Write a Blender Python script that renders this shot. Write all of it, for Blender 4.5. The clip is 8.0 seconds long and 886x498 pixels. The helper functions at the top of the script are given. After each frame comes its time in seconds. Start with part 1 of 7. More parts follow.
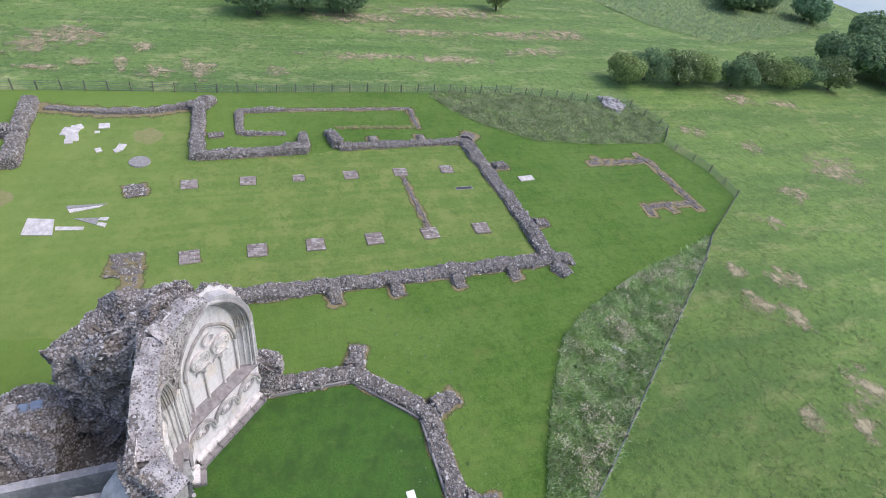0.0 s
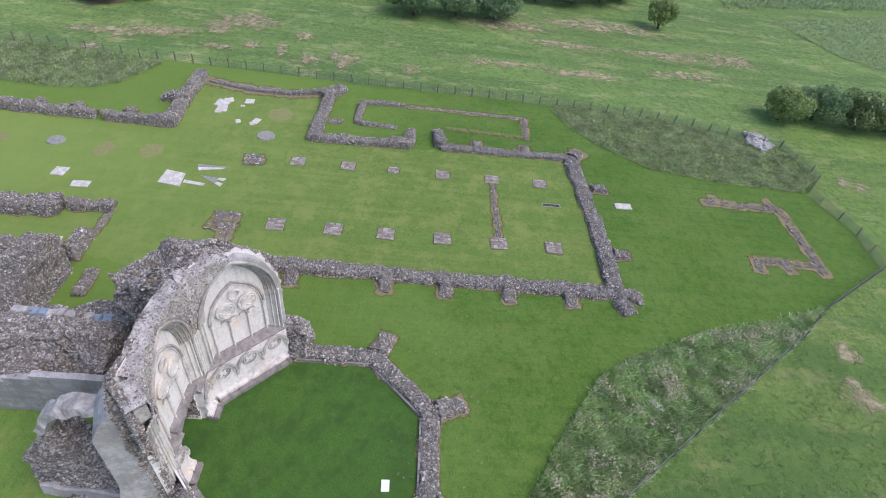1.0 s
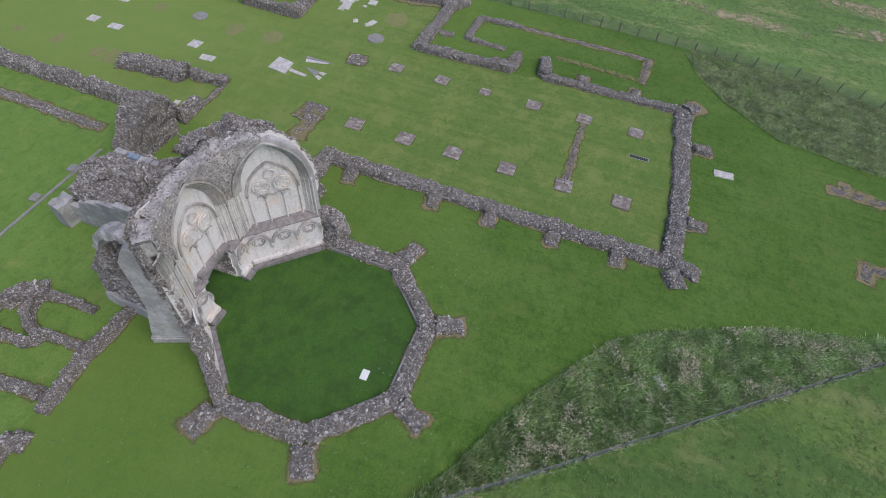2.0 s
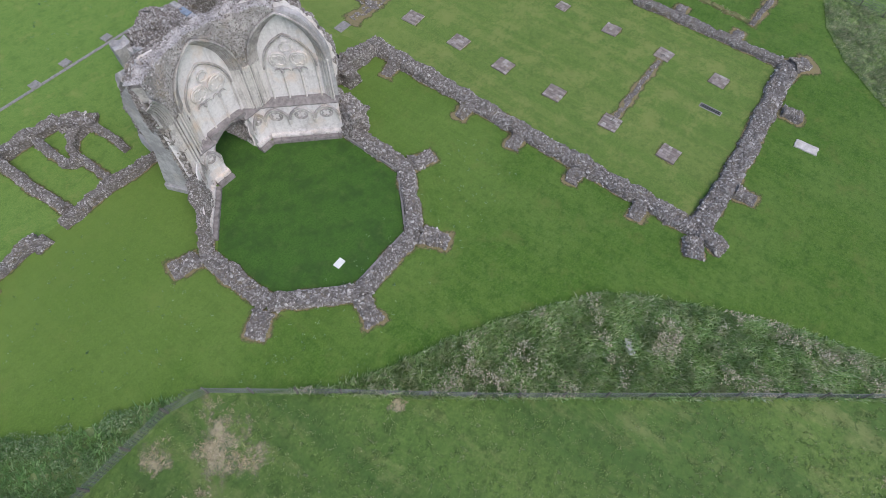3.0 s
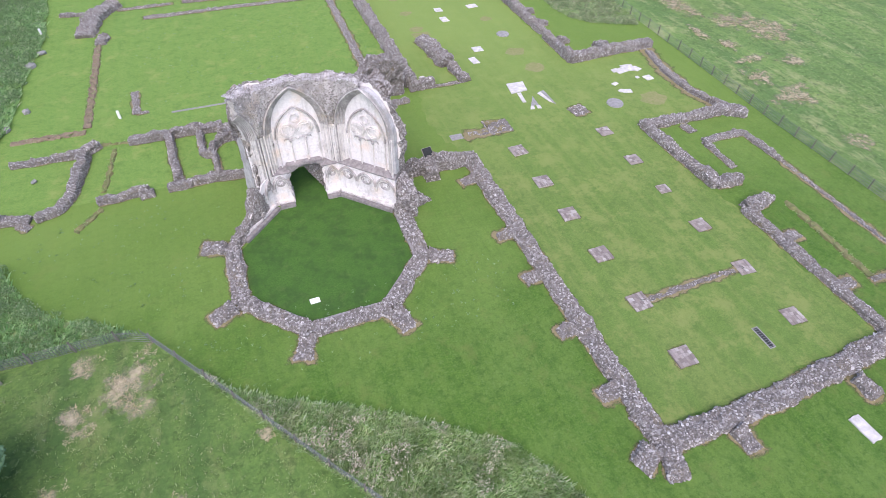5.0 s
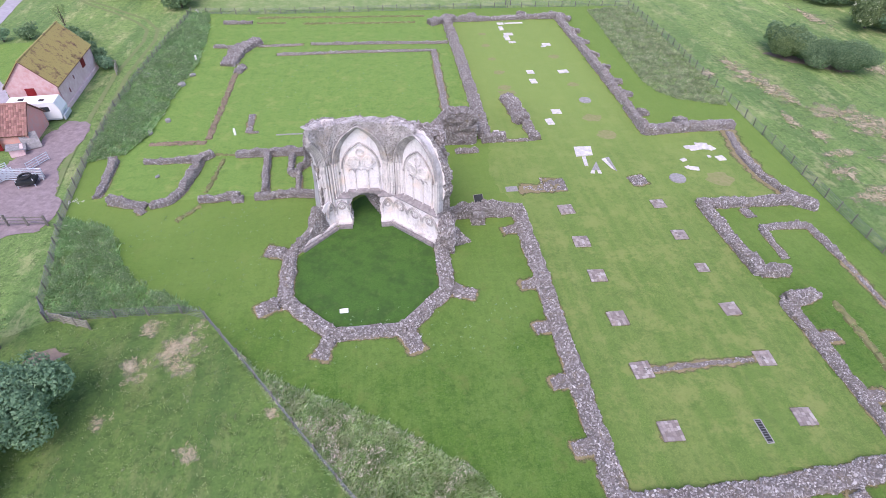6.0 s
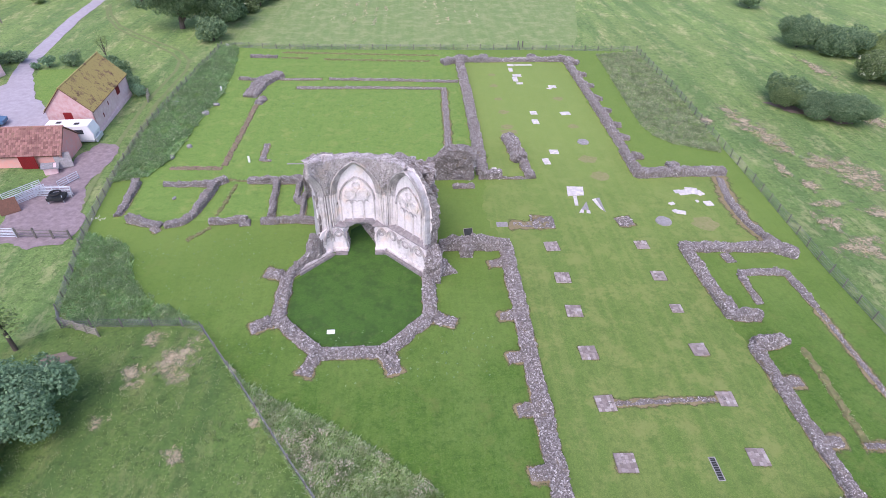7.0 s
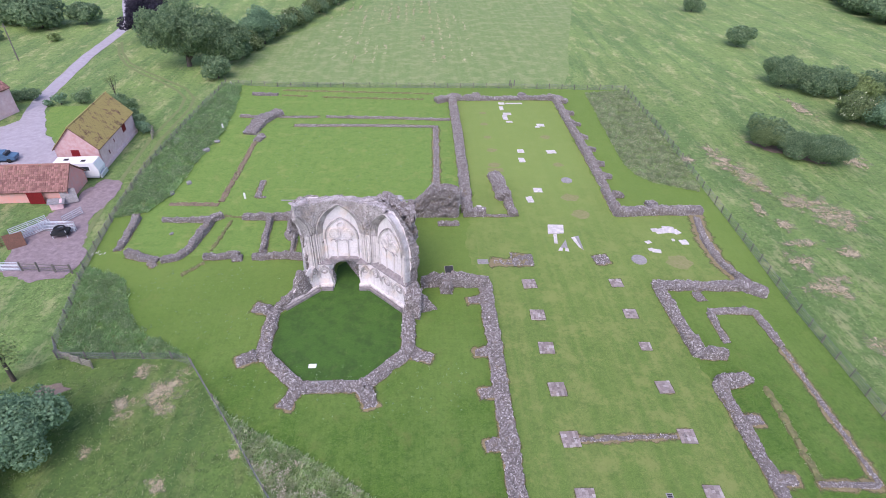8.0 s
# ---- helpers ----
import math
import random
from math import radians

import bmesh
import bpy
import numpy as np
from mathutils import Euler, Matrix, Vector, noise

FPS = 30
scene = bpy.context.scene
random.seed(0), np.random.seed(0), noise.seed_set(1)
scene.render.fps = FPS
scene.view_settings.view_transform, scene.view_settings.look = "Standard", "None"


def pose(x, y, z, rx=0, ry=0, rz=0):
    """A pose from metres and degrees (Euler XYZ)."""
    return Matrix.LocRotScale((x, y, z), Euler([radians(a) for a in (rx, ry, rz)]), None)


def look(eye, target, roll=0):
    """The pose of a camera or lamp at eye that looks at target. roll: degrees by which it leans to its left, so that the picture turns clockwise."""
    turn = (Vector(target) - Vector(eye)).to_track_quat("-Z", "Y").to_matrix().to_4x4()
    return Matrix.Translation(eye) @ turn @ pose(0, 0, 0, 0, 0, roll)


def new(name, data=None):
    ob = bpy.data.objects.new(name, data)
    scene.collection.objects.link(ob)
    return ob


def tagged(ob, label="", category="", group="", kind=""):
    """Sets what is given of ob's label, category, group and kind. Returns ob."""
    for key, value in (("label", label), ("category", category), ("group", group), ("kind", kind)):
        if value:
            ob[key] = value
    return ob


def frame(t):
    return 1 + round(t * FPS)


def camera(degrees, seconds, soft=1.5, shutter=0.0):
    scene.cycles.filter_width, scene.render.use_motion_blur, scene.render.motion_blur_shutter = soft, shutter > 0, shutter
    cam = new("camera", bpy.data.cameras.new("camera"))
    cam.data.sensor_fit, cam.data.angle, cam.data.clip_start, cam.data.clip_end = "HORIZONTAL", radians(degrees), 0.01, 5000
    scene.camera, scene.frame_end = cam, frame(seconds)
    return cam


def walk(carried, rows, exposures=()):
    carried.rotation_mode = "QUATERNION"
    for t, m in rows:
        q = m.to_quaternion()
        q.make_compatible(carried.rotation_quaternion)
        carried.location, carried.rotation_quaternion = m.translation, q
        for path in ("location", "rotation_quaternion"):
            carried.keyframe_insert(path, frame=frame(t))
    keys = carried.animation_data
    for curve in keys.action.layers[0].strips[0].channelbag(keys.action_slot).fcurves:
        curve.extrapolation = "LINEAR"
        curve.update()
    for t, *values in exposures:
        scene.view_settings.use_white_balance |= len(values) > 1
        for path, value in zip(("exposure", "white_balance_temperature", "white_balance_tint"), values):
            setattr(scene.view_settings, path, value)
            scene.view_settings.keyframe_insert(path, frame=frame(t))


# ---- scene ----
cam = camera(78.6, 8.0, 0.8)
PATH = [
    (0, (-12.93, 7.173, 30.781), (-11.557, 6.5, 29.492), 11.2),
    (0.5, (-14.062, 3.439, 31.477), (-12.614, 3.039, 30.156), 9.8),
    (1, (-14.49, -0.133, 32.191), (-13.016, -0.267, 30.845), 8.4),
    (1.5, (-14.47, -4.208, 32.554), (-13.017, -4.051, 31.189), 6.8),
    (2, (-13.836, -8.122, 32.765), (-12.634, -7.79, 31.202), 6.0),
    (2.2, (-13.355, -9.948, 32.556), (-12.314, -9.584, 30.887), 6.1),
    (3.3, (-9.082, -16.465, 31.98), (-8.288, -15.879, 30.24), 5.3),
    (3.5, (-8.24, -17.501, 31.819), (-7.449, -16.837, 30.106), 4.9),
    (4, (-5.971, -20.326, 31.503), (-5.219, -19.441, 29.875), 3.5),
    (4.5, (-3.702, -23.387, 31.322), (-3.03, -22.284, 29.794), 2.8),
    (5, (-1.406, -26.113, 31.53), (-0.868, -24.84, 30.084), 2.2),
    (5.2, (-0.194, -27.538, 31.631), (0.263, -26.189, 30.226), 1.9),
    (6.3, (4.589, -31.714, 34.858), (4.747, -30.217, 33.541), 1.6),
    (6.5, (5.237, -32.396, 35.157), (5.38, -30.879, 33.861), 1.9),
    (7, (6.604, -33.282, 36.434), (6.731, -31.735, 35.173), 2.1),
    (7.5, (7.961, -34.054, 37.849), (8.077, -32.477, 36.624), 2.1),
    (8, (9.196, -34.605, 39.341), (9.3, -33.003, 38.148), 2.0),
]
EXPOSURES = [(0, 0.69, 6480, 14), (1, 0.57, 6480, 14), (1.6, 0.27, 6500, 12), (2.0, 0.09, 6500, 11), (2.2, 0.07, 6500, 11), (3.3, 0.47, 6500, 10), (3.6, 0.62, 6500, 11), (4.2, 0.89, 6450, 15), (4.6, 0.97, 6420, 17), (5.2, 0.97, 6380, 20), (6.5, 0.94, 6280, 27), (8, 0.79, 6280, 27)]
walk(cam, [(t, look(eye, target, roll)) for t, eye, target, roll in PATH], EXPOSURES)

# ---- light ----
SUN_ELEVATION, SUN_AZIMUTH = 55.0, 200.0
world = bpy.data.worlds.new("overcast_sky")
scene.world = world
world.use_nodes = True
wn = world.node_tree.nodes
sky = wn.new("ShaderNodeTexSky")
sky.sky_type, sky.sun_disc = "NISHITA", False
sky.sun_elevation, sky.sun_rotation = radians(SUN_ELEVATION), radians(SUN_AZIMUTH)
sky.air_density, sky.dust_density, sky.ozone_density = 1.0, 2.5, 1.6
wn["Background"].inputs["Strength"].default_value = 0.15
world.node_tree.links.new(sky.outputs[0], wn["Background"].inputs["Color"])
sun = new("sun", bpy.data.lights.new("sun", "SUN"))
sun.data.energy, sun.data.angle, sun.data.color = 0.95, radians(40), (1.0, 0.98, 0.95)
az, el = radians(SUN_AZIMUTH), radians(SUN_ELEVATION)
sun.matrix_world = look((0, 0, 60), Vector((0, 0, 60)) - Vector((math.sin(az) * math.cos(el), math.cos(az) * math.cos(el), math.sin(el))))


# ---- materials ----
class Nodes:
    """A small writer of node materials on world-size noise."""

    def __init__(self, name, rough=0.9):
        self.mat = bpy.data.materials.new(name)
        self.mat.use_nodes = True
        self.tree = self.mat.node_tree
        self.bsdf = self.tree.nodes["Principled BSDF"]
        self.bsdf.inputs["Roughness"].default_value = rough
        self.bsdf.inputs["Specular IOR Level"].default_value = 0.25
        self.pos = self.add("ShaderNodeNewGeometry").outputs["Position"]

    def add(self, kind):
        return self.tree.nodes.new(kind)

    def link(self, a, b):
        self.tree.links.new(a, b)

    def noise(self, scale, detail=4.0, rough=0.6, stretch=None, distort=0.0):
        n = self.add("ShaderNodeTexNoise")
        n.inputs["Scale"].default_value, n.inputs["Detail"].default_value = scale, detail
        n.inputs["Roughness"].default_value, n.inputs["Distortion"].default_value = rough, distort
        source = self.pos
        if stretch:
            m = self.add("ShaderNodeMapping")
            m.inputs["Scale"].default_value = stretch[0]
            m.inputs["Rotation"].default_value = (0, 0, radians(stretch[1]))
            self.link(source, m.inputs["Vector"])
            source = m.outputs[0]
        self.link(source, n.inputs["Vector"])
        return n.outputs["Fac"]

    def ramp(self, fac, stops):
        r = self.add("ShaderNodeValToRGB")
        while len(r.color_ramp.elements) < len(stops):
            r.color_ramp.elements.new(0.5)
        for e, (p, c) in zip(r.color_ramp.elements, stops):
            e.position, e.color = p, (*c, 1) if len(c) == 3 else c
        self.link(fac, r.inputs["Fac"])
        return r.outputs["Color"]

    def mask(self, fac, low, high):
        return self.ramp(fac, [(low, (0, 0, 0)), (high, (1, 1, 1))])

    def mix(self, fac, a, b, mode="MIX"):
        m = self.add("ShaderNodeMix")
        m.data_type, m.blend_type = "RGBA", mode
        for sock, v in ((m.inputs["Factor"], fac), (m.inputs["A"], a), (m.inputs["B"], b)):
            if isinstance(v, (int, float)):
                sock.default_value = v
            elif isinstance(v, tuple):
                sock.default_value = (*v, 1)
            else:
                self.link(v, sock)
        return m.outputs["Result"]

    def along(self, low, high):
        """From nought to one as y goes from low to high, with an uneven edge."""
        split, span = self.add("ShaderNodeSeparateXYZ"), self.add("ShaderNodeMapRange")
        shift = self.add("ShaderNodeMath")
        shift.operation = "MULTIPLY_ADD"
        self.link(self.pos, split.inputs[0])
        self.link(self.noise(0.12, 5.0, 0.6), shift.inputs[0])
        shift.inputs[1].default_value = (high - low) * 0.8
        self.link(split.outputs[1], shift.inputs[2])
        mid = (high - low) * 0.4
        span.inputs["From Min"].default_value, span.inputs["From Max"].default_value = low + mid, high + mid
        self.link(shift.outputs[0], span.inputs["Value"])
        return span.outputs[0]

    def island(self):
        return self.add("ShaderNodeNewGeometry").outputs["Random Per Island"]

    def each(self):
        return self.add("ShaderNodeObjectInfo").outputs["Random"]

    def leafy(self, color, share=0.45):
        """Leaves and blades let part of the light through."""
        a, b, m = self.add("ShaderNodeBsdfDiffuse"), self.add("ShaderNodeBsdfTranslucent"), self.add("ShaderNodeMixShader")
        m.inputs[0].default_value = share
        for k, shader in enumerate((a, b)):
            self.link(color, shader.inputs["Color"])
            self.link(shader.outputs[0], m.inputs[1 + k])
        self.link(m.outputs[0], self.tree.nodes["Material Output"].inputs["Surface"])
        return self.mat

    def done(self, color, bump=None, strength=0.3, distance=0.05):
        if isinstance(color, tuple):
            self.bsdf.inputs["Base Color"].default_value = (*color, 1)
        else:
            self.link(color, self.bsdf.inputs["Base Color"])
        if bump is not None:
            b = self.add("ShaderNodeBump")
            b.inputs["Strength"].default_value, b.inputs["Distance"].default_value = strength, distance
            self.link(bump, b.inputs["Height"])
            self.link(b.outputs[0], self.bsdf.inputs["Normal"])
        return self.mat


def grass_lawn():
    n = Nodes("mown_lawn")
    fine = n.noise(9.0, 8.0, 0.75)
    green = n.ramp(fine, [(0.32, (0.038, 0.092, 0.014)), (0.5, (0.079, 0.166, 0.023)), (0.70, (0.136, 0.238, 0.044))])
    patch = n.mask(n.noise(0.12, 6.0, 0.65), 0.44, 0.60)
    green = n.mix(patch, green, n.ramp(fine, [(0.25, (0.075, 0.152, 0.028)), (0.75, (0.15, 0.246, 0.05))]))
    stripes = n.mask(n.noise(0.55, 3.0, 0.55, ((1.7, 0.035, 1.0), 0)), 0.40, 0.62)
    green = n.mix(stripes, green, n.mix(0.28, green, (0.143, 0.223, 0.045)))
    lines = n.mask(n.noise(1.5, 4.0, 0.6, ((1.6, 0.05, 1.0), 0)), 0.48, 0.66)
    green = n.mix(lines, green, n.mix(0.22, green, (0.042, 0.095, 0.014)))
    mottle = n.mask(n.noise(1.1, 8.0, 0.78), 0.48, 0.62)
    green = n.mix(mottle, green, n.mix(0.5, green, (0.042, 0.1, 0.015)))
    speck = n.mask(n.noise(2.6, 6.0, 0.8), 0.52, 0.60)
    green = n.mix(speck, green, n.mix(0.4, green, (0.031, 0.079, 0.012)))
    clover = n.mask(n.noise(3.4, 5.0, 0.7), 0.54, 0.64)
    green = n.mix(clover, green, n.mix(0.4, green, (0.158, 0.246, 0.069)))
    worn = n.mask(n.noise(0.45, 8.0, 0.75), 0.54, 0.66)
    green = n.mix(worn, green, n.mix(0.5, green, (0.158, 0.19, 0.052)))
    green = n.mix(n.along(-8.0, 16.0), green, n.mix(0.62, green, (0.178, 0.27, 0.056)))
    return n.done(green, fine, 0.9, 0.06)


def grass_zone(name, dark, mid, pale, worn_tone, worn_low, banding=0.12, paling=None):
    """A dry or brighter stretch of the mown lawn, paler towards larger y if a span is given."""
    n = Nodes(name)
    fine = n.noise(10.0, 9.0, 0.8)
    green = n.ramp(fine, [(0.28, dark), (0.5, mid), (0.72, pale)])
    stripes = n.mask(n.noise(0.55, 3.0, 0.55, ((1.7, 0.035, 1.0), 0)), 0.42, 0.60)
    green = n.mix(stripes, green, n.mix(banding, green, worn_tone))
    mottle = n.mask(n.noise(0.9, 9.0, 0.8), 0.50, 0.60)
    green = n.mix(mottle, green, n.mix(0.45, green, dark))
    tuft = n.mask(n.noise(2.7, 7.0, 0.8), 0.51, 0.58)
    green = n.mix(tuft, green, n.mix(0.35, green, dark))
    worn = n.mask(n.noise(0.35, 9.0, 0.78), worn_low, worn_low + 0.1)
    green = n.mix(worn, green, n.mix(0.6, green, worn_tone))
    if paling:
        green = n.mix(n.along(*paling), green, n.mix(0.8, green, pale))
    return n.done(green, fine, 0.8, 0.06)


def grass_damp_shaded():
    # Darkened green: the walls' shade over damp grass is put into the colour.
    n = Nodes("damp_shaded_lawn")
    fine = n.noise(8.0, 8.0, 0.75)
    green = n.ramp(fine, [(0.28, (0.033, 0.082, 0.016)), (0.5, (0.056, 0.131, 0.022)), (0.75, (0.092, 0.18, 0.034))])
    moss = n.mask(n.noise(0.5, 8.0, 0.75), 0.46, 0.60)
    green = n.mix(moss, green, n.mix(0.6, green, (0.032, 0.073, 0.019)))
    pale = n.mask(n.noise(0.9, 7.0, 0.75), 0.54, 0.66)
    green = n.mix(pale, green, n.mix(0.35, green, (0.117, 0.165, 0.043)))
    return n.done(green, fine, 0.5, 0.04)


def grass_pasture(name="rough_pasture", tone=None, dryness=0.8, y_tone=None):
    """Grazed pasture; tone shades the whole field greener or paler, and a second tone takes over as y goes from low to
    high.
    """
    n = Nodes(name)
    fine = n.noise(4.0, 9.0, 0.78)
    green = n.ramp(fine, [(0.28, (0.08, 0.142, 0.04)), (0.5, (0.144, 0.23, 0.066)), (0.7, (0.255, 0.348, 0.117))])
    broad = n.mask(n.noise(0.045, 6.0, 0.62), 0.36, 0.64)
    green = n.mix(broad, green, n.ramp(fine, [(0.28, (0.101, 0.192, 0.051)), (0.7, (0.232, 0.367, 0.102))]))
    lanes = n.mask(n.noise(0.20, 5.0, 0.62, ((1.3, 0.12, 1.0), 6)), 0.46, 0.60)
    green = n.mix(lanes, green, n.mix(0.75, green, (0.096, 0.185, 0.055)))
    tuss = n.mask(n.noise(0.7, 8.0, 0.78), 0.50, 0.60)
    green = n.mix(tuss, green, n.mix(0.5, green, (0.08, 0.136, 0.045)))
    dry = n.mask(n.noise(0.22, 9.0, 0.8, ((1.5, 0.6, 1.0), 8)), 0.52, 0.62)
    green = n.mix(dry, green, n.mix(0.6 * dryness, green, (0.475, 0.459, 0.232)))
    light = n.mask(n.noise(1.7, 8.0, 0.8), 0.54, 0.64)
    green = n.mix(light, green, n.mix(0.5 * dryness, green, (0.406, 0.459, 0.211)))
    weeds = n.mask(n.noise(1.3, 9.0, 0.85), 0.53, 0.58)
    green = n.mix(weeds, green, n.mix(0.55, green, (0.039, 0.08, 0.021)))
    if y_tone:
        tone = n.mix(n.along(*y_tone[:2]), tone, y_tone[2])
    if tone:
        green = n.mix(1.0, green, tone, "MULTIPLY")
    return n.done(green, n.noise(2.2, 8.0, 0.8), 0.5, 0.12)


def rubble_stone(name, tones, per):
    """Weathered flint and limestone rubble, one tone a stone."""
    n = Nodes(name, 0.95)
    pick = n.island() if per == "island" else n.each()
    base = n.ramp(pick, tones)
    grain = n.noise(14.0, 6.0, 0.7)
    base = n.mix(n.mask(grain, 0.35, 0.75), n.mix(0.4, base, (0.12, 0.105, 0.10)), base)
    lichen = n.mask(n.noise(1.6, 5.0, 0.7), 0.56, 0.68)
    base = n.mix(lichen, base, n.mix(0.35, base, (0.30, 0.23, 0.13)))
    return n.done(base, grain, 0.6, 0.03)


RUBBLE_TONES = [(0.0, (0.122, 0.113, 0.106)), (0.3, (0.222, 0.207, 0.198)), (0.58, (0.335, 0.316, 0.305)), (0.8, (0.455, 0.434, 0.424)), (0.94, (0.61, 0.59, 0.58)), (1.0, (0.84, 0.825, 0.815))]
PIER_TONES = [(0.0, (0.25, 0.213, 0.195)), (0.4, (0.345, 0.298, 0.275)), (0.8, (0.44, 0.388, 0.365)), (1.0, (0.57, 0.525, 0.50))]


def mortar_core():
    # Mortar and earth, darkened: the shade of gaps between stones is in the colour.
    n = Nodes("mortar_earth_gap_shade", 0.97)
    grain = n.noise(7.0, 8.0, 0.75)
    base = n.ramp(grain, [(0.3, (0.088, 0.078, 0.07)), (0.5, (0.163, 0.145, 0.132)), (0.7, (0.26, 0.234, 0.216))])
    moss = n.mask(n.noise(0.8, 5.0, 0.7), 0.56, 0.70)
    base = n.mix(moss, base, n.mix(0.5, base, (0.19, 0.15, 0.07)))
    return n.done(base, grain, 0.8, 0.06)


def pale_ashlar(name, light, dark, stain, grime=0.60):
    n = Nodes(name, 0.85)
    grain = n.noise(6.0, 7.0, 0.7)
    base = n.mix(n.mask(grain, 0.3, 0.7), light, n.mix(0.35, light, dark))
    streak = n.mask(n.noise(1.1, 6.0, 0.7, ((2.2, 2.2, 0.35), 0)), 0.50, 0.70)
    base = n.mix(streak, base, n.mix(0.42, base, dark))
    cloud = n.mask(n.noise(0.8, 8.0, 0.75), grime - 0.06, grime + 0.06)
    base = n.mix(cloud, base, n.mix(0.55, base, dark))
    soot = n.mask(n.noise(3.5, 6.0, 0.75), 0.56, 0.66)
    base = n.mix(soot, base, n.mix(0.4, base, dark))
    warm = n.mask(n.noise(0.55, 4.0, 0.6), 0.54, 0.72)
    base = n.mix(warm, base, n.mix(0.5, base, stain))
    joints = n.add("ShaderNodeTexBrick")
    joints.inputs["Scale"].default_value = 1.0
    joints.inputs["Brick Width"].default_value, joints.inputs["Row Height"].default_value = 0.7, 0.32
    joints.inputs["Mortar Size"].default_value = 0.012
    flat = n.add("ShaderNodeMapping")
    flat.inputs["Rotation"].default_value = (radians(90), 0, 0)
    coords = n.add("ShaderNodeTexCoord")
    n.link(coords.outputs["Object"], flat.inputs["Vector"])
    n.link(flat.outputs[0], joints.inputs["Vector"])
    base = n.mix(n.mix(0.35, (0, 0, 0), joints.outputs["Fac"], "MIX"), base, n.mix(0.4, base, dark))
    return n.done(base, grain, 0.35, 0.04)


def plain(name, tone, other, scale=6.0, rough=0.8, metal=0.0, bump=0.2):
    n = Nodes(name, rough)
    n.bsdf.inputs["Metallic"].default_value = metal
    grain = n.noise(scale, 6.0, 0.65)
    broad = n.noise(scale * 0.12, 4.0, 0.6)
    base = n.mix(n.mask(grain, 0.3, 0.7), tone, other)
    base = n.mix(n.mask(broad, 0.45, 0.7), base, n.mix(0.4, base, other))
    return n.done(base, grain, bump, 0.02)


def dry_fringe(name, tan, green):
    """Scorched turf, growing thinner and patchier as the mesh's fade falls to nought."""
    n = Nodes(name, 0.95)
    grain = n.noise(5.0, 7.0, 0.75)
    base = n.mix(n.mask(grain, 0.35, 0.68), tan, green)
    fade = n.add("ShaderNodeAttribute")
    fade.attribute_name = "fade"
    fine, broad, clear, both = n.add("ShaderNodeMath"), n.add("ShaderNodeMath"), n.add("ShaderNodeBsdfTransparent"), n.add("ShaderNodeMixShader")
    for node, field, weight, rest in ((fine, n.noise(4.5, 9.0, 0.85), 2.2, fade.outputs["Fac"]), (broad, n.noise(0.7, 5.0, 0.65), 3.2, fine.outputs[0])):
        node.operation = "MULTIPLY_ADD"
        n.link(field, node.inputs[0])
        node.inputs[1].default_value = weight
        n.link(rest, node.inputs[2])
    span = n.add("ShaderNodeMapRange")
    span.inputs["From Min"].default_value, span.inputs["From Max"].default_value = 3.1, 3.9
    n.link(broad.outputs[0], span.inputs["Value"])
    n.link(span.outputs[0], both.inputs[0])
    n.done(base, grain, 0.6, 0.03)
    n.link(clear.outputs[0], both.inputs[1])
    n.link(n.bsdf.outputs[0], both.inputs[2])
    n.link(both.outputs[0], n.tree.nodes["Material Output"].inputs["Surface"])
    return n.mat


def blades(name, tones, seedy=0.5, gaps=0.0):
    n = Nodes(name, 0.75)
    base = n.ramp(n.island(), tones)
    # Gaps between clumps: their shade is put into the colour as noise patches.
    gap_mask = n.mask(n.noise(0.55, 5.0, 0.7), 0.44, 0.58)
    base = n.mix(gap_mask, base, n.mix(gaps, base, tuple(0.6 * v for v in tones[0][1])))
    seed = n.mask(n.noise(0.9, 6.0, 0.75), 0.50, 0.60)
    base = n.mix(seed, base, n.mix(seedy, base, (0.66, 0.58, 0.46)))
    lush = n.mask(n.noise(0.4, 5.0, 0.7), 0.54, 0.64)
    base = n.mix(lush, base, n.mix(0.5, base, (0.30, 0.46, 0.14)))
    return n.leafy(base)


def foliage(name, tones, flower=None, share=0.0):
    n = Nodes(name, 0.7)
    base = n.ramp(n.island(), tones)
    base = n.mix(n.mask(n.noise(0.6, 4.0, 0.6), 0.4, 0.65), base, n.mix(0.4, base, tones[0][1]))
    if flower:
        spots = n.mask(n.noise(1.1, 5.0, 0.7), 1.0 - share, 1.0 - share + 0.03)
        base = n.mix(spots, base, flower)
    return n.leafy(base)


LAWN, DAMP_SHADED, PASTURE = grass_lawn(), grass_damp_shaded(), grass_pasture("rough_pasture", (0.92, 0.91, 0.91), 0.75, (20.0, 85.0, (1.2, 1.12, 1.16)))
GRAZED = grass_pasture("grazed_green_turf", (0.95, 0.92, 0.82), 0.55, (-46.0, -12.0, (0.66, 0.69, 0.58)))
LAWN_DRY = grass_zone("drier_nave_turf", (0.07, 0.132, 0.028), (0.13, 0.213, 0.046), (0.215, 0.3, 0.074), (0.24, 0.275, 0.086), 0.50, 0.32, (2.0, 40.0))
FIELD = grass_zone("pale_hay_field", (0.12, 0.198, 0.06), (0.18, 0.27, 0.088), (0.255, 0.338, 0.125), (0.31, 0.345, 0.165), 0.48, 0.25)
LAWN_BRIGHT = grass_zone("bright_cloister_turf", (0.087, 0.171, 0.034), (0.161, 0.274, 0.057), (0.26, 0.377, 0.092), (0.273, 0.317, 0.092), 0.54, 0.08)
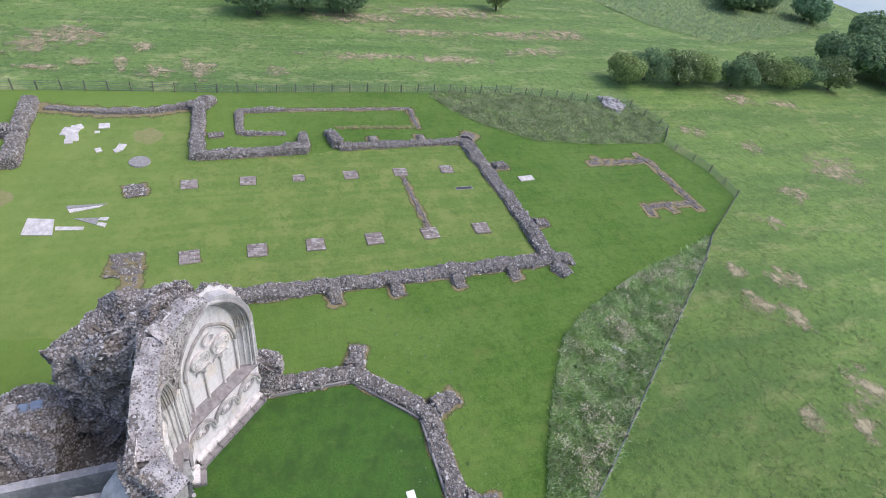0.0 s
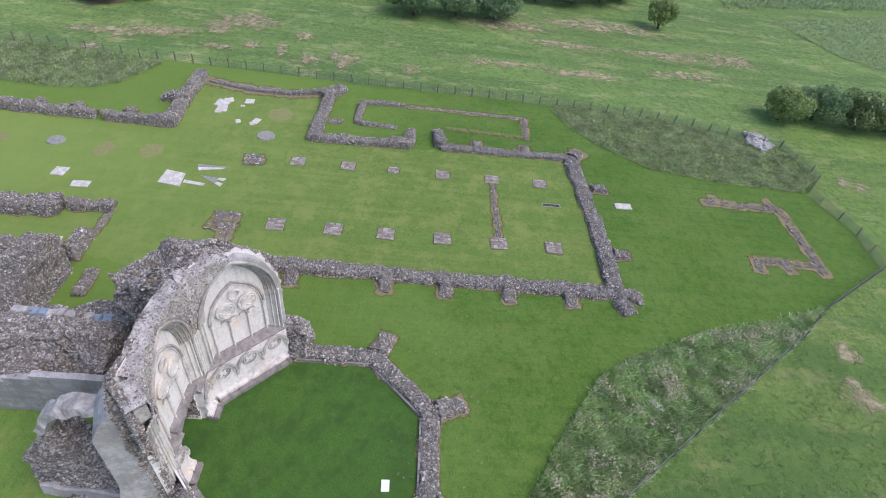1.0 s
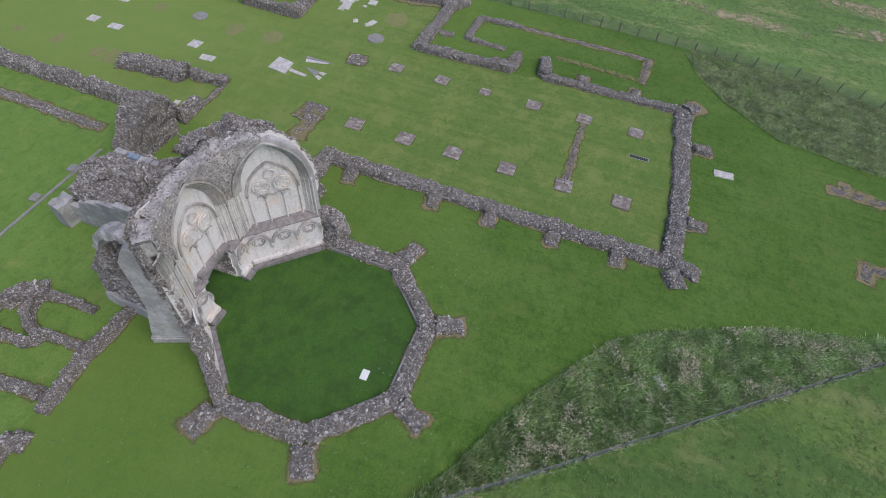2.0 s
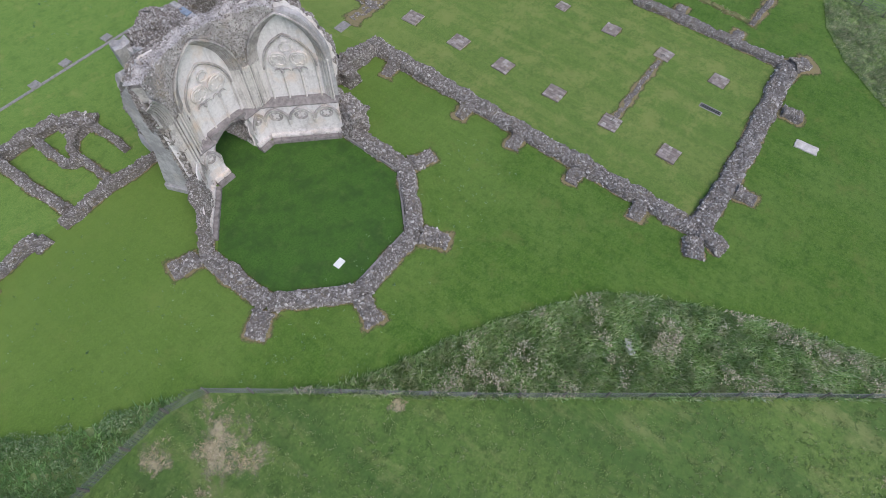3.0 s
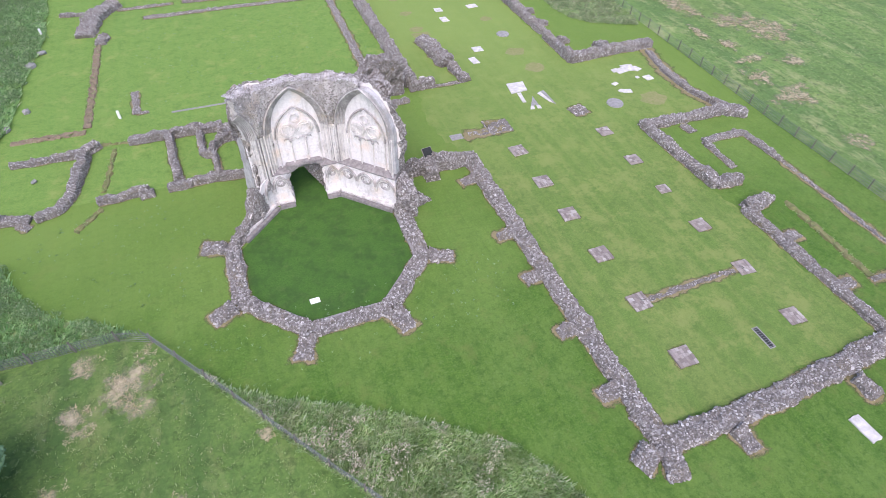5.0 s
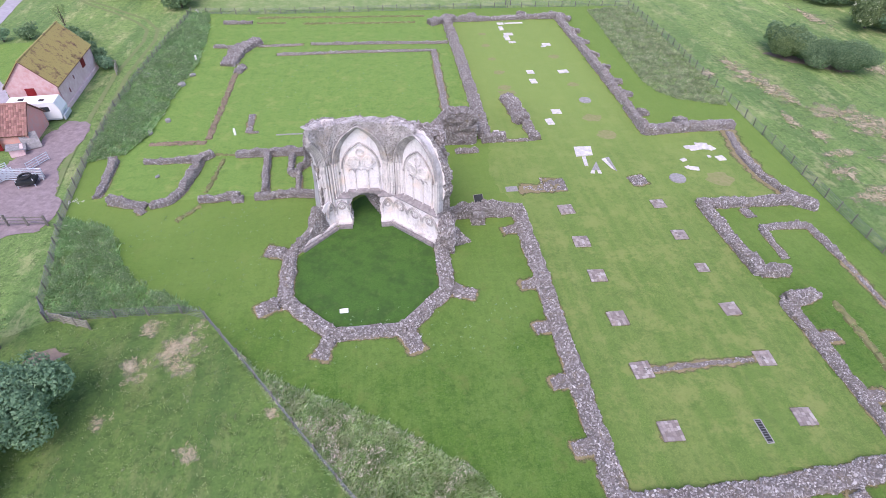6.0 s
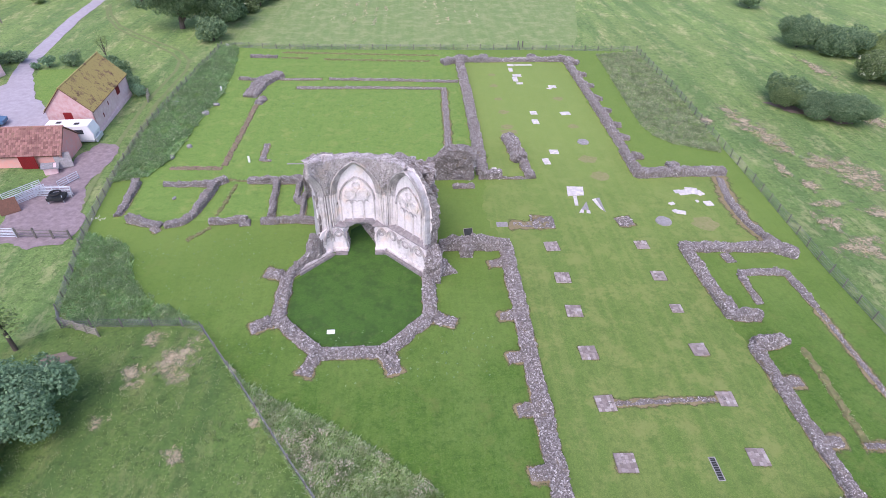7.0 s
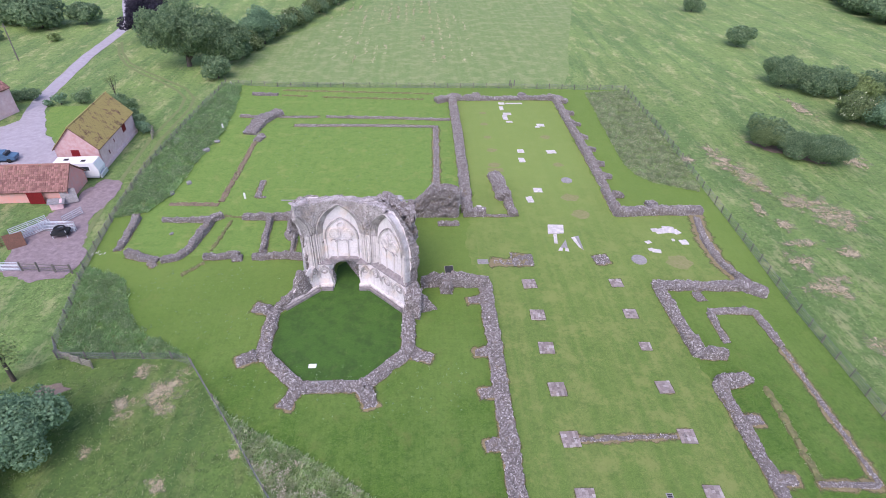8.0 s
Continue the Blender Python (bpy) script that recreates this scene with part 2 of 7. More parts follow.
GREY_TONES = [(0.0, (0.17, 0.15, 0.142)), (0.3, (0.28, 0.254, 0.244)), (0.6, (0.41, 0.382, 0.372)), (0.9, (0.56, 0.535, 0.53)), (1.0, (0.78, 0.76, 0.76))]
RUBBLE_GREY = rubble_stone("grey_core_stones", GREY_TONES, "island")
RUBBLE_TAN = rubble_stone("tan_core_stones", [(0.0, (0.20, 0.178, 0.16)), (0.4, (0.34, 0.308, 0.283)), (0.8, (0.48, 0.447, 0.42)), (1.0, (0.68, 0.645, 0.61))], "island")
RUBBLE = rubble_stone("rubble_stones", RUBBLE_TONES, "island")
RUBBLE_EACH = rubble_stone("single_rubble_stone", RUBBLE_TONES, "object")
PIER_STONE = rubble_stone("flush_pier_stones", PIER_TONES, "object")
CORE = mortar_core()
ASHLAR = pale_ashlar("limewashed_ashlar", (0.86, 0.82, 0.82), (0.38, 0.345, 0.345), (0.76, 0.58, 0.44), 0.60)
CARVED = pale_ashlar("carved_limestone", (0.80, 0.755, 0.74), (0.29, 0.265, 0.26), (0.72, 0.56, 0.41), 0.56)
WEATHERED = pale_ashlar("weathered_carving", (0.62, 0.58, 0.57), (0.17, 0.155, 0.152), (0.54, 0.44, 0.33), 0.49)
BLUEGREY = pale_ashlar("pale_outer_ashlar", (0.58, 0.56, 0.57), (0.22, 0.21, 0.212), (0.48, 0.42, 0.35), 0.49)
SILL = plain("dark_weathered_sill", (0.13, 0.118, 0.118), (0.34, 0.31, 0.31), 3.0, 0.95, 0.0, 0.5)
SLAB = plain("pale_grave_slab", (0.76, 0.72, 0.71), (0.42, 0.39, 0.37), 2.4, 0.8)
SLAB_GREY = plain("grey_worn_slab", (0.38, 0.365, 0.36), (0.21, 0.20, 0.195), 5.0, 0.9)
WHITE = plain("white_sign_board", (0.85, 0.85, 0.83), (0.78, 0.78, 0.76), 3.0, 0.5)
DRYGRASS = dry_fringe("scorched_turf_edge", (0.28, 0.215, 0.135), (0.175, 0.175, 0.07))
DEADTURF = dry_fringe("bleached_dead_turf", (0.47, 0.39, 0.275), (0.32, 0.30, 0.165))
EARTH = plain("trodden_earth", (0.27, 0.20, 0.15), (0.17, 0.14, 0.085), 4.0, 0.95, 0.0, 0.6)
BROWN_GROUND = plain("pinkish_brown_ground", (0.27, 0.205, 0.175), (0.20, 0.155, 0.12), 2.0, 0.85, 0.0, 0.6)
YARD = plain("grey_yard_dirt", (0.34, 0.27, 0.278), (0.20, 0.16, 0.162), 1.6, 0.9, 0.0, 0.5)
ROAD = plain("worn_grey_tarmac", (0.45, 0.415, 0.45), (0.33, 0.305, 0.325), 1.2, 0.9)
TRACK = plain("pale_wheel_rut", (0.205, 0.23, 0.105), (0.155, 0.215, 0.075), 1.0, 0.95, 0.0, 0.5)
RIDGE = plain("overgrown_turf_ridge", (0.235, 0.20, 0.105), (0.13, 0.16, 0.055), 3.0, 0.95, 0.0, 0.6)
TURFMARK = plain("yellowed_turf", (0.30, 0.265, 0.14), (0.19, 0.225, 0.07), 3.0, 0.95, 0.0, 0.5)
WOOD = plain("grey_fence_timber", (0.23, 0.215, 0.19), (0.13, 0.12, 0.105), 9.0, 0.9)
PALEWOOD = plain("bleached_timber", (0.36, 0.34, 0.28), (0.22, 0.21, 0.17), 9.0, 0.9)
WIRE = plain("dull_fence_wire", (0.24, 0.25, 0.26), (0.16, 0.165, 0.17), 9.0, 0.7, 0.2)
GALV = plain("galvanised_steel", (0.60, 0.64, 0.68), (0.48, 0.52, 0.56), 8.0, 0.45, 0.3)
RUSTY = plain("rusty_steel", (0.20, 0.10, 0.07), (0.12, 0.07, 0.05), 6.0, 0.85)
DARKIRON = plain("dark_iron_grating", (0.035, 0.04, 0.04), (0.02, 0.022, 0.022), 12.0, 0.6)
BARK = plain("rough_bark", (0.13, 0.11, 0.09), (0.07, 0.06, 0.05), 8.0, 0.95, 0.0, 0.8)
PINKWALL = plain("flaking_pink_limewash", (0.74, 0.34, 0.285), (0.62, 0.40, 0.36), 1.4, 0.9, 0.0, 0.4)
BRICKWALL = plain("pinkish_worn_brick", (0.50, 0.27, 0.255), (0.58, 0.44, 0.435), 1.8, 0.9, 0.0, 0.5)
# Pale render, lightened further to offset the shade on a barn's long wall.
GREYWALL = plain("lightened_flaking_render", (0.84, 0.66, 0.65), (0.70, 0.48, 0.47), 1.6, 0.9, 0.0, 0.4)
REDDOOR = plain("dark_red_door_paint", (0.24, 0.016, 0.02), (0.17, 0.014, 0.016), 3.0, 0.6)
CARAVAN = plain("white_caravan_shell", (0.82, 0.84, 0.84), (0.74, 0.76, 0.76), 2.0, 0.35)
DARKGLASS = plain("dark_window_glass", (0.05, 0.06, 0.07), (0.04, 0.045, 0.05), 2.0, 0.1)
CARBLUE = plain("blue_car_paint", (0.09, 0.19, 0.30), (0.08, 0.16, 0.26), 2.0, 0.25)
RUBBER = plain("black_rubber", (0.02, 0.02, 0.02), (0.03, 0.03, 0.03), 8.0, 0.8)
TARP = plain("faded_blue_cover", (0.30, 0.38, 0.48), (0.22, 0.27, 0.36), 3.0, 0.6)
LONGGRASS = blades("long_meadow_grass", [(0.0, (0.283, 0.453, 0.184)), (0.4, (0.44, 0.618, 0.268)), (0.72, (0.594, 0.74, 0.393)), (0.9, (0.821, 0.874, 0.59)), (1.0, (0.97, 0.97, 0.843))], 0.35, 0.6)
SEEDS = blades("grass_seed_heads", [(0.0, (0.44, 0.37, 0.29)), (0.5, (0.66, 0.57, 0.46)), (1.0, (0.90, 0.82, 0.70))], 0.3)
NETTLES = blades("dark_nettles_and_weeds", [(0.0, (0.23, 0.403, 0.161)), (0.5, (0.356, 0.56, 0.241)), (0.9, (0.483, 0.672, 0.345)), (1.0, (0.759, 0.784, 0.575))], 0.08, 0.5)
STRIPGRASS = blades("dull_uncut_grass", [(0.0, (0.25, 0.345, 0.17)), (0.45, (0.39, 0.47, 0.255)), (0.85, (0.49, 0.53, 0.33)), (1.0, (0.66, 0.63, 0.47))], 0.25, 0.55)
DEADGRASS = blades("dead_grass_tussocks", [(0.0, (0.38, 0.32, 0.20)), (0.5, (0.57, 0.48, 0.33)), (1.0, (0.76, 0.67, 0.49))])
TUSSOCK = blades("pasture_tussocks", [(0.0, (0.18, 0.27, 0.10)), (0.5, (0.26, 0.36, 0.145)), (0.85, (0.34, 0.42, 0.20)), (1.0, (0.46, 0.46, 0.28))], 0.2)
WEED = foliage("nettle_leaves", [(0.0, (0.16, 0.26, 0.115)), (0.5, (0.26, 0.38, 0.18)), (0.85, (0.38, 0.48, 0.27)), (1.0, (0.55, 0.58, 0.42))])
LEAF = foliage("dark_green_leaves", [(0.0, (0.133, 0.212, 0.119)), (0.5, (0.199, 0.301, 0.165)), (1.0, (0.319, 0.439, 0.230))])
LEAF_SCRUB = foliage("scrub_leaves", [(0.0, (0.15, 0.215, 0.105)), (0.5, (0.225, 0.31, 0.145)), (1.0, (0.35, 0.45, 0.2))])
LEAF_GREY = foliage("grey_green_leaves", [(0.0, (0.156, 0.260, 0.158)), (0.5, (0.224, 0.362, 0.218)), (1.0, (0.335, 0.506, 0.303))])
LEAF_OLIVE = foliage("olive_scrub_leaves", [(0.0, (0.199, 0.268, 0.117)), (0.5, (0.289, 0.379, 0.158)), (1.0, (0.431, 0.545, 0.218))])
LEAF_PURPLE = foliage("copper_leaves", [(0.0, (0.045, 0.04, 0.06)), (0.5, (0.065, 0.06, 0.085)), (1.0, (0.10, 0.095, 0.12))])
LEAF_BLOSSOM = foliage("blossoming_hawthorn_leaves", [(0.0, (0.122, 0.173, 0.079)), (0.5, (0.187, 0.255, 0.119)), (1.0, (0.288, 0.375, 0.172))], (0.792, 0.810, 0.607), 0.40)
CROP = blades("tall_reeds", [(0.0, (0.24, 0.35, 0.19)), (0.6, (0.34, 0.45, 0.26)), (1.0, (0.46, 0.55, 0.36))])


def tile_roof(name, tone, other, moss, share):
    n = Nodes(name, 0.9)
    base = n.ramp(n.island(), [(0.0, other), (0.5, tone), (1.0, tuple(min(1, v * 1.35) for v in tone))])
    mossy = n.mask(n.noise(0.9, 6.0, 0.7), 1.0 - share, 1.12 - share)
    base = n.mix(mossy, base, moss)
    return n.done(base, n.noise(9.0, 5.0, 0.7), 0.4, 0.02)


MOSSTILE = tile_roof("mossy_clay_pantiles", (0.20, 0.13, 0.08), (0.10, 0.06, 0.045), (0.36, 0.30, 0.115), 0.64)
REDTILE = tile_roof("red_clay_pantiles", (0.30, 0.165, 0.14), (0.20, 0.105, 0.09), (0.25, 0.18, 0.12), 0.42)


def still_water():
    n = Nodes("still_water", 0.05)
    n.bsdf.inputs["Specular IOR Level"].default_value = 0.5
    return n.done((0.16, 0.18, 0.19), n.noise(0.8, 3.0, 0.5), 0.05, 0.05)


WATER = still_water()

# ---- mesh helpers ----
rng = np.random.default_rng(7)


def mesh_of(name, verts, faces, material):
    me = bpy.data.meshes.new(name)
    me.from_pydata([tuple(map(float, v)) for v in verts], [], [tuple(map(int, f)) for f in faces])
    me.materials.append(material)
    me.update()
    return me


def thing(name, verts, faces, material, label="", category="", group="", kind=""):
    return tagged(new(name, mesh_of(name, verts, faces, material)), label, category, group, kind)


def root(name, label, category, group="", kind="", m=None):
    ob = tagged(new(name), label, category, group, kind)
    ob.empty_display_size = 0.3
    if m is not None:
        ob.matrix_basis = m
    return ob


def piece(name, verts, faces, material, parent, label="", kind=""):
    ob = new(name, mesh_of(name, verts, faces, material))
    ob.parent = parent
    return tagged(ob, label, kind=kind)


def part(name, bm, material, parent, label=""):
    me = bpy.data.meshes.new(name)
    bm.to_mesh(me)
    bm.free()
    me.materials.append(material)
    ob = new(name, me)
    ob.parent = parent
    return tagged(ob, label)


def box(x0, x1, y0, y1, z0, z1, soft=0.0):
    """A box, as a bmesh, with its edges bevelled."""
    bm = bmesh.new()
    bmesh.ops.create_cube(bm, size=1.0, matrix=Matrix.LocRotScale(((x0 + x1) / 2, (y0 + y1) / 2, (z0 + z1) / 2), None, (x1 - x0, y1 - y0, z1 - z0)))
    if soft:
        bmesh.ops.bevel(bm, geom=bm.edges[:], offset=soft, segments=2, affect="EDGES")
    return bm


def tube(points, radius, sides=6):
    """A round bar along points: vertices and faces."""
    pts = [Vector(p) for p in points]
    verts, faces = [], []
    for i, p in enumerate(pts):
        way = (pts[min(i + 1, len(pts) - 1)] - pts[max(i - 1, 0)]).normalized()
        side = way.orthogonal().normalized() if i == 0 else (side - way * side.dot(way)).normalized()
        up = way.cross(side)
        r = radius[i] if isinstance(radius, (list, tuple)) else radius
        verts += [p + r * (math.cos(a) * side + math.sin(a) * up) for a in (2 * math.pi * k / sides for k in range(sides))]
    for i in range(len(pts) - 1):
        for k in range(sides):
            a, b = i * sides + k, i * sides + (k + 1) % sides
            faces.append((a, b, b + sides, a + sides))
    faces += [tuple(range(sides))[::-1], tuple(range((len(pts) - 1) * sides, len(pts) * sides))]
    return verts, faces


def joined(*meshes):
    verts, faces = [], []
    for v, f in meshes:
        at = len(verts)
        verts += list(v)
        faces += [tuple(i + at for i in one) for one in f]
    return verts, faces


def plate(outline, y0, y1):
    """An outline in x and z, given thickness from y0 to y1."""
    n = len(outline)
    verts = [(x, y0, z) for x, z in outline] + [(x, y1, z) for x, z in outline]
    faces = [tuple(range(n)), tuple(range(2 * n - 1, n - 1, -1))]
    faces += [(i, i + n, (i + 1) % n + n, (i + 1) % n) for i in range(n)]
    return verts, faces


def torn_wall(outline, y0, y1, fall=0.5, above=7.5):
    """A plate whose back sinks behind its broken crest."""
    n = len(outline)
    sink = lambda z: z if z < above else above + (z - above) * fall
    verts = [(x, y0, z) for x, z in outline] + [(x, y0 + 0.3, z) for x, z in outline] + [(x, y1, sink(z)) for x, z in outline]
    faces = [tuple(range(n)), tuple(range(3 * n - 1, 2 * n - 1, -1))]
    for a in (0, n):
        faces += [(i + a, i + a + n, (i + 1) % n + a + n, (i + 1) % n + a) for i in range(n)]
    return verts, faces


def sheet(outline, z):
    return [(x, y, z) for x, y in outline], [tuple(range(len(outline)))]


ICO = bmesh.new()
bmesh.ops.create_icosphere(ICO, subdivisions=1, radius=1.0)
ICO_V = np.array([v.co[:] for v in ICO.verts])
ICO_F = np.array([[v.index for v in f.verts] for f in ICO.faces])
ICO.free()


CHIP_F = np.array([(0, 1, 4), (1, 2, 4), (2, 3, 4), (3, 0, 4)])


def chip_mesh(places, normals, sizes):
    """Small angular stones bedded in a surface, joined: vertices and faces."""
    n = len(places)
    if not n:
        return np.zeros((0, 3)), np.zeros((0, 3), int)
    side = np.cross(normals, rng.normal(size=(n, 3)))
    side /= np.linalg.norm(side, axis=1)[:, None] + 1e-9
    over = np.cross(normals, side)
    s = np.asarray(sizes)[:, None]
    base = places - normals * s * 0.25
    corners = [base + s * rng.uniform(0.8, 1.5, (n, 1)) * (side * a + over * b) for a, b in ((1, 0.2), (-0.1, 0.85), (-1, -0.15), (0.2, -0.8))]
    top = places + normals * s * rng.uniform(0.45, 1.25, (n, 1)) + s * (side * rng.uniform(-0.4, 0.4, (n, 1)) + over * rng.uniform(-0.35, 0.35, (n, 1)))
    v = np.stack(corners + [top], 1)
    f = CHIP_F[None] + (np.arange(n) * 5)[:, None, None]
    return v.reshape(-1, 3), f.reshape(-1, 3)


def stone_mesh(centres, sizes):
    """Angular stones at the centres, joined: vertices and faces."""
    ball, skin = ICO_V, ICO_F
    n, k = len(centres), len(ball)
    if not n:
        return np.zeros((0, 3)), np.zeros((0, 3), int)
    shape = ball[None] * rng.uniform(0.72, 1.25, (n, k, 1))
    shape = np.sign(shape) * np.abs(shape) ** 0.75
    stretch = rng.uniform((0.75, 0.5, 0.4), (1.35, 1.0, 0.75), (n, 3))[:, None]
    turn = rng.uniform(0, 2 * np.pi, n)
    v = shape * stretch
    c, s = np.cos(turn)[:, None], np.sin(turn)[:, None]
    v = np.stack([v[..., 0] * c - v[..., 1] * s, v[..., 0] * s + v[..., 1] * c, v[..., 2]], -1)
    v = v * np.asarray(sizes)[:, None, None] + np.asarray(centres)[:, None]
    f = skin[None] + (np.arange(n) * k)[:, None, None]
    return v.reshape(-1, 3), f.reshape(-1, 3)


STONES = [mesh_of("stone", *stone_mesh(np.zeros((1, 3)), [1.0]), RUBBLE_EACH) for _ in range(8)]


def spread(verts, faces, density):
    """Random places on a mesh's faces, so many to the square metre, and the normals there, turned outwards."""
    v = np.array([tuple(p) for p in verts], float)
    tris = np.array([(f[0], f[i], f[i + 1]) for f in faces for i in range(1, len(f) - 1)])
    a, b, c = v[tris[:, 0]], v[tris[:, 1]], v[tris[:, 2]]
    area = np.linalg.norm(np.cross(b - a, c - a), axis=1) / 2
    n = int(area.sum() * density)
    pick = rng.choice(len(tris), n, p=area / area.sum())
    r1, r2 = np.sqrt(rng.random(n))[:, None], rng.random(n)[:, None]
    normal = np.cross(b - a, c - a)[pick]
    normal /= np.linalg.norm(normal, axis=1)[:, None] + 1e-9
    return a[pick] * (1 - r1) + b[pick] * r1 * (1 - r2) + c[pick] * r1 * r2, normal


def outward(normals):
    """Normals for bedded stones: upwards where they lean down, else as the face has them."""
    flip = np.where(normals[:, 2] < -0.05, -1.0, 1.0)[:, None]
    lifted = normals * flip + np.array([0, 0, 0.12])
    return lifted / np.linalg.norm(lifted, axis=1)[:, None]


def face_with_stones(ob, verts, faces, density=26, size=(0.07, 0.2), singles=24, tone=None):
    """Rubble facing on a core: a joined mass of small stones and a number of large single ones."""
    places, normals = spread(verts, faces, density * 3.0)
    keep = places[:, 2] > -0.02
    places, normals = places[keep], outward(normals[keep])
    sizes = 0.84 * (size[0] + (size[1] - size[0]) * rng.random(len(places)) ** 2.4)
    order = np.argsort(-sizes)
    big, rest = order[:singles], order[singles:]
    piece("rubble", *chip_mesh(places[rest], normals[rest], sizes[rest]), tone or RUBBLE, ob, kind="stuff")
    for i in big:
        one = new("stone", STONES[int(rng.integers(len(STONES)))])
        one.parent = ob
        s = float(sizes[i]) * 1.05
        one.matrix_basis = pose(*map(float, places[i]), rng.uniform(-15, 15), rng.uniform(-15, 15), rng.uniform(0, 360)) @ Matrix.Diagonal((s * 1.2, s * 0.95, s * 0.7, 1))


def strip(line, width, height, step=0.3, rough=0.19, across=5):
    """A ragged low wall along a line in plan. height: one number, or one for each point of the line."""
    pts = [Vector((x, y, 0)) for x, y in line]
    highs = height if isinstance(height, (list, tuple)) else [height] * len(pts)
    stations = []
    for i in range(len(pts) - 1):
        n = max(1, round((pts[i + 1] - pts[i]).length / step))
        stations += [(pts[i].lerp(pts[i + 1], k / n), highs[i] + (highs[i + 1] - highs[i]) * k / n) for k in range(n)]
    stations.append((pts[-1], highs[-1]))
    verts, faces, per = [], [], across + 4
    for i, (p, h) in enumerate(stations):
        way = (stations[min(i + 1, len(stations) - 1)][0] - stations[max(i - 1, 0)][0]).normalized()
        side = Vector((-way.y, way.x, 0))
        half = width / 2 * (1 + 0.20 * noise.noise(p * 0.9) + 0.16 * noise.noise(p * 2.7 + Vector((2, 8, 4))))
        p = p + side * width * 0.10 * noise.noise(p * 0.6 + Vector((9, 1, 6)))
        top = h * (1 + 0.50 * noise.noise(p * 0.8 + Vector((5, 3, 1))) + 0.24 * noise.noise(p * 2.4 + Vector((1, 7, 3))))
        row = [p - side * (half + 0.10), p - side * half * 0.98 + Vector((0, 0, top * 0.6))]
        row += [p + side * half * (2 * k / (across - 1) - 1) * 0.93 + Vector((0, 0, top * (1.0 if 0 < k < across - 1 else 0.9))) for k in range(across)]
        row += [p + side * half * 0.98 + Vector((0, 0, top * 0.6)), p + side * (half + 0.10)]
        for q in row:
            j = noise.noise_vector(q * 2.3) * rough
            verts.append((q.x + j.x, q.y + j.y, max(-0.06, q.z + j.z) if q.z > 0 else -0.06))
        if i:
            at = (i - 1) * per
            faces += [(at + k, at + per + k, at + per + k + 1, at + k + 1) for k in range(per - 1)]
    faces += [tuple(range(per)), tuple(range(len(verts) - 1, len(verts) - per - 1, -1))]
    return verts, faces


LAYER = [0]


def fringe(verts, faces, fades, parent, label, material=None):
    """Dry turf that thins out towards its edge."""
    ob = piece("dry_turf", verts, faces, material or DRYGRASS, parent, label)
    ob.data.attributes.new("fade", "FLOAT", "POINT").data.foreach_set("value", [float(f) for f in fades])
    return ob


def scorched(line, width, reach=0.28):
    """The strip of dry turf at a wall's foot, with an uneven edge: vertices, faces and how dense it grows."""
    a, b = (Vector(line[0]) - Vector(line[1])).normalized(), (Vector(line[-1]) - Vector(line[-2])).normalized()
    line = [tuple(Vector(line[0]) + a * reach * 1.6)] + list(line[1:-1]) + [tuple(Vector(line[-1]) + b * reach * 1.6)]
    inner, outer = strip(line, width, 0.0, 0.35, 0.0, 2)[0], strip(line, width + 2.6 * reach + 0.3, 0.0, 0.35, 0.0, 2)[0]
    n = len(inner) // 6
    LAYER[0] += 1
    z = 0.014 + 0.0005 * (LAYER[0] % 60)
    verts, fades = [], []
    for i in range(n):
        end = 0.3 if i in (0, n - 1) else 1.0 + reach
        for ring, k, fade in ((outer, 0, 0.0), (inner, 0, end), (inner, 5, end), (outer, 5, 0.0)):
            q = Vector(ring[i * 6 + k])
            verts.append((q.x, q.y, z))
            fades.append(fade)
    return verts, [(4 * i + k, 4 * i + k + 1, 4 * i + k + 5, 4 * i + k + 4) for i in range(n - 1) for k in range(3)], fades


ROOM = "footings of the undercroft"


def ruined_wall(line, width, height, label, group="footings of the church", density=44, singles=30, name="ruined_wall", size=(0.05, 0.15), dry=0.07):
    if group == ROOM:
        width, height = width * 0.68, [h * 0.78 for h in height]
    else:
        width *= 0.82
    if width < 1.0:
        density, size = density * 1.3, (0.04, 0.11)
    verts, faces = strip(line, width, height)
    ob = thing(name, verts, faces, CORE, label, "wall", group)
    face_with_stones(ob, verts, faces, density, size, singles)
    if dry:
        fringe(*scorched(line, width, dry), ob, "scorched yellow-brown turf at the foot")
    return ob


def prism(outline, top, levels=7, rough=0.12):
    """A rough mass of masonry over a plan outline. top(x, y) gives its height."""
    ring = []
    pts = [Vector((x, y, 0)) for x, y in outline]
    for i, p in enumerate(pts):
        q = pts[(i + 1) % len(pts)]
        n = max(1, round((q - p).length / 0.5))
        ring += [p.lerp(q, k / n) for k in range(n)]
    mid = sum(ring, Vector()) / len(ring)
    verts, faces, n = [], [], len(ring)
    for lev in range(levels + 4):
        for p in ring:
            if lev <= levels:
                q = Vector((p.x, p.y, 0))
                z = top(p.x, p.y) * lev / levels
            else:
                q = p.lerp(mid, (lev - levels) / 4)
                z = top(q.x, q.y)
            q = Vector((q.x, q.y, z))
            j = noise.noise_vector(q * 1.1) * rough * 1.6 + noise.noise_vector(q * 3.1) * rough
            verts.append((q.x + j.x, q.y + j.y, max(-0.1, q.z + j.z * (1 if lev else 0) - (0.1 if not lev else 0))))
        if lev:
            at = (lev - 1) * n
            faces += [(at + k, at + (k + 1) % n, at + n + (k + 1) % n, at + n + k) for k in range(n)]
    faces.append(tuple(range(len(verts) - n, len(verts))))
    return verts, faces


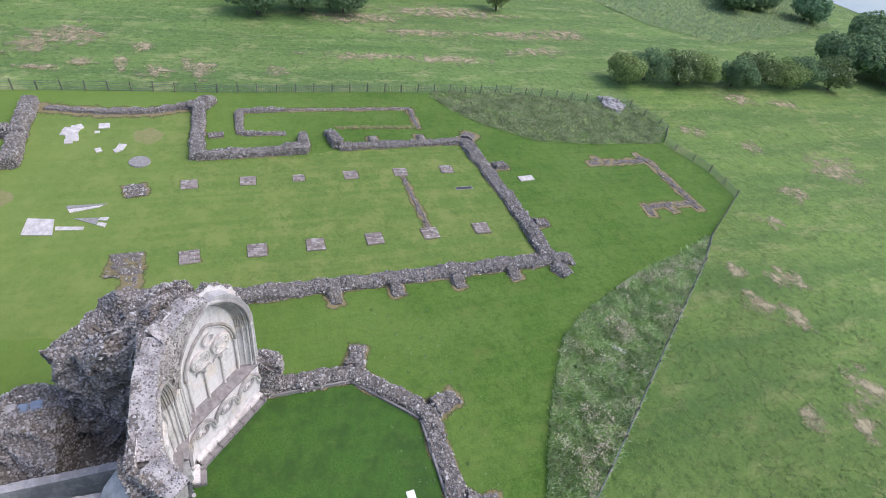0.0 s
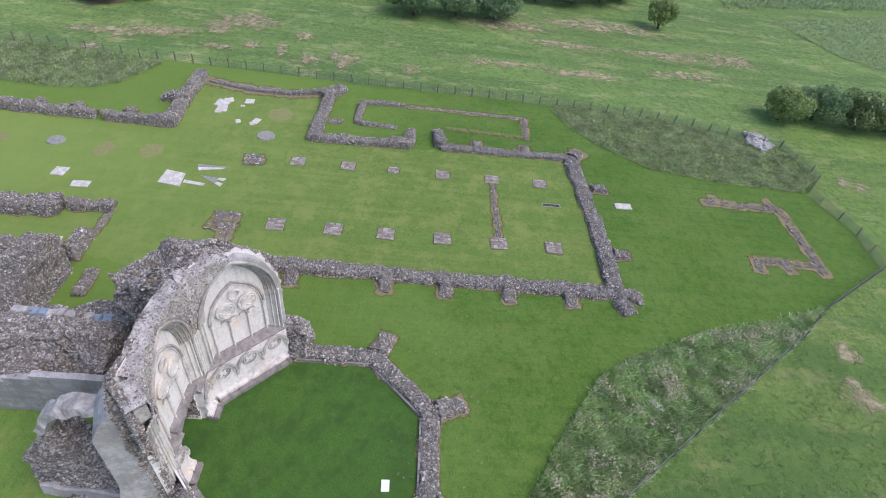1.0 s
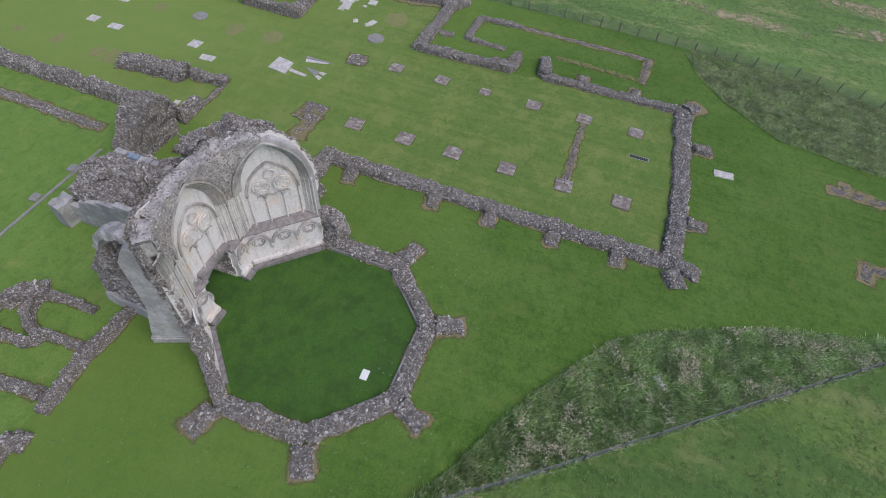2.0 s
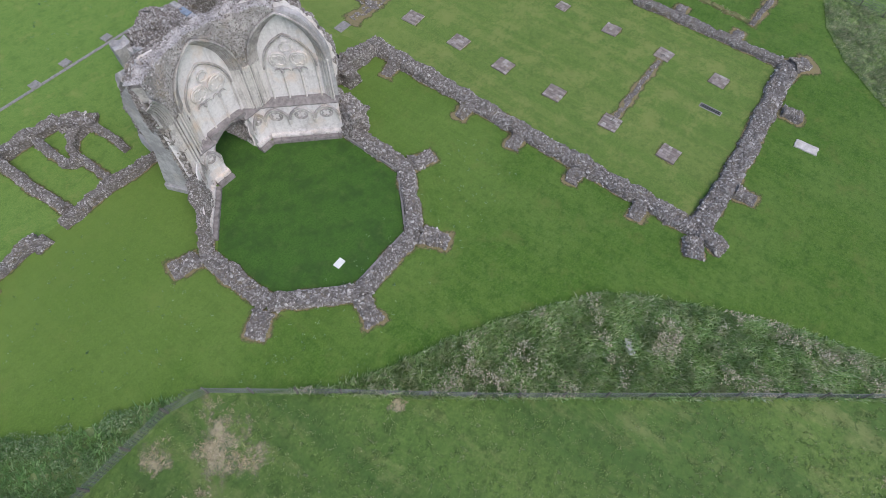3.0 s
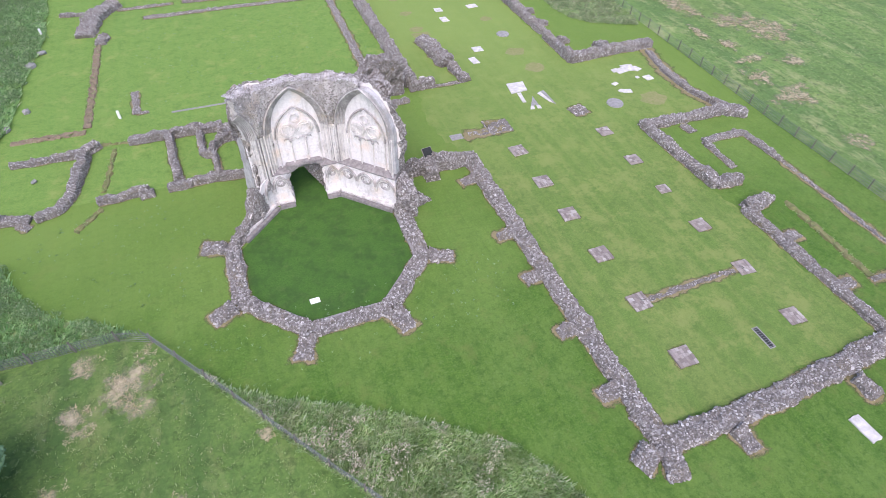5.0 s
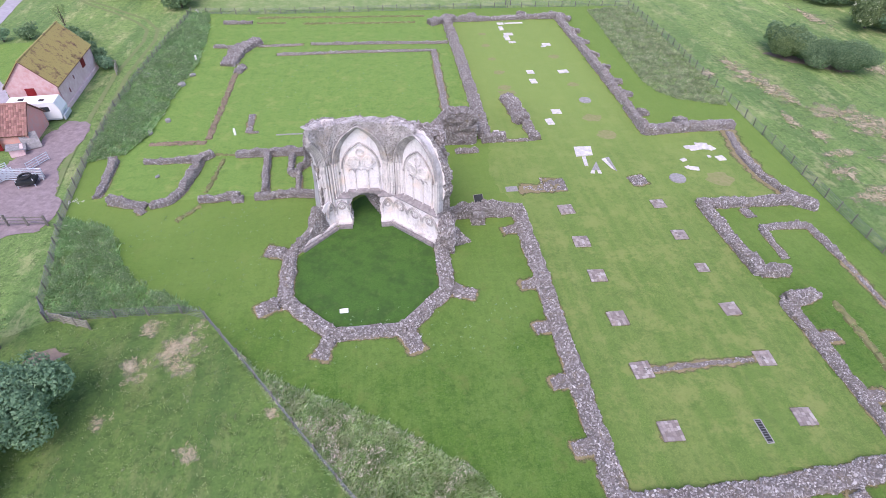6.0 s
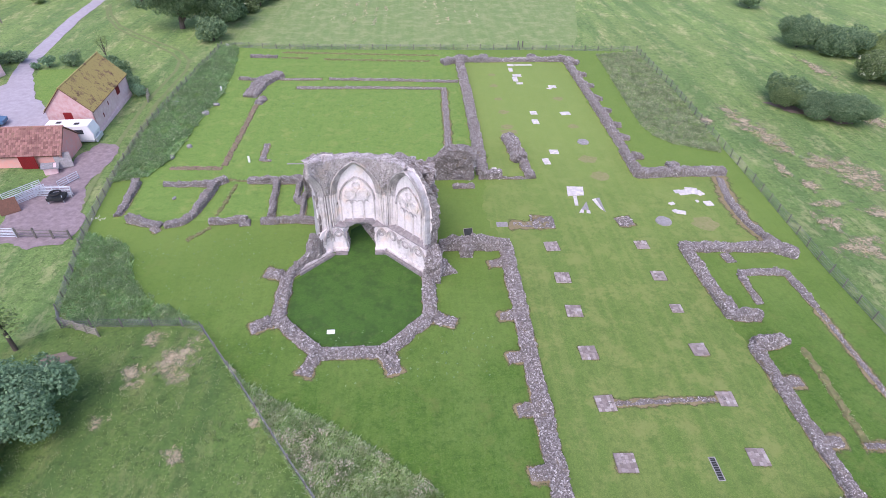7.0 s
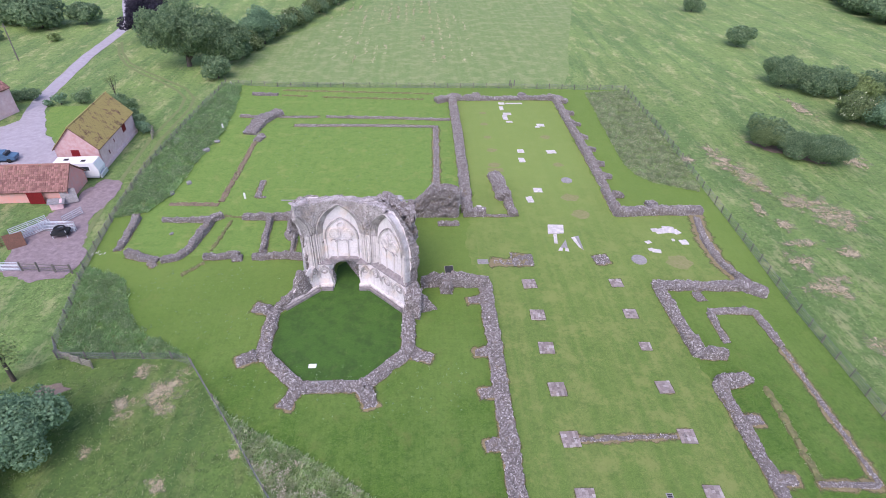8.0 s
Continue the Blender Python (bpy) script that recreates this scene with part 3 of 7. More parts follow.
def inside(points, outline):
    x, y = points[:, 0], points[:, 1]
    got = np.zeros(len(points), bool)
    for (x0, y0), (x1, y1) in zip(outline, outline[1:] + outline[:1]):
        cross = (y0 > y) != (y1 > y)
        got ^= cross & (x < (x1 - x0) * (y - y0) / (y1 - y0 + 1e-9) + x0)
    return got


def tufts(outline, per_m2, tall, wide, count=5, edge=0.0, lay=1.0):
    """Blades of grass in tufts over a plan outline: vertices and faces."""
    o = np.array(outline)
    low, high = o.min(0), o.max(0)
    n = int(np.prod(high - low) * per_m2)
    p = rng.uniform(low, high, (n, 2))
    clump = np.array([noise.noise(Vector((x * 0.8, y * 0.8, 2.0))) for x, y in p])
    p = p[inside(p, [tuple(q) for q in outline]) & (clump > -0.45 + 0.25 * rng.random(n) - edge)]
    n = len(p)
    base = np.repeat(p, count, 0) + rng.normal(0, 0.07, (n * count, 2))
    grow = np.array([0.85 + 0.4 * noise.noise(Vector((x * 0.5, y * 0.5, 7.0))) for x, y in p])
    h = np.repeat(rng.uniform(tall[0], tall[1], n) * grow, count) * rng.uniform(0.6, 1.1, n * count)
    a = rng.uniform(0, 2 * np.pi, n * count)
    lean = rng.uniform(0.4, 1.4, n * count)[:, None] * h[:, None] * lay
    out = np.stack([np.cos(a), np.sin(a)], -1)
    side = np.stack([-np.sin(a), np.cos(a)], -1) * (wide * rng.uniform(0.6, 1.3, (n * count, 1)))
    z = np.zeros((n * count, 1))
    mid = base + out * lean * 0.35
    v = np.stack([np.c_[base - side, z], np.c_[base + side, z], np.c_[mid + side * 0.9, 0.65 * h], np.c_[base + out * lean, h]], 1)
    at = np.arange(n * count)[:, None] * 4
    return v.reshape(-1, 3), (at + np.array([[0, 1, 2, 3]]))


def seed_heads(outline, per_m2, tall=(0.45, 0.75), size=(0.035, 0.075)):
    """Drifts of upright seed heads over long grass: vertices and faces."""
    o = np.array(outline)
    low, high = o.min(0), o.max(0)
    p = rng.uniform(low, high, (int(np.prod(high - low) * per_m2), 2))
    drift = np.array([noise.noise(Vector((x * 0.42, y * 0.42, 4.0))) + 0.7 * noise.noise(Vector((x * 1.5, y * 1.5, 9.0))) for x, y in p])
    p = p[inside(p, [tuple(q) for q in outline]) & (drift > 0.12 + 0.5 * rng.random(len(p)))]
    n = len(p)
    c = np.c_[p, rng.uniform(*tall, n)]
    a = rng.uniform(0, 2 * np.pi, n)
    s = rng.uniform(*size, (n, 1))
    side = np.stack([np.cos(a), np.sin(a), np.zeros(n)], -1) * s * 0.5
    up = np.stack([-np.sin(a) * 0.9, np.cos(a) * 0.9, np.full(n, 0.8)], -1) * s
    v = np.stack([c - up, c + side, c + up, c - side], 1)
    return v.reshape(-1, 3), np.arange(n)[:, None] * 4 + np.array([[0, 1, 2, 3]])


def weed_clumps(outline, per_m2, wide, tall, seed):
    """Domed clumps of nettles and weeds over a plan outline, as rows for leaves()."""
    r = random.Random(seed)
    o = np.array(outline)
    low, high = o.min(0), o.max(0)
    rows = []
    for _ in range(int(np.prod(high - low) * per_m2)):
        x, y = r.uniform(low[0], high[0]), r.uniform(low[1], high[1])
        if inside(np.array([[x, y]]), [tuple(q) for q in outline])[0] and noise.noise(Vector((x * 0.35, y * 0.35, 3.0))) > -0.25:
            q, h = r.uniform(*wide), r.uniform(*tall)
            rows.append((x, y, h * 0.4, q, q * r.uniform(0.7, 1.2), h * 0.6))
    return rows


def leaves(lumps, per_m2, size, keep=lambda p: p[:, 2] > 0.2):
    """Leaf sprays over lumpy crowns. lumps: rows of centre x, y, z and radii."""
    vs = []
    for cx, cy, cz, rx, ry, rz in lumps:
        n = int(4 * np.pi * ((rx * ry + ry * rz + rx * rz) / 3) * per_m2)
        d = rng.normal(size=(n, 3))
        d /= np.linalg.norm(d, axis=1)[:, None]
        bump = np.array([noise.noise(Vector(q) * 2.3 + Vector((cx, cy, cz))) + 0.6 * noise.noise(Vector(q) * 5.5 + Vector((cy, cz, cx))) for q in d])
        depth = (0.93 + 0.24 * bump - 0.30 * rng.random(n) ** 3)[:, None]
        p = np.array([cx, cy, cz]) + d * np.array([rx, ry, rz]) * depth
        ok = keep(p) & (bump > -0.62)
        p, d = p[ok], d[ok]
        n = len(p)
        nor = d + rng.normal(0, 0.55, (n, 3)) + (0, 0, 0.35)
        nor /= np.linalg.norm(nor, axis=1)[:, None]
        t = np.cross(nor, rng.normal(size=(n, 3)))
        t /= np.linalg.norm(t, axis=1)[:, None]
        b = np.cross(nor, t)
        s = rng.uniform(*size, (n, 1))
        vs.append(np.stack([p - t * s, p - b * s * 0.6, p + t * s, p + b * s * 0.6 - nor * s * 0.15], 1))
    v = np.concatenate(vs)
    return v.reshape(-1, 3), np.arange(len(v))[:, None] * 4 + np.array([[0, 1, 2, 3]])


def plant(name, x, y, height, radius, material, label, category, trunk=0.0, lumps=8, per_m2=9, size=(0.16, 0.34), group="", flat=1.0, seed=0, stem=0.0, clump=1.0):
    """A tree or bush: a tapered trunk with limbs, and a crown of leaf sprays on uneven lumps."""
    r = random.Random(seed * 31 + int(x * 7 + y * 13))
    ob = root(name, label, category, group)
    ob.location = (x, y, 0)
    low = trunk if trunk else 0.1
    rows = []
    for i in range(lumps):
        a = 2 * math.pi * i / lumps + r.uniform(-0.4, 0.4)
        d = radius * r.uniform(0.25, 0.68 + 0.35 * (1 - clump))
        s = radius * r.uniform(0.36, 0.58) * clump
        zc = low + (height - low) * r.uniform(0.32, 0.72)
        rows.append((d * math.cos(a), d * math.sin(a) * flat, zc, s, s * max(flat, 0.7), min(s * r.uniform(0.75, 1.0), zc - low * 0.6, height - zc + 0.2)))
    rows.append((r.uniform(-0.2, 0.2) * radius, 0, low + (height - low) * 0.68, radius * 0.52, radius * 0.52 * flat, (height - low) * 0.34))
    rows.append((0, 0, low + (height - low) * 0.42, radius * 0.7, radius * 0.7 * flat, (height - low) * 0.36))
    wood = stem or max(0.1, height * 0.035)
    stem_at = [(0, 0, -0.1), (0.05, 0.02, low * 0.6 + 0.2), (0.1, -0.05, low + (height - low) * 0.35), (0.05, 0, low + (height - low) * 0.62)]
    trunk_ob = piece("trunk", *tube(stem_at, [wood * 1.25, wood, wood * 0.7, wood * 0.3], 8), BARK, ob, "grey-brown tapering trunk")
    for row in rows[: min(lumps, 7)]:
        start = Vector((0.06, 0, low * 0.8 + 0.15))
        end = Vector(row[:3])
        piece("limb", *tube([start, start.lerp(end, 0.5) + Vector((0, 0, 0.15 * radius)), end], [wood * 0.55, wood * 0.35, wood * 0.12], 6), BARK, trunk_ob)
    piece("crown", *leaves(rows, per_m2, size), material, ob)
    return ob

# ---- the ground ----
FENCE_SOUTH = [(-28.3, 73.5), (-29.6, 55.0), (-30.2, 38.0), (-29.2, 25.0), (-28.0, 15.4), (-25.0, 2.8), (-24.0, 1.2)]
FENCE_EAST = [(-24.0, 1.2), (-12.1, 1.05), (-6.8, -6.0), (-1.5, -13.3), (6.4, -23.6), (13.7, -33.3), (17.0, -37.0)]
FENCE_FAR_EAST = [(17.0, -37.0), (23.0, -46.0), (29.0, -46.5), (35.0, -44.5), (38.5, -47.8), (45.0, -46.0)]
FENCE_NORTH = [(45.0, -46.0), (49.5, -30.0), (50.4, -7.0), (50.4, 7.7), (51.1, 20.5), (51.6, 33.5), (52.5, 53.4), (52.5, 72.8)]
FENCE_WEST = [(52.5, 72.8), (30.0, 73.2), (-16.9, 72.4), (-28.3, 73.5)]
LAWN_LINE = FENCE_SOUTH + FENCE_EAST[1:] + FENCE_FAR_EAST[1:] + FENCE_NORTH[1:] + FENCE_WEST[1:-1]


def ground_sheet():
    """One sheet out to the horizon, finer and gently uneven near the ruin."""
    edges = [-2600, -1200, -600, -320, -200] + list(range(-160, 240, 4)) + [260, 320, 420, 600, 1200, 2600]
    verts, n = [], len(edges)
    for y in edges:
        for x in edges:
            far = max(abs(x - 10), abs(y - 18))
            z = -0.035 + 0.02 * noise.noise(Vector((x * 0.05, y * 0.05, 3.0))) * min(1, max(0, (far - 48) / 30))
            verts.append((x, y, z))
    return verts, [(j * n + i, j * n + i + 1, (j + 1) * n + i + 1, (j + 1) * n + i) for j in range(n - 1) for i in range(n - 1)]


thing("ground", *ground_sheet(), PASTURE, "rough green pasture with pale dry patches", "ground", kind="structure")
thing("west_field", *sheet([(-27.5, 74.5), (40.0, 74.1), (43.5, 84), (48, 104), (60, 150), (110, 420), (-40, 420), (8, 168), (-24, 104), (-33, 84)], 0.02), FIELD, "pale mown hay field beyond the fence", "field", kind="structure")
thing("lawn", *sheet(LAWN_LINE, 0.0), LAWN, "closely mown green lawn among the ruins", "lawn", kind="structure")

# The chapter house: a regular octagon.
CX, CY, APOTHEM = 1.6, 4.35, 6.3


def octagon(apothem):
    r = apothem / math.cos(math.pi / 8)
    return [(CX + r * math.cos(math.pi / 8 + k * math.pi / 4), CY + r * math.sin(math.pi / 8 + k * math.pi / 4)) for k in range(8)]


OCT_IN, OCT_MID = octagon(APOTHEM), octagon(APOTHEM + 0.64)
thing("cloister_lawn", *sheet([(-25.6, 26.0), (-26.8, 25.2), (-26.2, 17.6), (-20.5, 17.0), (-9.0, 17.0), (-1.6, 17.0), (-1.2, 19.0), (0.4, 19.8), (2.0, 19.2), (3.3, 20.0), (3.4, 24.6), (6.8, 24.0), (9.0, 26.0), (15.0, 26.0), (15.9, 26.6), (16.0, 66.4), (16.2, 72.6), (-16.9, 72.3), (-25.4, 73.0), (-23.7, 64.0), (-22.8, 52.0), (-23.8, 40.0), (-24.1, 31.0)], 0.005), LAWN_BRIGHT, "bright green mown turf of the cloister garth", "lawn", kind="structure")
# Reaches through the doorway, where the shade on the grass is painted too.
thing("octagon_lawn", *sheet(OCT_IN[:2] + [(3.15, 10.65), (3.15, 15.2), (2.3, 16.0), (1.1, 15.8), (0.3, 15.0), (0.1, 10.65)] + OCT_IN[2:], 0.012), DAMP_SHADED, "darker damp green grass inside the octagon", "lawn", kind="structure")


def flat_patch(name, outline, z, material, label, category="ground", wobble=0.5, kind="structure"):
    """A patch with an uneven edge, lying on the ground."""
    edge = []
    for (x0, y0), (x1, y1) in zip(outline, outline[1:] + outline[:1]):
        n = max(1, round(math.hypot(x1 - x0, y1 - y0) / 0.6))
        for k in range(n):
            p = Vector((x0 + (x1 - x0) * k / n, y0 + (y1 - y0) * k / n, 1.0))
            j = noise.noise_vector(p * 0.6) * wobble + noise.noise_vector(p * 2.1) * wobble * 0.5
            edge.append((p.x + j.x, p.y + j.y))
    return thing(name, *sheet(edge, z), material, label, category, kind=kind)


def ribbon(line, width, z):
    verts = []
    pts = [Vector((x, y, 0)) for x, y in line]
    wide = width if isinstance(width, (list, tuple)) else [width] * len(pts)
    fine = []
    for i in range(len(pts) - 1):
        n = max(1, round((pts[i + 1] - pts[i]).length / 1.5))
        fine += [(pts[i].lerp(pts[i + 1], k / n), wide[i] + (wide[i + 1] - wide[i]) * k / n) for k in range(n)]
    fine.append((pts[-1], wide[-1]))
    for i, (p, w) in enumerate(fine):
        way = (fine[min(i + 1, len(fine) - 1)][0] - fine[max(i - 1, 0)][0]).normalized()
        side = Vector((-way.y, way.x, 0)) * (w / 2) * (1 + 0.15 * noise.noise(p * 0.7))
        verts += [(p.x - side.x, p.y - side.y, z), (p.x + side.x, p.y + side.y, z)]
    return verts, [(2 * i, 2 * i + 2, 2 * i + 3, 2 * i + 1) for i in range(len(fine) - 1)]


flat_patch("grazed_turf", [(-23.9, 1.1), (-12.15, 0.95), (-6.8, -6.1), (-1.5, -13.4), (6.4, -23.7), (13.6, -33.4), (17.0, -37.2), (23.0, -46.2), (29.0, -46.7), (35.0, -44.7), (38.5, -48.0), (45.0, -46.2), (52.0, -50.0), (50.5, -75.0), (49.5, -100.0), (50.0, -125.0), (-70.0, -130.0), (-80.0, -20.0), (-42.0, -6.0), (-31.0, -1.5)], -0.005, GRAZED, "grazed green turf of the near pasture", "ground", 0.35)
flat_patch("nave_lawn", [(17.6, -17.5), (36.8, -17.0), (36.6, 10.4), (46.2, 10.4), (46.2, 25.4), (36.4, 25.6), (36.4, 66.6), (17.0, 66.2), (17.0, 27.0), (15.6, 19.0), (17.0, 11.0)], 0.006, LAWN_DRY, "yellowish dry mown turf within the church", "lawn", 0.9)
ROAD_LINE = [(-79, 150), (-73.3, 136.5), (-66.5, 121), (-64.3, 112.9), (-63.4, 101), (-62.8, 90), (-60.8, 76), (-59.2, 65), (-57.2, 58.5), (-55.2, 54.5)]
thing("road", *ribbon(ROAD_LINE, [2.8, 2.8, 2.8, 2.8, 2.7, 2.7, 2.7, 2.7, 3.2, 4.6], 0.03), ROAD, "narrow worn grey tarmac farm lane", "road", kind="structure")
flat_patch("farmyard", [(-57.4, 56), (-53.8, 55.5), (-50.6, 49.6), (-48.4, 47.6), (-43, 40), (-46, 36), (-60, 36), (-64, 46), (-59.5, 52)], 0.034, ROAD, "worn grey tarmac yard between the barns", "yard")
flat_patch("cattle_yard", [(-37.2, 14.4), (-38.6, 21.5), (-37.0, 28.5), (-35.0, 35.5), (-31.8, 34.0), (-31.6, 30.0), (-31.8, 24.0), (-29.6, 18.0), (-29.0, 13.2), (-33, 12.6)], 0.026, YARD, "muddy grey farmyard beside the barn", "yard", 0.7)
for off in (-0.85, 0.85):
    line = [(-28.9 + off, 14.6), (-30.6 + off, 25), (-31.7 + off, 36), (-32.6 + off, 48), (-32.4 + off, 56), (-32.2 + off, 61), (-33 + off, 66), (-36 + off * 0.7, 70.5 + off * 0.7), (-41, 75 + off), (-47, 80 + off), (-52, 85 + off), (-56.5, 92 + off), (-60.0, 100 + off)]
    tagged(thing("wheel_track", *ribbon(line, 0.6, 0.022), TRACK), "faint wheel rut worn in the grass", "track", "ruts of the field track", "structure")
flat_patch("bush_strip", [(66.0, 48.8), (68.0, 46.0), (71.0, 42.9), (74.6, 40.6), (76.4, 41.0), (74.5, 43.6), (71.5, 46.0), (69.0, 49.0)], 0.03, BROWN_GROUND, "trodden brownish earth under the bushes", "ground", 0.8)
thing("lake", *sheet([(82, -158), (96, -159), (107, -158), (150, -172), (400, -260), (400, -600), (40, -600), (62, -220)], 0.04), WATER, "pale grey water reflecting the overcast sky", "water", kind="structure")
drain = root("drain_grating", "dark iron drain grating let into the lawn", "drain", m=pose(28.6, -14.2, 0))
# Solid near-black block: the shade of the drain's hollow is put into its colour.
part("pit_shade", box(-0.19, 0.19, -0.85, 0.85, -0.05, 0.012), DARKIRON, drain)
for x0, x1, y0, y1 in ((-0.27, -0.19, -0.93, 0.93), (0.19, 0.27, -0.93, 0.93), (-0.19, 0.19, -0.93, -0.85), (-0.19, 0.19, 0.85, 0.93)):
    part("rim", box(x0, x1, y0, y1, -0.05, 0.025, 0.01), SLAB_GREY, drain)
for k in range(9):
    part("bar", box(-0.19, 0.19, -0.80 + 0.19 * k, -0.76 + 0.19 * k, 0.012, 0.03), WIRE, drain)

# ---- low footings of the church ----
ruined_wall([(17.0, 11.4), (17.0, 2.0), (16.95, -8.0), (16.9, -18.2)], 1.55, [0.65, 0.45, 0.4, 0.45], "long low rubble footing of the choir's side wall", singles=80, density=48)
ruined_wall([(9.9, 11.6), (13.5, 11.7), (17.4, 11.4)], 1.25, [1.1, 1.3, 1.0], "rubble wall stump between chapter house and choir", singles=30)
for y, length in ((9.0, 1.1), (1.4, 1.2), (-3.5, 1.3), (-8.8, 1.35), (-13.9, 1.2)):
    ruined_wall([(16.3, y), (15.0, y - 0.15)], 1.1, [0.45, 0.10], "low rubble stub of a buttress on the choir wall", "buttress stubs", singles=6, name="buttress_stub", dry=0.28)
ruined_wall([(16.0, -18.2), (14.7, -18.9)], 1.6, [0.55, 0.3], "low rubble corner buttress of the choir", "buttress stubs", singles=8, name="buttress_stub")
ruined_wall([(16.9, -18.4), (16.5, -20.3)], 1.5, [0.55, 0.3], "low rubble corner buttress of the choir", "buttress stubs", singles=8, name="buttress_stub")
ruined_wall([(16.9, -18.1), (24.0, -18.25), (31.0, -17.95), (37.6, -17.5)], 1.7, [0.45, 0.4, 0.34, 0.45], "broad rubble footing of the church's end wall", singles=80, density=48)
for x in (21.8, 32.0):
    ruined_wall([(x, -19.0), (x + 0.15, -20.5)], 1.2, [0.5, 0.25], "low rubble stub of a buttress on the end wall", "buttress stubs", singles=6, name="buttress_stub", dry=0.28)
ruined_wall([(37.6, -17.7), (38.9, -18.8)], 1.6, [0.6, 0.3], "low rubble corner buttress with scorched turf", "buttress stubs", singles=8, name="buttress_stub", dry=0.6)
ruined_wall([(37.5, -16.8), (37.4, -8.0), (37.2, -3.0)], 1.2, [0.4, 0.32, 0.45], "low rubble footing of the choir's far side wall", singles=36)
for y in (-7.0, -12.5):
    ruined_wall([(37.9, y), (39.2, y)], 1.0, [0.35, 0.2], "small overgrown stub on the far choir wall", "buttress stubs", singles=4, name="buttress_stub", dry=0.34)
ruined_wall([(37.2, -2.9), (39.3, -2.8), (40.4, -2.3)], 1.3, [0.7, 0.7, 0.55], "rubble door jamb of the side chapel", singles=10)
ruined_wall([(36.9, 0.6), (39.6, 0.5)], 1.2, [0.75, 0.7], "rubble door jamb of the side chapel", singles=10)
ruined_wall([(36.6, 10.9), (36.8, 5.0), (37.0, 0.4)], 1.35, [0.55, 0.55, 0.8], "rubble footing of the choir's far side wall", singles=30)
ruined_wall([(36.2, 10.9), (41.0, 10.8), (46.9, 10.6)], 1.4, [0.6, 0.55, 0.7], "rubble footing of the transept's end bay", singles=30)
ruined_wall([(46.4, 11.6), (46.9, 10.3), (48.6, 9.4)], 1.9, [0.7, 0.8, 0.6], "wide rubble corner of the transept", singles=12)
ruined_wall([(40.6, 9.8), (40.8, 8.4)], 1.1, [0.25, 0.15], "scrap of overgrown footing by the transept", "buttress stubs", singles=4, name="buttress_stub")
ruined_wall([(40.7, 6.7), (43.0, 6.7), (45.7, 6.6)], 0.85, [0.35, 0.4, 0.4], "narrow rubble footing of a small chapel", singles=14)
ruined_wall([(40.75, 6.5), (40.55, 2.2)], 0.7, [0.25, 0.15], "narrow rubble footing of a small chapel", singles=8)
ruined_wall([(45.7, 6.5), (45.9, 1.7)], 0.8, [0.4, 0.3], "narrow rubble footing of a small chapel", singles=10)
ruined_wall([(45.9, 1.6), (45.7, -13.2)], 0.42, [0.08, 0.08], "flush line of stones marking a lost wall", singles=10, dry=0.3)
ruined_wall([(45.6, -13.2), (40.9, -12.9)], 0.5, [0.12, 0.12], "low line of stones closing the small chapel", singles=8, dry=0.3)


def turf_ridge(line, width, tall, label, material=None):
    """A low uneven ridge of dry turf with rough grass on it."""
    ob = thing("turf_ridge", *strip(line, width, tall, 0.3, 0.22), material or RIDGE, label, "turf ridge", "turf ridges")
    for (x0, y0), (x1, y1) in zip(line, line[1:]):
        d = Vector((x1 - x0, y1 - y0)).normalized()
        px, py = -d.y * width * 0.7, d.x * width * 0.7
        piece("rough_grass", *tufts([(x0 - px, y0 - py), (x1 - px, y1 - py), (x1 + px, y1 + py), (x0 + px, y0 + py)], 26, (0.06, 0.2), 0.03, 5, 0.1), TUSSOCK, ob, "rough tufts growing on the ridge", "stuff")


turf_ridge([(41.6, -3.4), (41.1, -12.6)], 0.6, 0.12, "low turf ridge over a buried footing")
# Transept and nave.
ruined_wall([(36.2, 26.0), (42.0, 26.3), (48.4, 26.4)], 1.5, [1.0, 0.95, 0.8], "ruined rubble wall of the transept", singles=30)
ruined_wall([(41.8, 27.0), (42.0, 28.6)], 1.4, [0.9, 0.6], "rubble buttress stump of the transept wall", "buttress stubs", singles=6, name="buttress_stub")
ruined_wall([(47.2, 25.0), (46.0, 19.5), (46.0, 15.0), (46.9, 11.8)], 0.95, [0.2, 0.3, 0.45, 0.6], "low broken footing closing the transept", singles=20, dry=0.7)
ruined_wall([(36.6, 25.6), (36.7, 32.6)], 1.2, [1.0, 0.8], "ruined rubble side wall of the nave", singles=16)
ruined_wall([(36.9, 33.6), (36.95, 48.0), (36.8, 67.0)], 1.25, [0.85, 0.8, 0.8], "long ruined rubble side wall of the nave", singles=50)
for y in (30.6, 36.0, 40.0, 45.1, 49.8, 55.2, 60.0):
    ruined_wall([(37.3, y), (38.8, y)], 0.95, [0.8, 0.5], "dark rubble buttress stub of the nave wall", "buttress stubs", singles=4, name="buttress_stub", dry=0.1)
ruined_wall([(36.8, 67.2), (38.8, 65.6)], 1.5, [0.9, 0.6], "rubble corner buttress of the nave", "buttress stubs", singles=6, name="buttress_stub")
ruined_wall([(37.0, 67.3), (31.0, 67.4), (24.0, 67.0), (17.2, 66.8)], 1.3, [0.9, 0.6, 0.5, 0.9], "ruined rubble end wall of the nave", singles=30)
for x in (21.4, 30.4):
    ruined_wall([(x, 67.8), (x, 69.4)], 1.6, [0.8, 0.5], "rubble buttress stub of the nave's end wall", "buttress stubs", singles=5, name="buttress_stub")
ruined_wall([(16.6, 66.8), (13.3, 65.2)], 1.7, [0.95, 0.7], "rubble corner mass of the nave", singles=10)
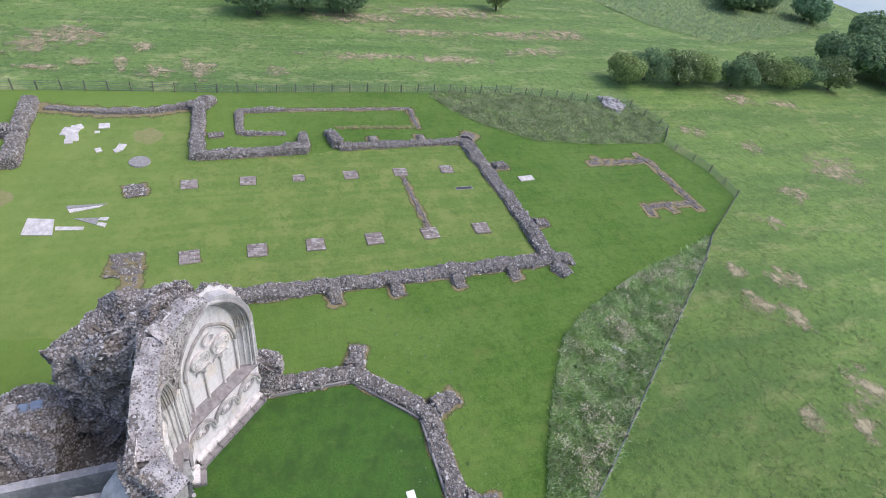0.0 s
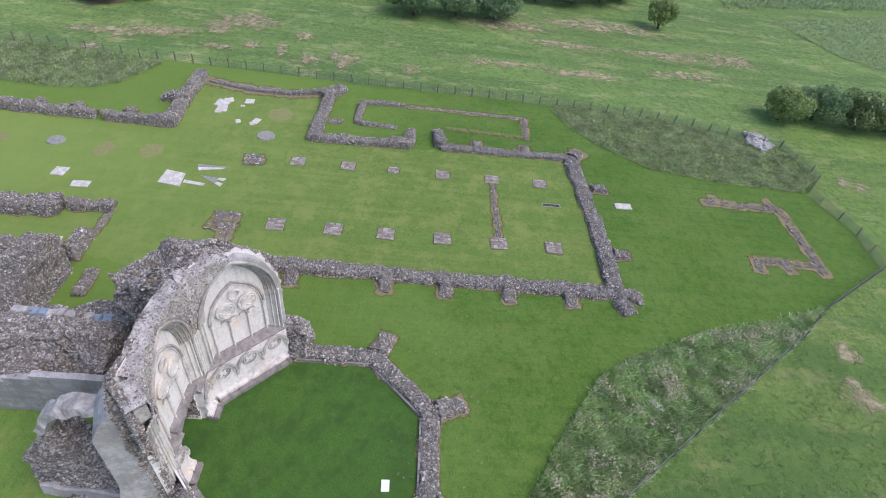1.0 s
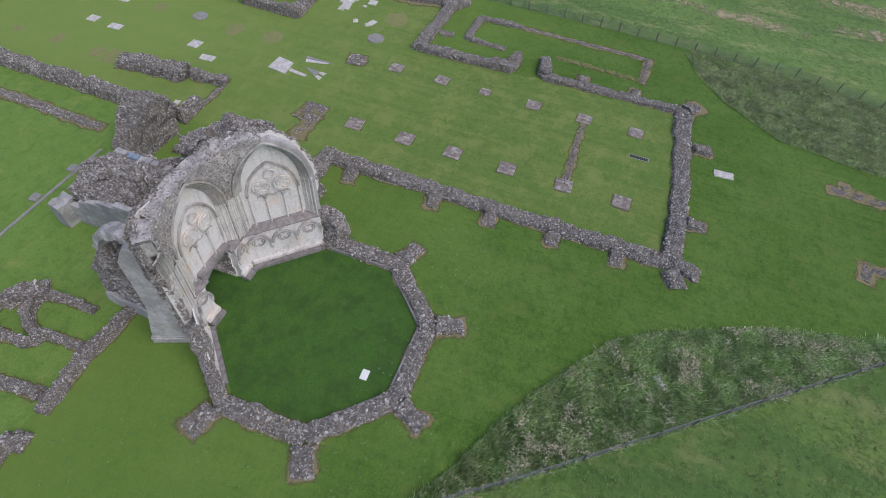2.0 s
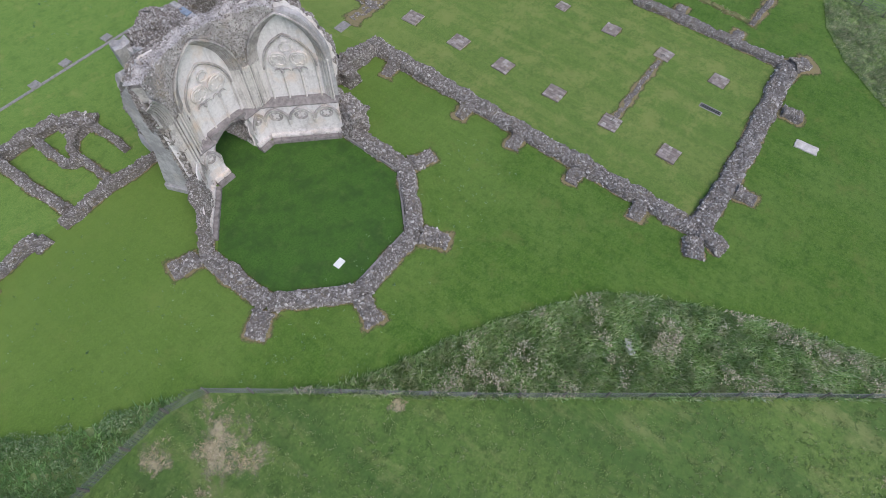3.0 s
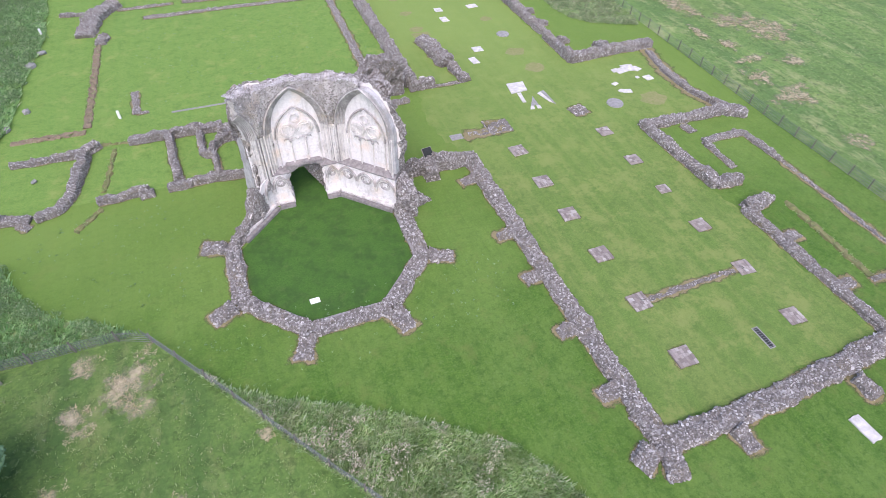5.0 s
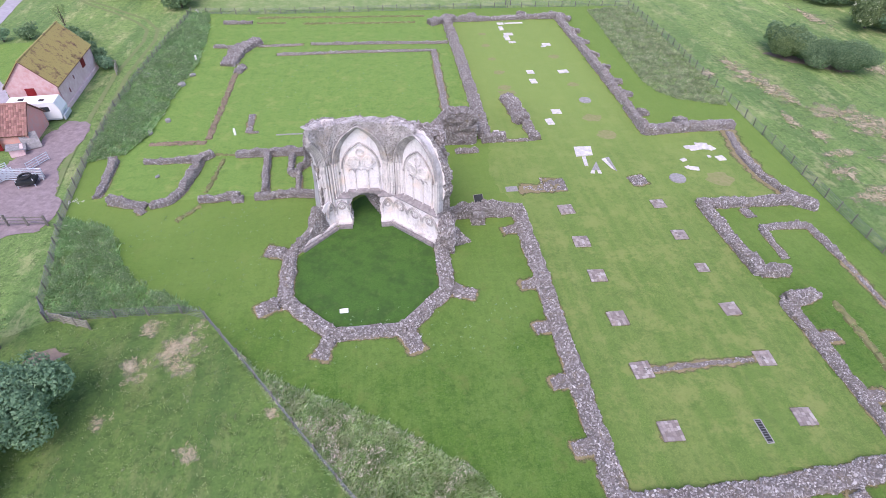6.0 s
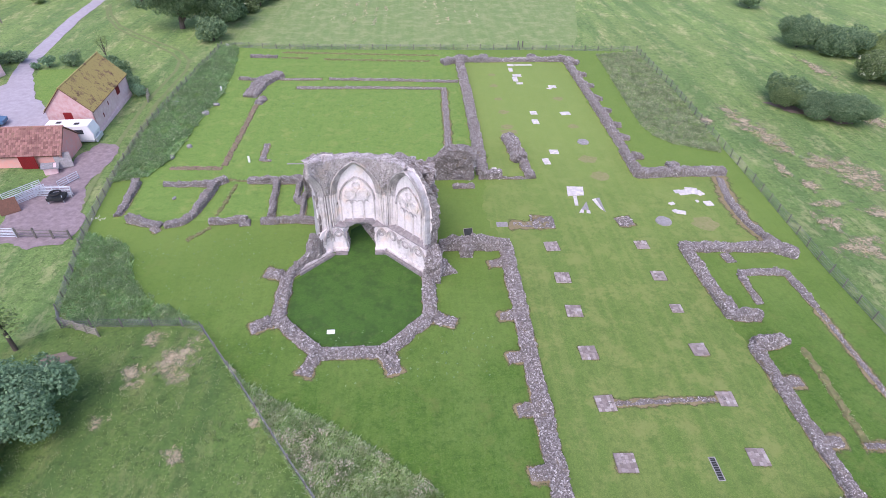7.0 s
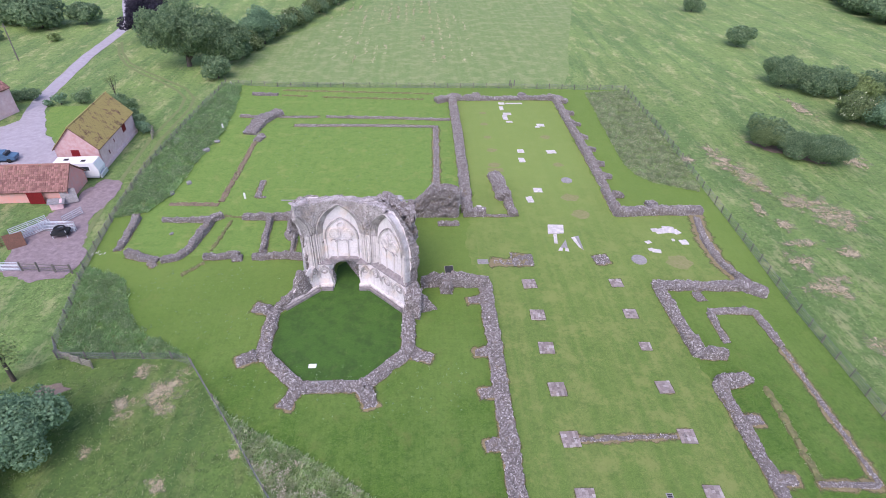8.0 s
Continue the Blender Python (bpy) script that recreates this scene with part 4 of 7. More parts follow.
ruined_wall([(16.5, 67.5), (16.6, 50.0), (16.4, 33.0), (16.2, 26.4)], 1.55, [1.0, 0.9, 0.95, 1.0], "long ruined rubble wall between nave and cloister", singles=60)
ruined_wall([(21.1, 36.6), (21.4, 33.0), (21.7, 29.4)], 2.1, [0.8, 1.0, 1.1], "broad rubble block in the nave", singles=20)
ruined_wall([(22.0, 29.0), (22.4, 25.4)], 1.2, [0.8, 0.6], "rubble pier remains in the nave", singles=10)
ruined_wall([(15.8, 26.0), (18.6, 25.9)], 1.5, [1.3, 0.8], "craggy rubble stump beside the standing fragment", singles=12)
ruined_wall([(12.2, 23.6), (14.8, 23.7)], 0.9, [0.35, 0.3], "low fallen lump of masonry in the grass", singles=6, name="masonry_lump")
ruined_wall([(18.6, 25.6), (21.6, 25.5)], 0.5, [0.12, 0.1], "flush threshold stones between two piers", singles=6, dry=0.1)

fragment = prism([(8.7, 25.3), (11.0, 25.2), (14.9, 25.2), (15.2, 26.9), (11.0, 27.1), (9.2, 26.8)], lambda x, y: max(1.4, 4.1 - 1.0 * max(0, 11.6 - x) - 0.9 * max(0, x - 14.2)) + 0.35 * noise.noise(Vector((x * 1.5, y, 0))), 8, 0.14)
ob = thing("wall_fragment", *fragment, CORE, "tall standing fragment of rubble wall", "wall", "footings of the church")
face_with_stones(ob, *fragment, 60, (0.04, 0.13), 80)

# ---- pier bases, slabs and marks in the turf ----


def pier_base(x, y, size, turn, tall, label):
    ob = root("pier_base", label, "pier base", "square pier bases", m=pose(x, y, 0, 0, 0, turn))
    h = size / 2
    rows = max(5, round(size / 0.27))
    for i in range(rows):
        x0 = -h + size * i / rows
        k, y0 = 0, -h
        while y0 < h - 0.05:
            y1 = min(h, y0 + random.uniform(0.2, 0.42))
            z = tall + random.uniform(-0.02, 0.03)
            part("stone", box(x0 + 0.006, x0 + size / rows - 0.006, y0 + random.uniform(-0.02, 0.02), y1 - 0.012, 0.0, z, 0.015), PIER_STONE, ob)
            y0, k = y1, k + 1
    part("bed", box(-h, h, -h, h, -0.05, tall - 0.03), PIER_STONE, ob)
    square = [(math.copysign(min(1, abs(math.cos(a)) * 1.4), math.cos(a)), math.copysign(min(1, abs(math.sin(a)) * 1.4), math.sin(a))) for a in (2 * math.pi * k / 20 for k in range(20))]
    verts = [(px * h * g, py * h * g, 0.008) for g in (0.96, 1.3) for px, py in square]
    fringe(verts, [(k, (k + 1) % 20, (k + 1) % 20 + 20, k + 20) for k in range(20)], [0.95] * 20 + [0.0] * 20, ob, "yellowed turf round the base")


for k, y in enumerate((11.56, 6.5, 1.83, -3.25, -8.42, -13.5)):
    pier_base(22.1, y, 1.5, random.uniform(-4, 4), 0.10 + 0.02 * (k % 2), "square base of a lost pier, flush rubble stones")
    pier_base(32.1, y + 0.05, 1.4 if k not in (2,) else 1.1, random.uniform(-4, 4), 0.07, "square base of a lost pier, worn stones in turf")
ruined_wall([(20.75, 16.0), (23.25, 16.0)], 2.8, [0.05, 0.06], "stony square patch of a pier base at the crossing", "square pier bases", 16, 20, name="pier_base", dry=0.12)
ruined_wall([(30.7, 15.8), (32.5, 16.0)], 2.0, [0.12, 0.16], "lumpy overgrown pier base at the crossing", "square pier bases", 24, 20, name="pier_base", dry=0.2)
ruined_wall([(22.3, -8.5), (32.0, -8.35)], 0.42, [0.08, 0.08], "low line of stones marking a screen wall", singles=14, density=26, dry=0.2)
ruined_wall([(21.2, 15.5), (18.6, 15.5)], 1.0, [0.05, 0.05], "flush stony patch beside the crossing pier", singles=8, dry=0.5)
for x0, x1, y0, y1 in ((16.6, 17.9, 15.2, 16.1),):
    ob = root("flat_slab", "flat grey slab sunk in the turf", "slab")
    part("slab", box(x0, x1, y0, y1, -0.05, 0.05, 0.02), SLAB_GREY, ob)


def slab(x, y, w, d, turn=0.0, tall=0.07, material=SLAB, label="pale broken grave slab lying in the lawn"):
    """A worn slab with a broken outline."""
    edge = []
    for sx, sy, ex, ey in ((-1, -1, 1, -1), (1, -1, 1, 1), (1, 1, -1, 1), (-1, 1, -1, -1)):
        for k in range(4):
            f = k / 4
            edge.append(((sx + (ex - sx) * f) * w / 2 * random.uniform(0.93, 1.03), (sy + (ey - sy) * f) * d / 2 * random.uniform(0.93, 1.03)))
    n = len(edge)
    verts = [(px, py, -0.04) for px, py in edge] + [(px, py, tall) for px, py in edge] + [(px * 0.97, py * 0.97, tall + 0.012) for px, py in edge]
    faces = [(i, (i + 1) % n, (i + 1) % n + n, i + n) for i in range(n)] + [(i + n, (i + 1) % n + n, (i + 1) % n + 2 * n, i + 2 * n) for i in range(n)] + [tuple(range(2 * n, 3 * n))]
    ob = thing("grave_slab", verts, faces, material, label, "slab", "slabs in the lawn")
    ob.matrix_basis = pose(x, y, 0, 0, 0, turn)
    return ob


def broken_slab(corners, tall, material=SLAB, label="pale broken ledger stone lying in the lawn"):
    """A slab broken to a plan with few corners."""
    n = len(corners)
    verts = [(x, y, -0.04) for x, y in corners] + [(x, y, tall) for x, y in corners]
    ob = thing("grave_slab", verts, [(k, (k + 1) % n, (k + 1) % n + n, k + n) for k in range(n)] + [tuple(range(n, 2 * n))], material, label, "slab", "slabs in the lawn")
    return ob


broken_slab([(26.2, 21.3), (28.25, 21.45), (28.6, 23.3), (26.55, 23.4)], 0.09)
broken_slab([(26.6, 19.3), (27.0, 19.25), (27.3, 21.25), (26.85, 21.2)], 0.06)
broken_slab([(26.75, 17.8), (27.25, 17.7), (27.45, 18.3), (27.1, 18.4)], 0.06)
broken_slab([(27.6, 17.7), (28.05, 17.6), (28.1, 18.2), (27.75, 18.35)], 0.06)
broken_slab([(27.15, 18.45), (28.05, 18.3), (28.2, 20.1)], 0.05, SLAB_GREY, "worn grey triangle of a broken ledger stone")
broken_slab([(29.0, 20.5), (29.5, 20.7), (29.75, 18.2), (29.5, 18.5)], 0.06)
broken_slab([(29.55, 20.75), (30.0, 20.9), (29.95, 17.9), (29.8, 18.1)], 0.05, SLAB_GREY, "worn grey strip of a broken ledger stone")
for row in (
            (25.9, 64.9, 1.3, 1.0, 0), (28.3, 65.0, 3.6, 0.5, 1), (25.6, 62.6, 0.8, 1.9, 0), (26.3, 59.9, 1.7, 1.1, 0), (25.7, 58.2, 1.0, 2.2, 0), (26.2, 56.3, 1.3, 0.7, 0), (31.6, 55.0, 1.5, 1.2, 0), (30.9, 54.2, 0.9, 0.5, 0), (26.4, 44.7, 1.2, 1.3, 0), (26.1, 41.6, 1.1, 1.6, 3), (31.4, 44.5, 1.7, 1.2, 4), (26.9, 32.3, 1.4, 1.3, -3), (25.3, 29.7, 1.0, 1.7, 4),
            (38.6, 19.45, 0.8, 0.6, 20), (42.0, 19.9, 0.4, 0.5, 0), (43.2, 19.4, 1.1, 1.1, 5), (29.5, -21.8, 1.0, 2.0, 4), (8.2, 24.6, 0.5, 0.3, 0), (18.0, 27.9, 0.7, 0.6, 10)):
    slab(row[0], row[1], row[2] * 0.9, row[3] * 0.9, row[4], 0.05 + 0.004 * (LAYER[0] % 12))
    LAYER[0] += 1
for x, y, w, d, turn in ((41.1, 21.9, 1.5, 1.1, 10), (42.3, 22.2, 1.5, 1.5, -8), (43.1, 21.7, 0.9, 1.0, 22), (40.4, 22.1, 0.9, 0.7, 4), (39.0, 17.6, 1.1, 0.7, -14), (38.4, 17.9, 0.6, 0.5, 20)):
    LAYER[0] += 1
    slab(x, y, w, d, turn, 0.05 + 0.006 * (LAYER[0] % 12), SLAB, "white fragment of pale stone paving in the transept")
for x, y, r, label in ((36.2, 15.85, 0.95, "round grey pier base set in the lawn"), (31.75, 35.1, 0.85, "round dark pier base set in the nave lawn")):
    bm = bmesh.new()
    bmesh.ops.create_cone(bm, segments=20, radius1=r, radius2=r * 0.94, depth=0.22, cap_ends=True, matrix=pose(0, 0, 0.03))
    ob = root("round_base", label, "pier base", "round pier bases", m=pose(x, y, 0))
    part("drum", bm, SLAB_GREY, ob)
for x, y, r in ((21.9, 60.3, 0.7), (21.57, 55.3, 0.8), (21.6, 49.9, 0.7), (21.7, 45.0, 0.9), (21.5, 40.0, 1.0), (31.5, 50.1, 0.9), (31.6, 40.1, 0.9), (31.2, 30.3, 1.3), (31.7, 25.9, 1.4), (41.0, 15.4, 1.6)):
    outline = [(x + r * math.cos(a) * random.uniform(0.75, 1.15), y + r * 0.8 * math.sin(a) * random.uniform(0.75, 1.15)) for a in (2 * math.pi * k / 14 for k in range(14))]
    thing("worn_turf", *sheet(outline, 0.009), TURFMARK, "yellowed round mark of a lost pier in the turf", "turf mark", "pier marks", "structure")
flat_patch("worn_turf", [(20.4, 37.5), (22.8, 37.8), (22.8, 39.0), (20.3, 38.8)], 0.008, TURFMARK, "yellowed worn turf by the nave block", "turf mark", 0.2)
# Outlying footing, flush with the turf.
FAINT = "faint brown line of footings flush with the turf"
ruined_wall([(31.6, -31.2), (31.5, -39.7)], 0.9, [0.05, 0.05], FAINT, "outlying footings", 14, 10, dry=0.35)
ruined_wall([(31.7, -39.5), (21.6, -39.6)], 0.9, [0.05, 0.05], FAINT, "outlying footings", 14, 10, dry=0.35)
ruined_wall([(22.8, -39.4), (22.9, -33.0)], 0.8, [0.05, 0.05], FAINT, "outlying footings", 14, 8, dry=0.35)
for x0, y0, x1, y1 in ((31.8, -32.6, 32.8, -32.6), (31.5, -38.9, 33.0, -38.6), (22.6, -36.0, 21.6, -36.2), (22.9, -33.2, 21.4, -33.0)):
    ruined_wall([(x0, y0), (x1, y1)], 0.8, [0.05, 0.05], FAINT, "outlying footings", 14, 3, dry=0.35)

# ---- cloister and the buildings beside it ----
ruined_wall([(-11.4, 54.0), (1.0, 54.3), (12.6, 54.0)], 0.85, [0.12, 0.12, 0.12], "flush stony kerb of the cloister walk", "cloister kerbs", singles=24, dry=0.2)
ruined_wall([(12.9, 54.2), (12.6, 42.0), (12.3, 31.4)], 0.9, [0.15, 0.15, 0.15], "flush stony kerb of the cloister walk", "cloister kerbs", singles=24, dry=0.25)
ruined_wall([(-12.4, 30.2), (-12.5, 34.8)], 0.75, [0.15, 0.12], "flush stony kerb fragment of the cloister walk", "cloister kerbs", singles=8)
ruined_wall([(-12.3, 30.3), (-11.2, 30.2)], 0.4, [0.1, 0.1], "flush stony kerb fragment of the cloister walk", "cloister kerbs", singles=3)
kerb = root("kerb_line", "thin pale line of kerb stones in the lawn", "kerb", "cloister kerbs")
x = -9.0
while x < 9.4:
    d = random.uniform(0.6, 1.1)
    part("kerb_stone", box(x, x + d - 0.03, 29.35 + 0.03 * x / 9, 29.62 + 0.03 * x / 9, -0.05, 0.06, 0.015), SLAB_GREY, kerb)
    x += d
for x, y in ((-3.3, 29.8), (-0.35, 30.1), (3.6, 30.1), (7.3, 29.9)):
    slab(x, y, 0.8, 0.7, 5, 0.12, SLAB_GREY, "small grey base stone beside the kerb")
ruined_wall([(-14.5, 57.6), (-8.0, 57.8)], 0.6, [0.12, 0.15], "low broken line of the cloister's outer wall", "cloister kerbs", singles=8, dry=0.3)
ruined_wall([(-6.4, 57.8), (5.0, 57.5), (15.5, 57.0)], 0.75, [0.22, 0.25, 0.2], "low broken line of the cloister's outer wall", "cloister kerbs", singles=24, dry=0.2)
ruined_wall([(-15.0, 59.3), (-17.2, 56.0), (-18.2, 50.2)], 2.6, [0.7, 0.75, 0.55], "broad rubble block at the cloister's corner", singles=24)
ruined_wall([(-16.0, 49.6), (-16.4, 47.6)], 1.3, [0.5, 0.3], "rubble stump at the cloister's corner", singles=6)
ruined_wall([(-21.8, 68.2), (-17.0, 68.0)], 0.8, [0.5, 0.4], "low overgrown wall by the long grass", singles=8)
ruined_wall([(-21.5, 57.8), (-18.8, 57.4)], 0.8, [0.35, 0.3], "low scrap of rubble wall", singles=6)
for line in ([(-16.6, 47.6), (-16.7, 38.0), (-16.9, 29.0)], [(-17.0, 28.3), (-23.4, 28.5)]):
    turf_ridge(line, 0.7, 0.12, "brown overgrown turf ridge over a buried wall", EARTH)
for line in ([(-16.2, 67.9), (-11.3, 67.6)], [(-8.4, 67.2), (11.0, 66.6)], [(-16.6, 70.6), (13.0, 69.6)]):
    turf_ridge(line, 0.6, 0.12, "brown overgrown turf ridge over a buried wall")
ruined_wall([(-25.8, 18.0), (-25.9, 21.0), (-26.2, 25.0)], 1.1, [0.45, 0.6, 0.9], "leaning rubble wall by the fence", ROOM, singles=14)
ruined_wall([(-24.3, 17.3), (-22.4, 16.5), (-20.4, 16.0)], 1.1, [0.8, 0.8, 0.5], "rubble wall of a small undercroft room", ROOM, singles=12)
ruined_wall([(-21.4, 15.7), (-20.4, 15.0)], 0.9, [0.25, 0.15], "low rubble scrap before the undercroft wall", ROOM, singles=4)
ruined_wall([(-20.0, 16.1), (-18.3, 16.6), (-17.4, 18.6), (-17.0, 21.5), (-16.7, 23.8)], 1.2, [0.5, 0.8, 0.9, 1.0, 1.0], "curving rubble wall of a small undercroft room", ROOM, singles=18)
ruined_wall([(-22.9, 24.5), (-19.8, 24.4), (-17.6, 24.3)], 0.9, [0.5, 0.6, 0.7], "low rubble wall of a small undercroft room", ROOM, singles=8)
ruined_wall([(-17.6, 24.0), (-15.7, 25.4)], 1.5, [0.9, 0.8], "rubble corner of a small undercroft room", ROOM, singles=10)
ruined_wall([(-12.9, 25.0), (-9.6, 25.0), (-4.4, 24.8)], 1.1, [0.9, 0.95, 1.1], "thick rubble wall of the undercroft", ROOM, singles=22)
ruined_wall([(-15.4, 16.6), (-11.4, 16.8)], 1.0, [0.7, 0.8], "rubble wall of the undercroft", ROOM, singles=14)
ruined_wall([(-12.0, 16.4), (-10.9, 16.5)], 1.3, [0.6, 0.4], "rubble stump of the undercroft", ROOM, singles=5)
ruined_wall([(-9.7, 16.6), (-6.3, 16.8), (-3.3, 16.6), (-1.9, 16.5)], 1.15, [0.8, 0.9, 0.75, 0.35], "long rubble wall of the undercroft", ROOM, singles=22)
ruined_wall([(-9.4, 24.6), (-9.2, 21.1), (-8.8, 17.4)], 0.85, [1.0, 0.8, 0.8], "rubble cross wall of the undercroft", ROOM, singles=14)
ruined_wall([(-6.6, 24.4), (-6.5, 20.7), (-5.8, 20.2), (-5.5, 21.5), (-4.9, 22.3), (-3.8, 22.7)], 0.7, [0.9, 0.9, 0.9, 0.9, 1.0, 1.0], "bent rubble cross wall of the undercroft", ROOM, singles=12)
ruined_wall([(-5.5, 20.3), (-5.5, 18.4), (-5.4, 17.0)], 0.6, [0.8, 0.6, 0.5], "narrow rubble cross wall of the undercroft", ROOM, singles=8)
ruined_wall([(-4.4, 24.4), (-3.2, 23.2), (-2.7, 22.6)], 1.9, [1.1, 1.1, 0.9], "broad rubble block in the undercroft's corner", ROOM, singles=12)
ruined_wall([(-3.1, 22.0), (-2.9, 20.0), (-3.0, 18.6)], 0.55, [0.9, 0.6, 0.5], "rubble stump against the chapter house passage", ROOM, singles=6)
for line in ([(-14.3, 24.4), (-15.0, 18.0)], [(-15.1, 15.7), (-17.0, 13.4)], [(-15.6, 25.5), (-13.0, 25.3)]):
    turf_ridge(line, 0.4, 0.10, "brown earthen line of a buried wall")
ruined_wall([(-9.4, 20.9), (-9.1, 20.6)], 0.35, [0.25, 0.2], "small upright stone in the grass", singles=2, name="masonry_lump", dry=0.1)

# ---- the chapter house ----
RING = "low rubble ring wall of the octagonal chapter house"
for k in (6, 5, 4, 3):
    a, b = OCT_MID[k], OCT_MID[(k + 1) % 8]
    middle = ((a[0] + b[0]) / 2, (a[1] + b[1]) / 2)
    ruined_wall([a, middle, b], 1.3, [0.45, 0.22 if k == 5 else 0.45, 0.45], RING, "octagon ring", 52, 60, size=(0.05, 0.14), dry=0.08)
ruined_wall([OCT_MID[0], OCT_MID[7]], 1.3, [0.75, 0.5], RING, "octagon ring", 52, 60, size=(0.05, 0.14), dry=0.08)
ruined_wall([(-2.25, 10.75), (-2.85, 10.05), (-3.5, 9.35), (-4.25, 8.5), OCT_MID[3]], 1.0, [3.2, 2.75, 2.0, 1.2, 0.55], RING, "octagon ring", 52, 50, size=(0.05, 0.15), dry=0.08)
for k in (7, 6, 5, 4, 3):
    ux, uy = (OCT_IN[k][0] - CX) / 6.82, (OCT_IN[k][1] - CY) / 6.82
    ruined_wall([(CX + 8.1 * ux, CY + 8.1 * uy), (CX + 9.9 * ux, CY + 9.9 * uy)], 1.35, [0.45, 0.12], "low rubble stub of an octagon buttress", "octagon buttress stubs", 40, 12, name="buttress_stub", dry=0.26)
for k in (7, 6, 5, 4):
    (x0, y0), (x1, y1) = OCT_IN[k], OCT_IN[(k + 1) % 8]
    m = Vector((x1 - x0, y1 - y0, 0))
    turn = math.degrees(math.atan2(m.y, m.x))
    ob = root("bench_course", "smooth grey bench course along the ring wall's inner face", "bench", "bench courses", m=pose(x0, y0, 0, 0, 0, turn))
    tall = 0.28 if k == 7 else 0.2
    x = 0.1
    while x < m.length - 0.2:
        d = min(random.uniform(0.7, 1.2), m.length - 0.1 - x)
        part("bench_stone", box(x, x + d - 0.015, -0.12, 0.02, -0.05, tall, 0.015), SLAB_GREY, ob)
        x += d

chapter = root("chapter_house", "standing arcaded bays of a ruined octagonal limestone chapter house", "ruin")


def arch(half, z0, rise, n=14):
    """A pointed arch from left to right, as points in x and z."""
    r = (half * half + rise * rise) / (2 * half)
    top = math.atan2(rise, r - half)
    left = [(-(r * math.cos(t) - (r - half)), z0 + r * math.sin(t)) for t in (top * k / n for k in range(n + 1))]
    return left + [(-x, z) for x, z in left[-2::-1]]


WALL = 6.85


def bay_pose(angle, shift=0.0):
    a = radians(angle)
    return pose(CX + WALL * math.cos(a), CY + WALL * math.sin(a), 0, 0, 0, angle - 90) @ pose(shift, 0, 0)


SPRING, APEX, EDGE, DEEP = 7.1, 3.75, 2.84, 0.5


class Bay:
    """One side of the octagon; x runs along the wall, y outwards."""

    def __init__(self, angle, low, high, shift=0.0):
        self.m, self.low, self.high = bay_pose(angle, shift), low, high

    def add(self, name, verts, faces, material, label="", kind="", parent=None):
        ob = piece(name, verts, faces, material, parent or chapter, label, kind)
        if parent is None:
            ob.matrix_basis = self.m
        return ob

    def bar(self, name, points, radius, material=CARVED, sides=6):
        pts = [p for p in points if self.low <= p[0] <= self.high]
        if len(pts) > 1:
            return self.add(name, *tube(pts, radius, sides), material)

    def curve(self, name, half, z0, rise, y, radius, material=CARVED):
        return self.bar(name, [(x, y, z) for x, z in arch(half, z0, rise)], radius, material)

    def surround(self, left=True, right=True, torn=()):
        """The wall face round the great blind arch, stopping below the vault."""
        pts = arch(2.42, SPRING, APEX - 0.1)
        mid = len(pts) // 2
        if left:
            ring = [(-EDGE, 3.9), (-2.42, 3.9)] + pts[: mid + 1] + [(0, 10.8), (-EDGE, 10.8)]
            self.add("arch_wall", *plate(ring, 0.0, DEEP + 0.04), WEATHERED)
        if right:
            ring = [(0, 10.8)] + pts[mid:] + [(2.42, 3.9), (EDGE, 3.9)] + (list(torn) or [(EDGE, 10.8)])
            self.add("arch_wall", *plate(ring, 0.0, DEEP + 0.04), BLUEGREY if torn else WEATHERED)

    def mouldings(self):
        for half, y, r in ((2.42, -0.06, 0.085), (2.32, 0.03, 0.045), (2.24, 0.10, 0.06), (2.15, 0.19, 0.045), (2.06, 0.27, 0.06), (1.97, 0.36, 0.045), (1.9, 0.44, 0.05)):
            self.curve("arch_moulding", half, SPRING, APEX - (2.42 - half) * 0.9, y, r, WEATHERED)

    def shafts(self, side, bottom):
        """A bundle of wall shafts in the corner, with one capital."""
        for k, (dx, y, r) in enumerate(((2.80, -0.12, 0.09), (2.52, -0.04, 0.055), (2.32, 0.08, 0.05), (2.10, 0.25, 0.05))):
            x = side * dx
            if self.low <= x <= self.high:
                self.add("shaft", *tube([(x, y, bottom + 0.8 * max(0, y)), (x, y, SPRING - 0.12)], r, 8), CARVED)
                self.add("capital", *tube([(x, y, SPRING - 0.16), (x, y, SPRING - 0.06), (x, y, SPRING + 0.04)], [r * 1.05, r * 1.5, r * 1.35], 8), CARVED)

        if self.low <= side * 2.42 <= self.high:
            jamb = [(side * x, y, z) for z in (bottom, SPRING + 0.35) for x, y in ((2.46, 0.05), (1.9, 0.46), (1.9, 0.52), (2.46, 0.52))]
            self.add("jamb", jamb, [(0, 1, 5, 4), (1, 2, 6, 5), (2, 3, 7, 6), (3, 0, 4, 7), (0, 3, 2, 1), (4, 5, 6, 7)], CARVED)

    def tracery(self):
        """Blind tracery: three lights below two foiled circles within a pointed arch."""
        y = DEEP - 0.07
        self.curve("tracery_arch", 1.72, 6.3, 2.65, y, 0.08, WEATHERED)
        self.curve("tracery_arch", 1.58, 6.3, 2.42, y + 0.03, 0.045)
        for x in (-1.65, 1.65):
            if self.low <= x <= self.high:
                self.add("mullion", *tube([(x, y, 3.6), (x, y, 6.3)], 0.07, 8), CARVED)
        for x in (-0.58, 0.58):
            self.add("mullion", *tube([(x, y, 3.6), (x, y, 5.95)], [0.075, 0.06], 8), CARVED)
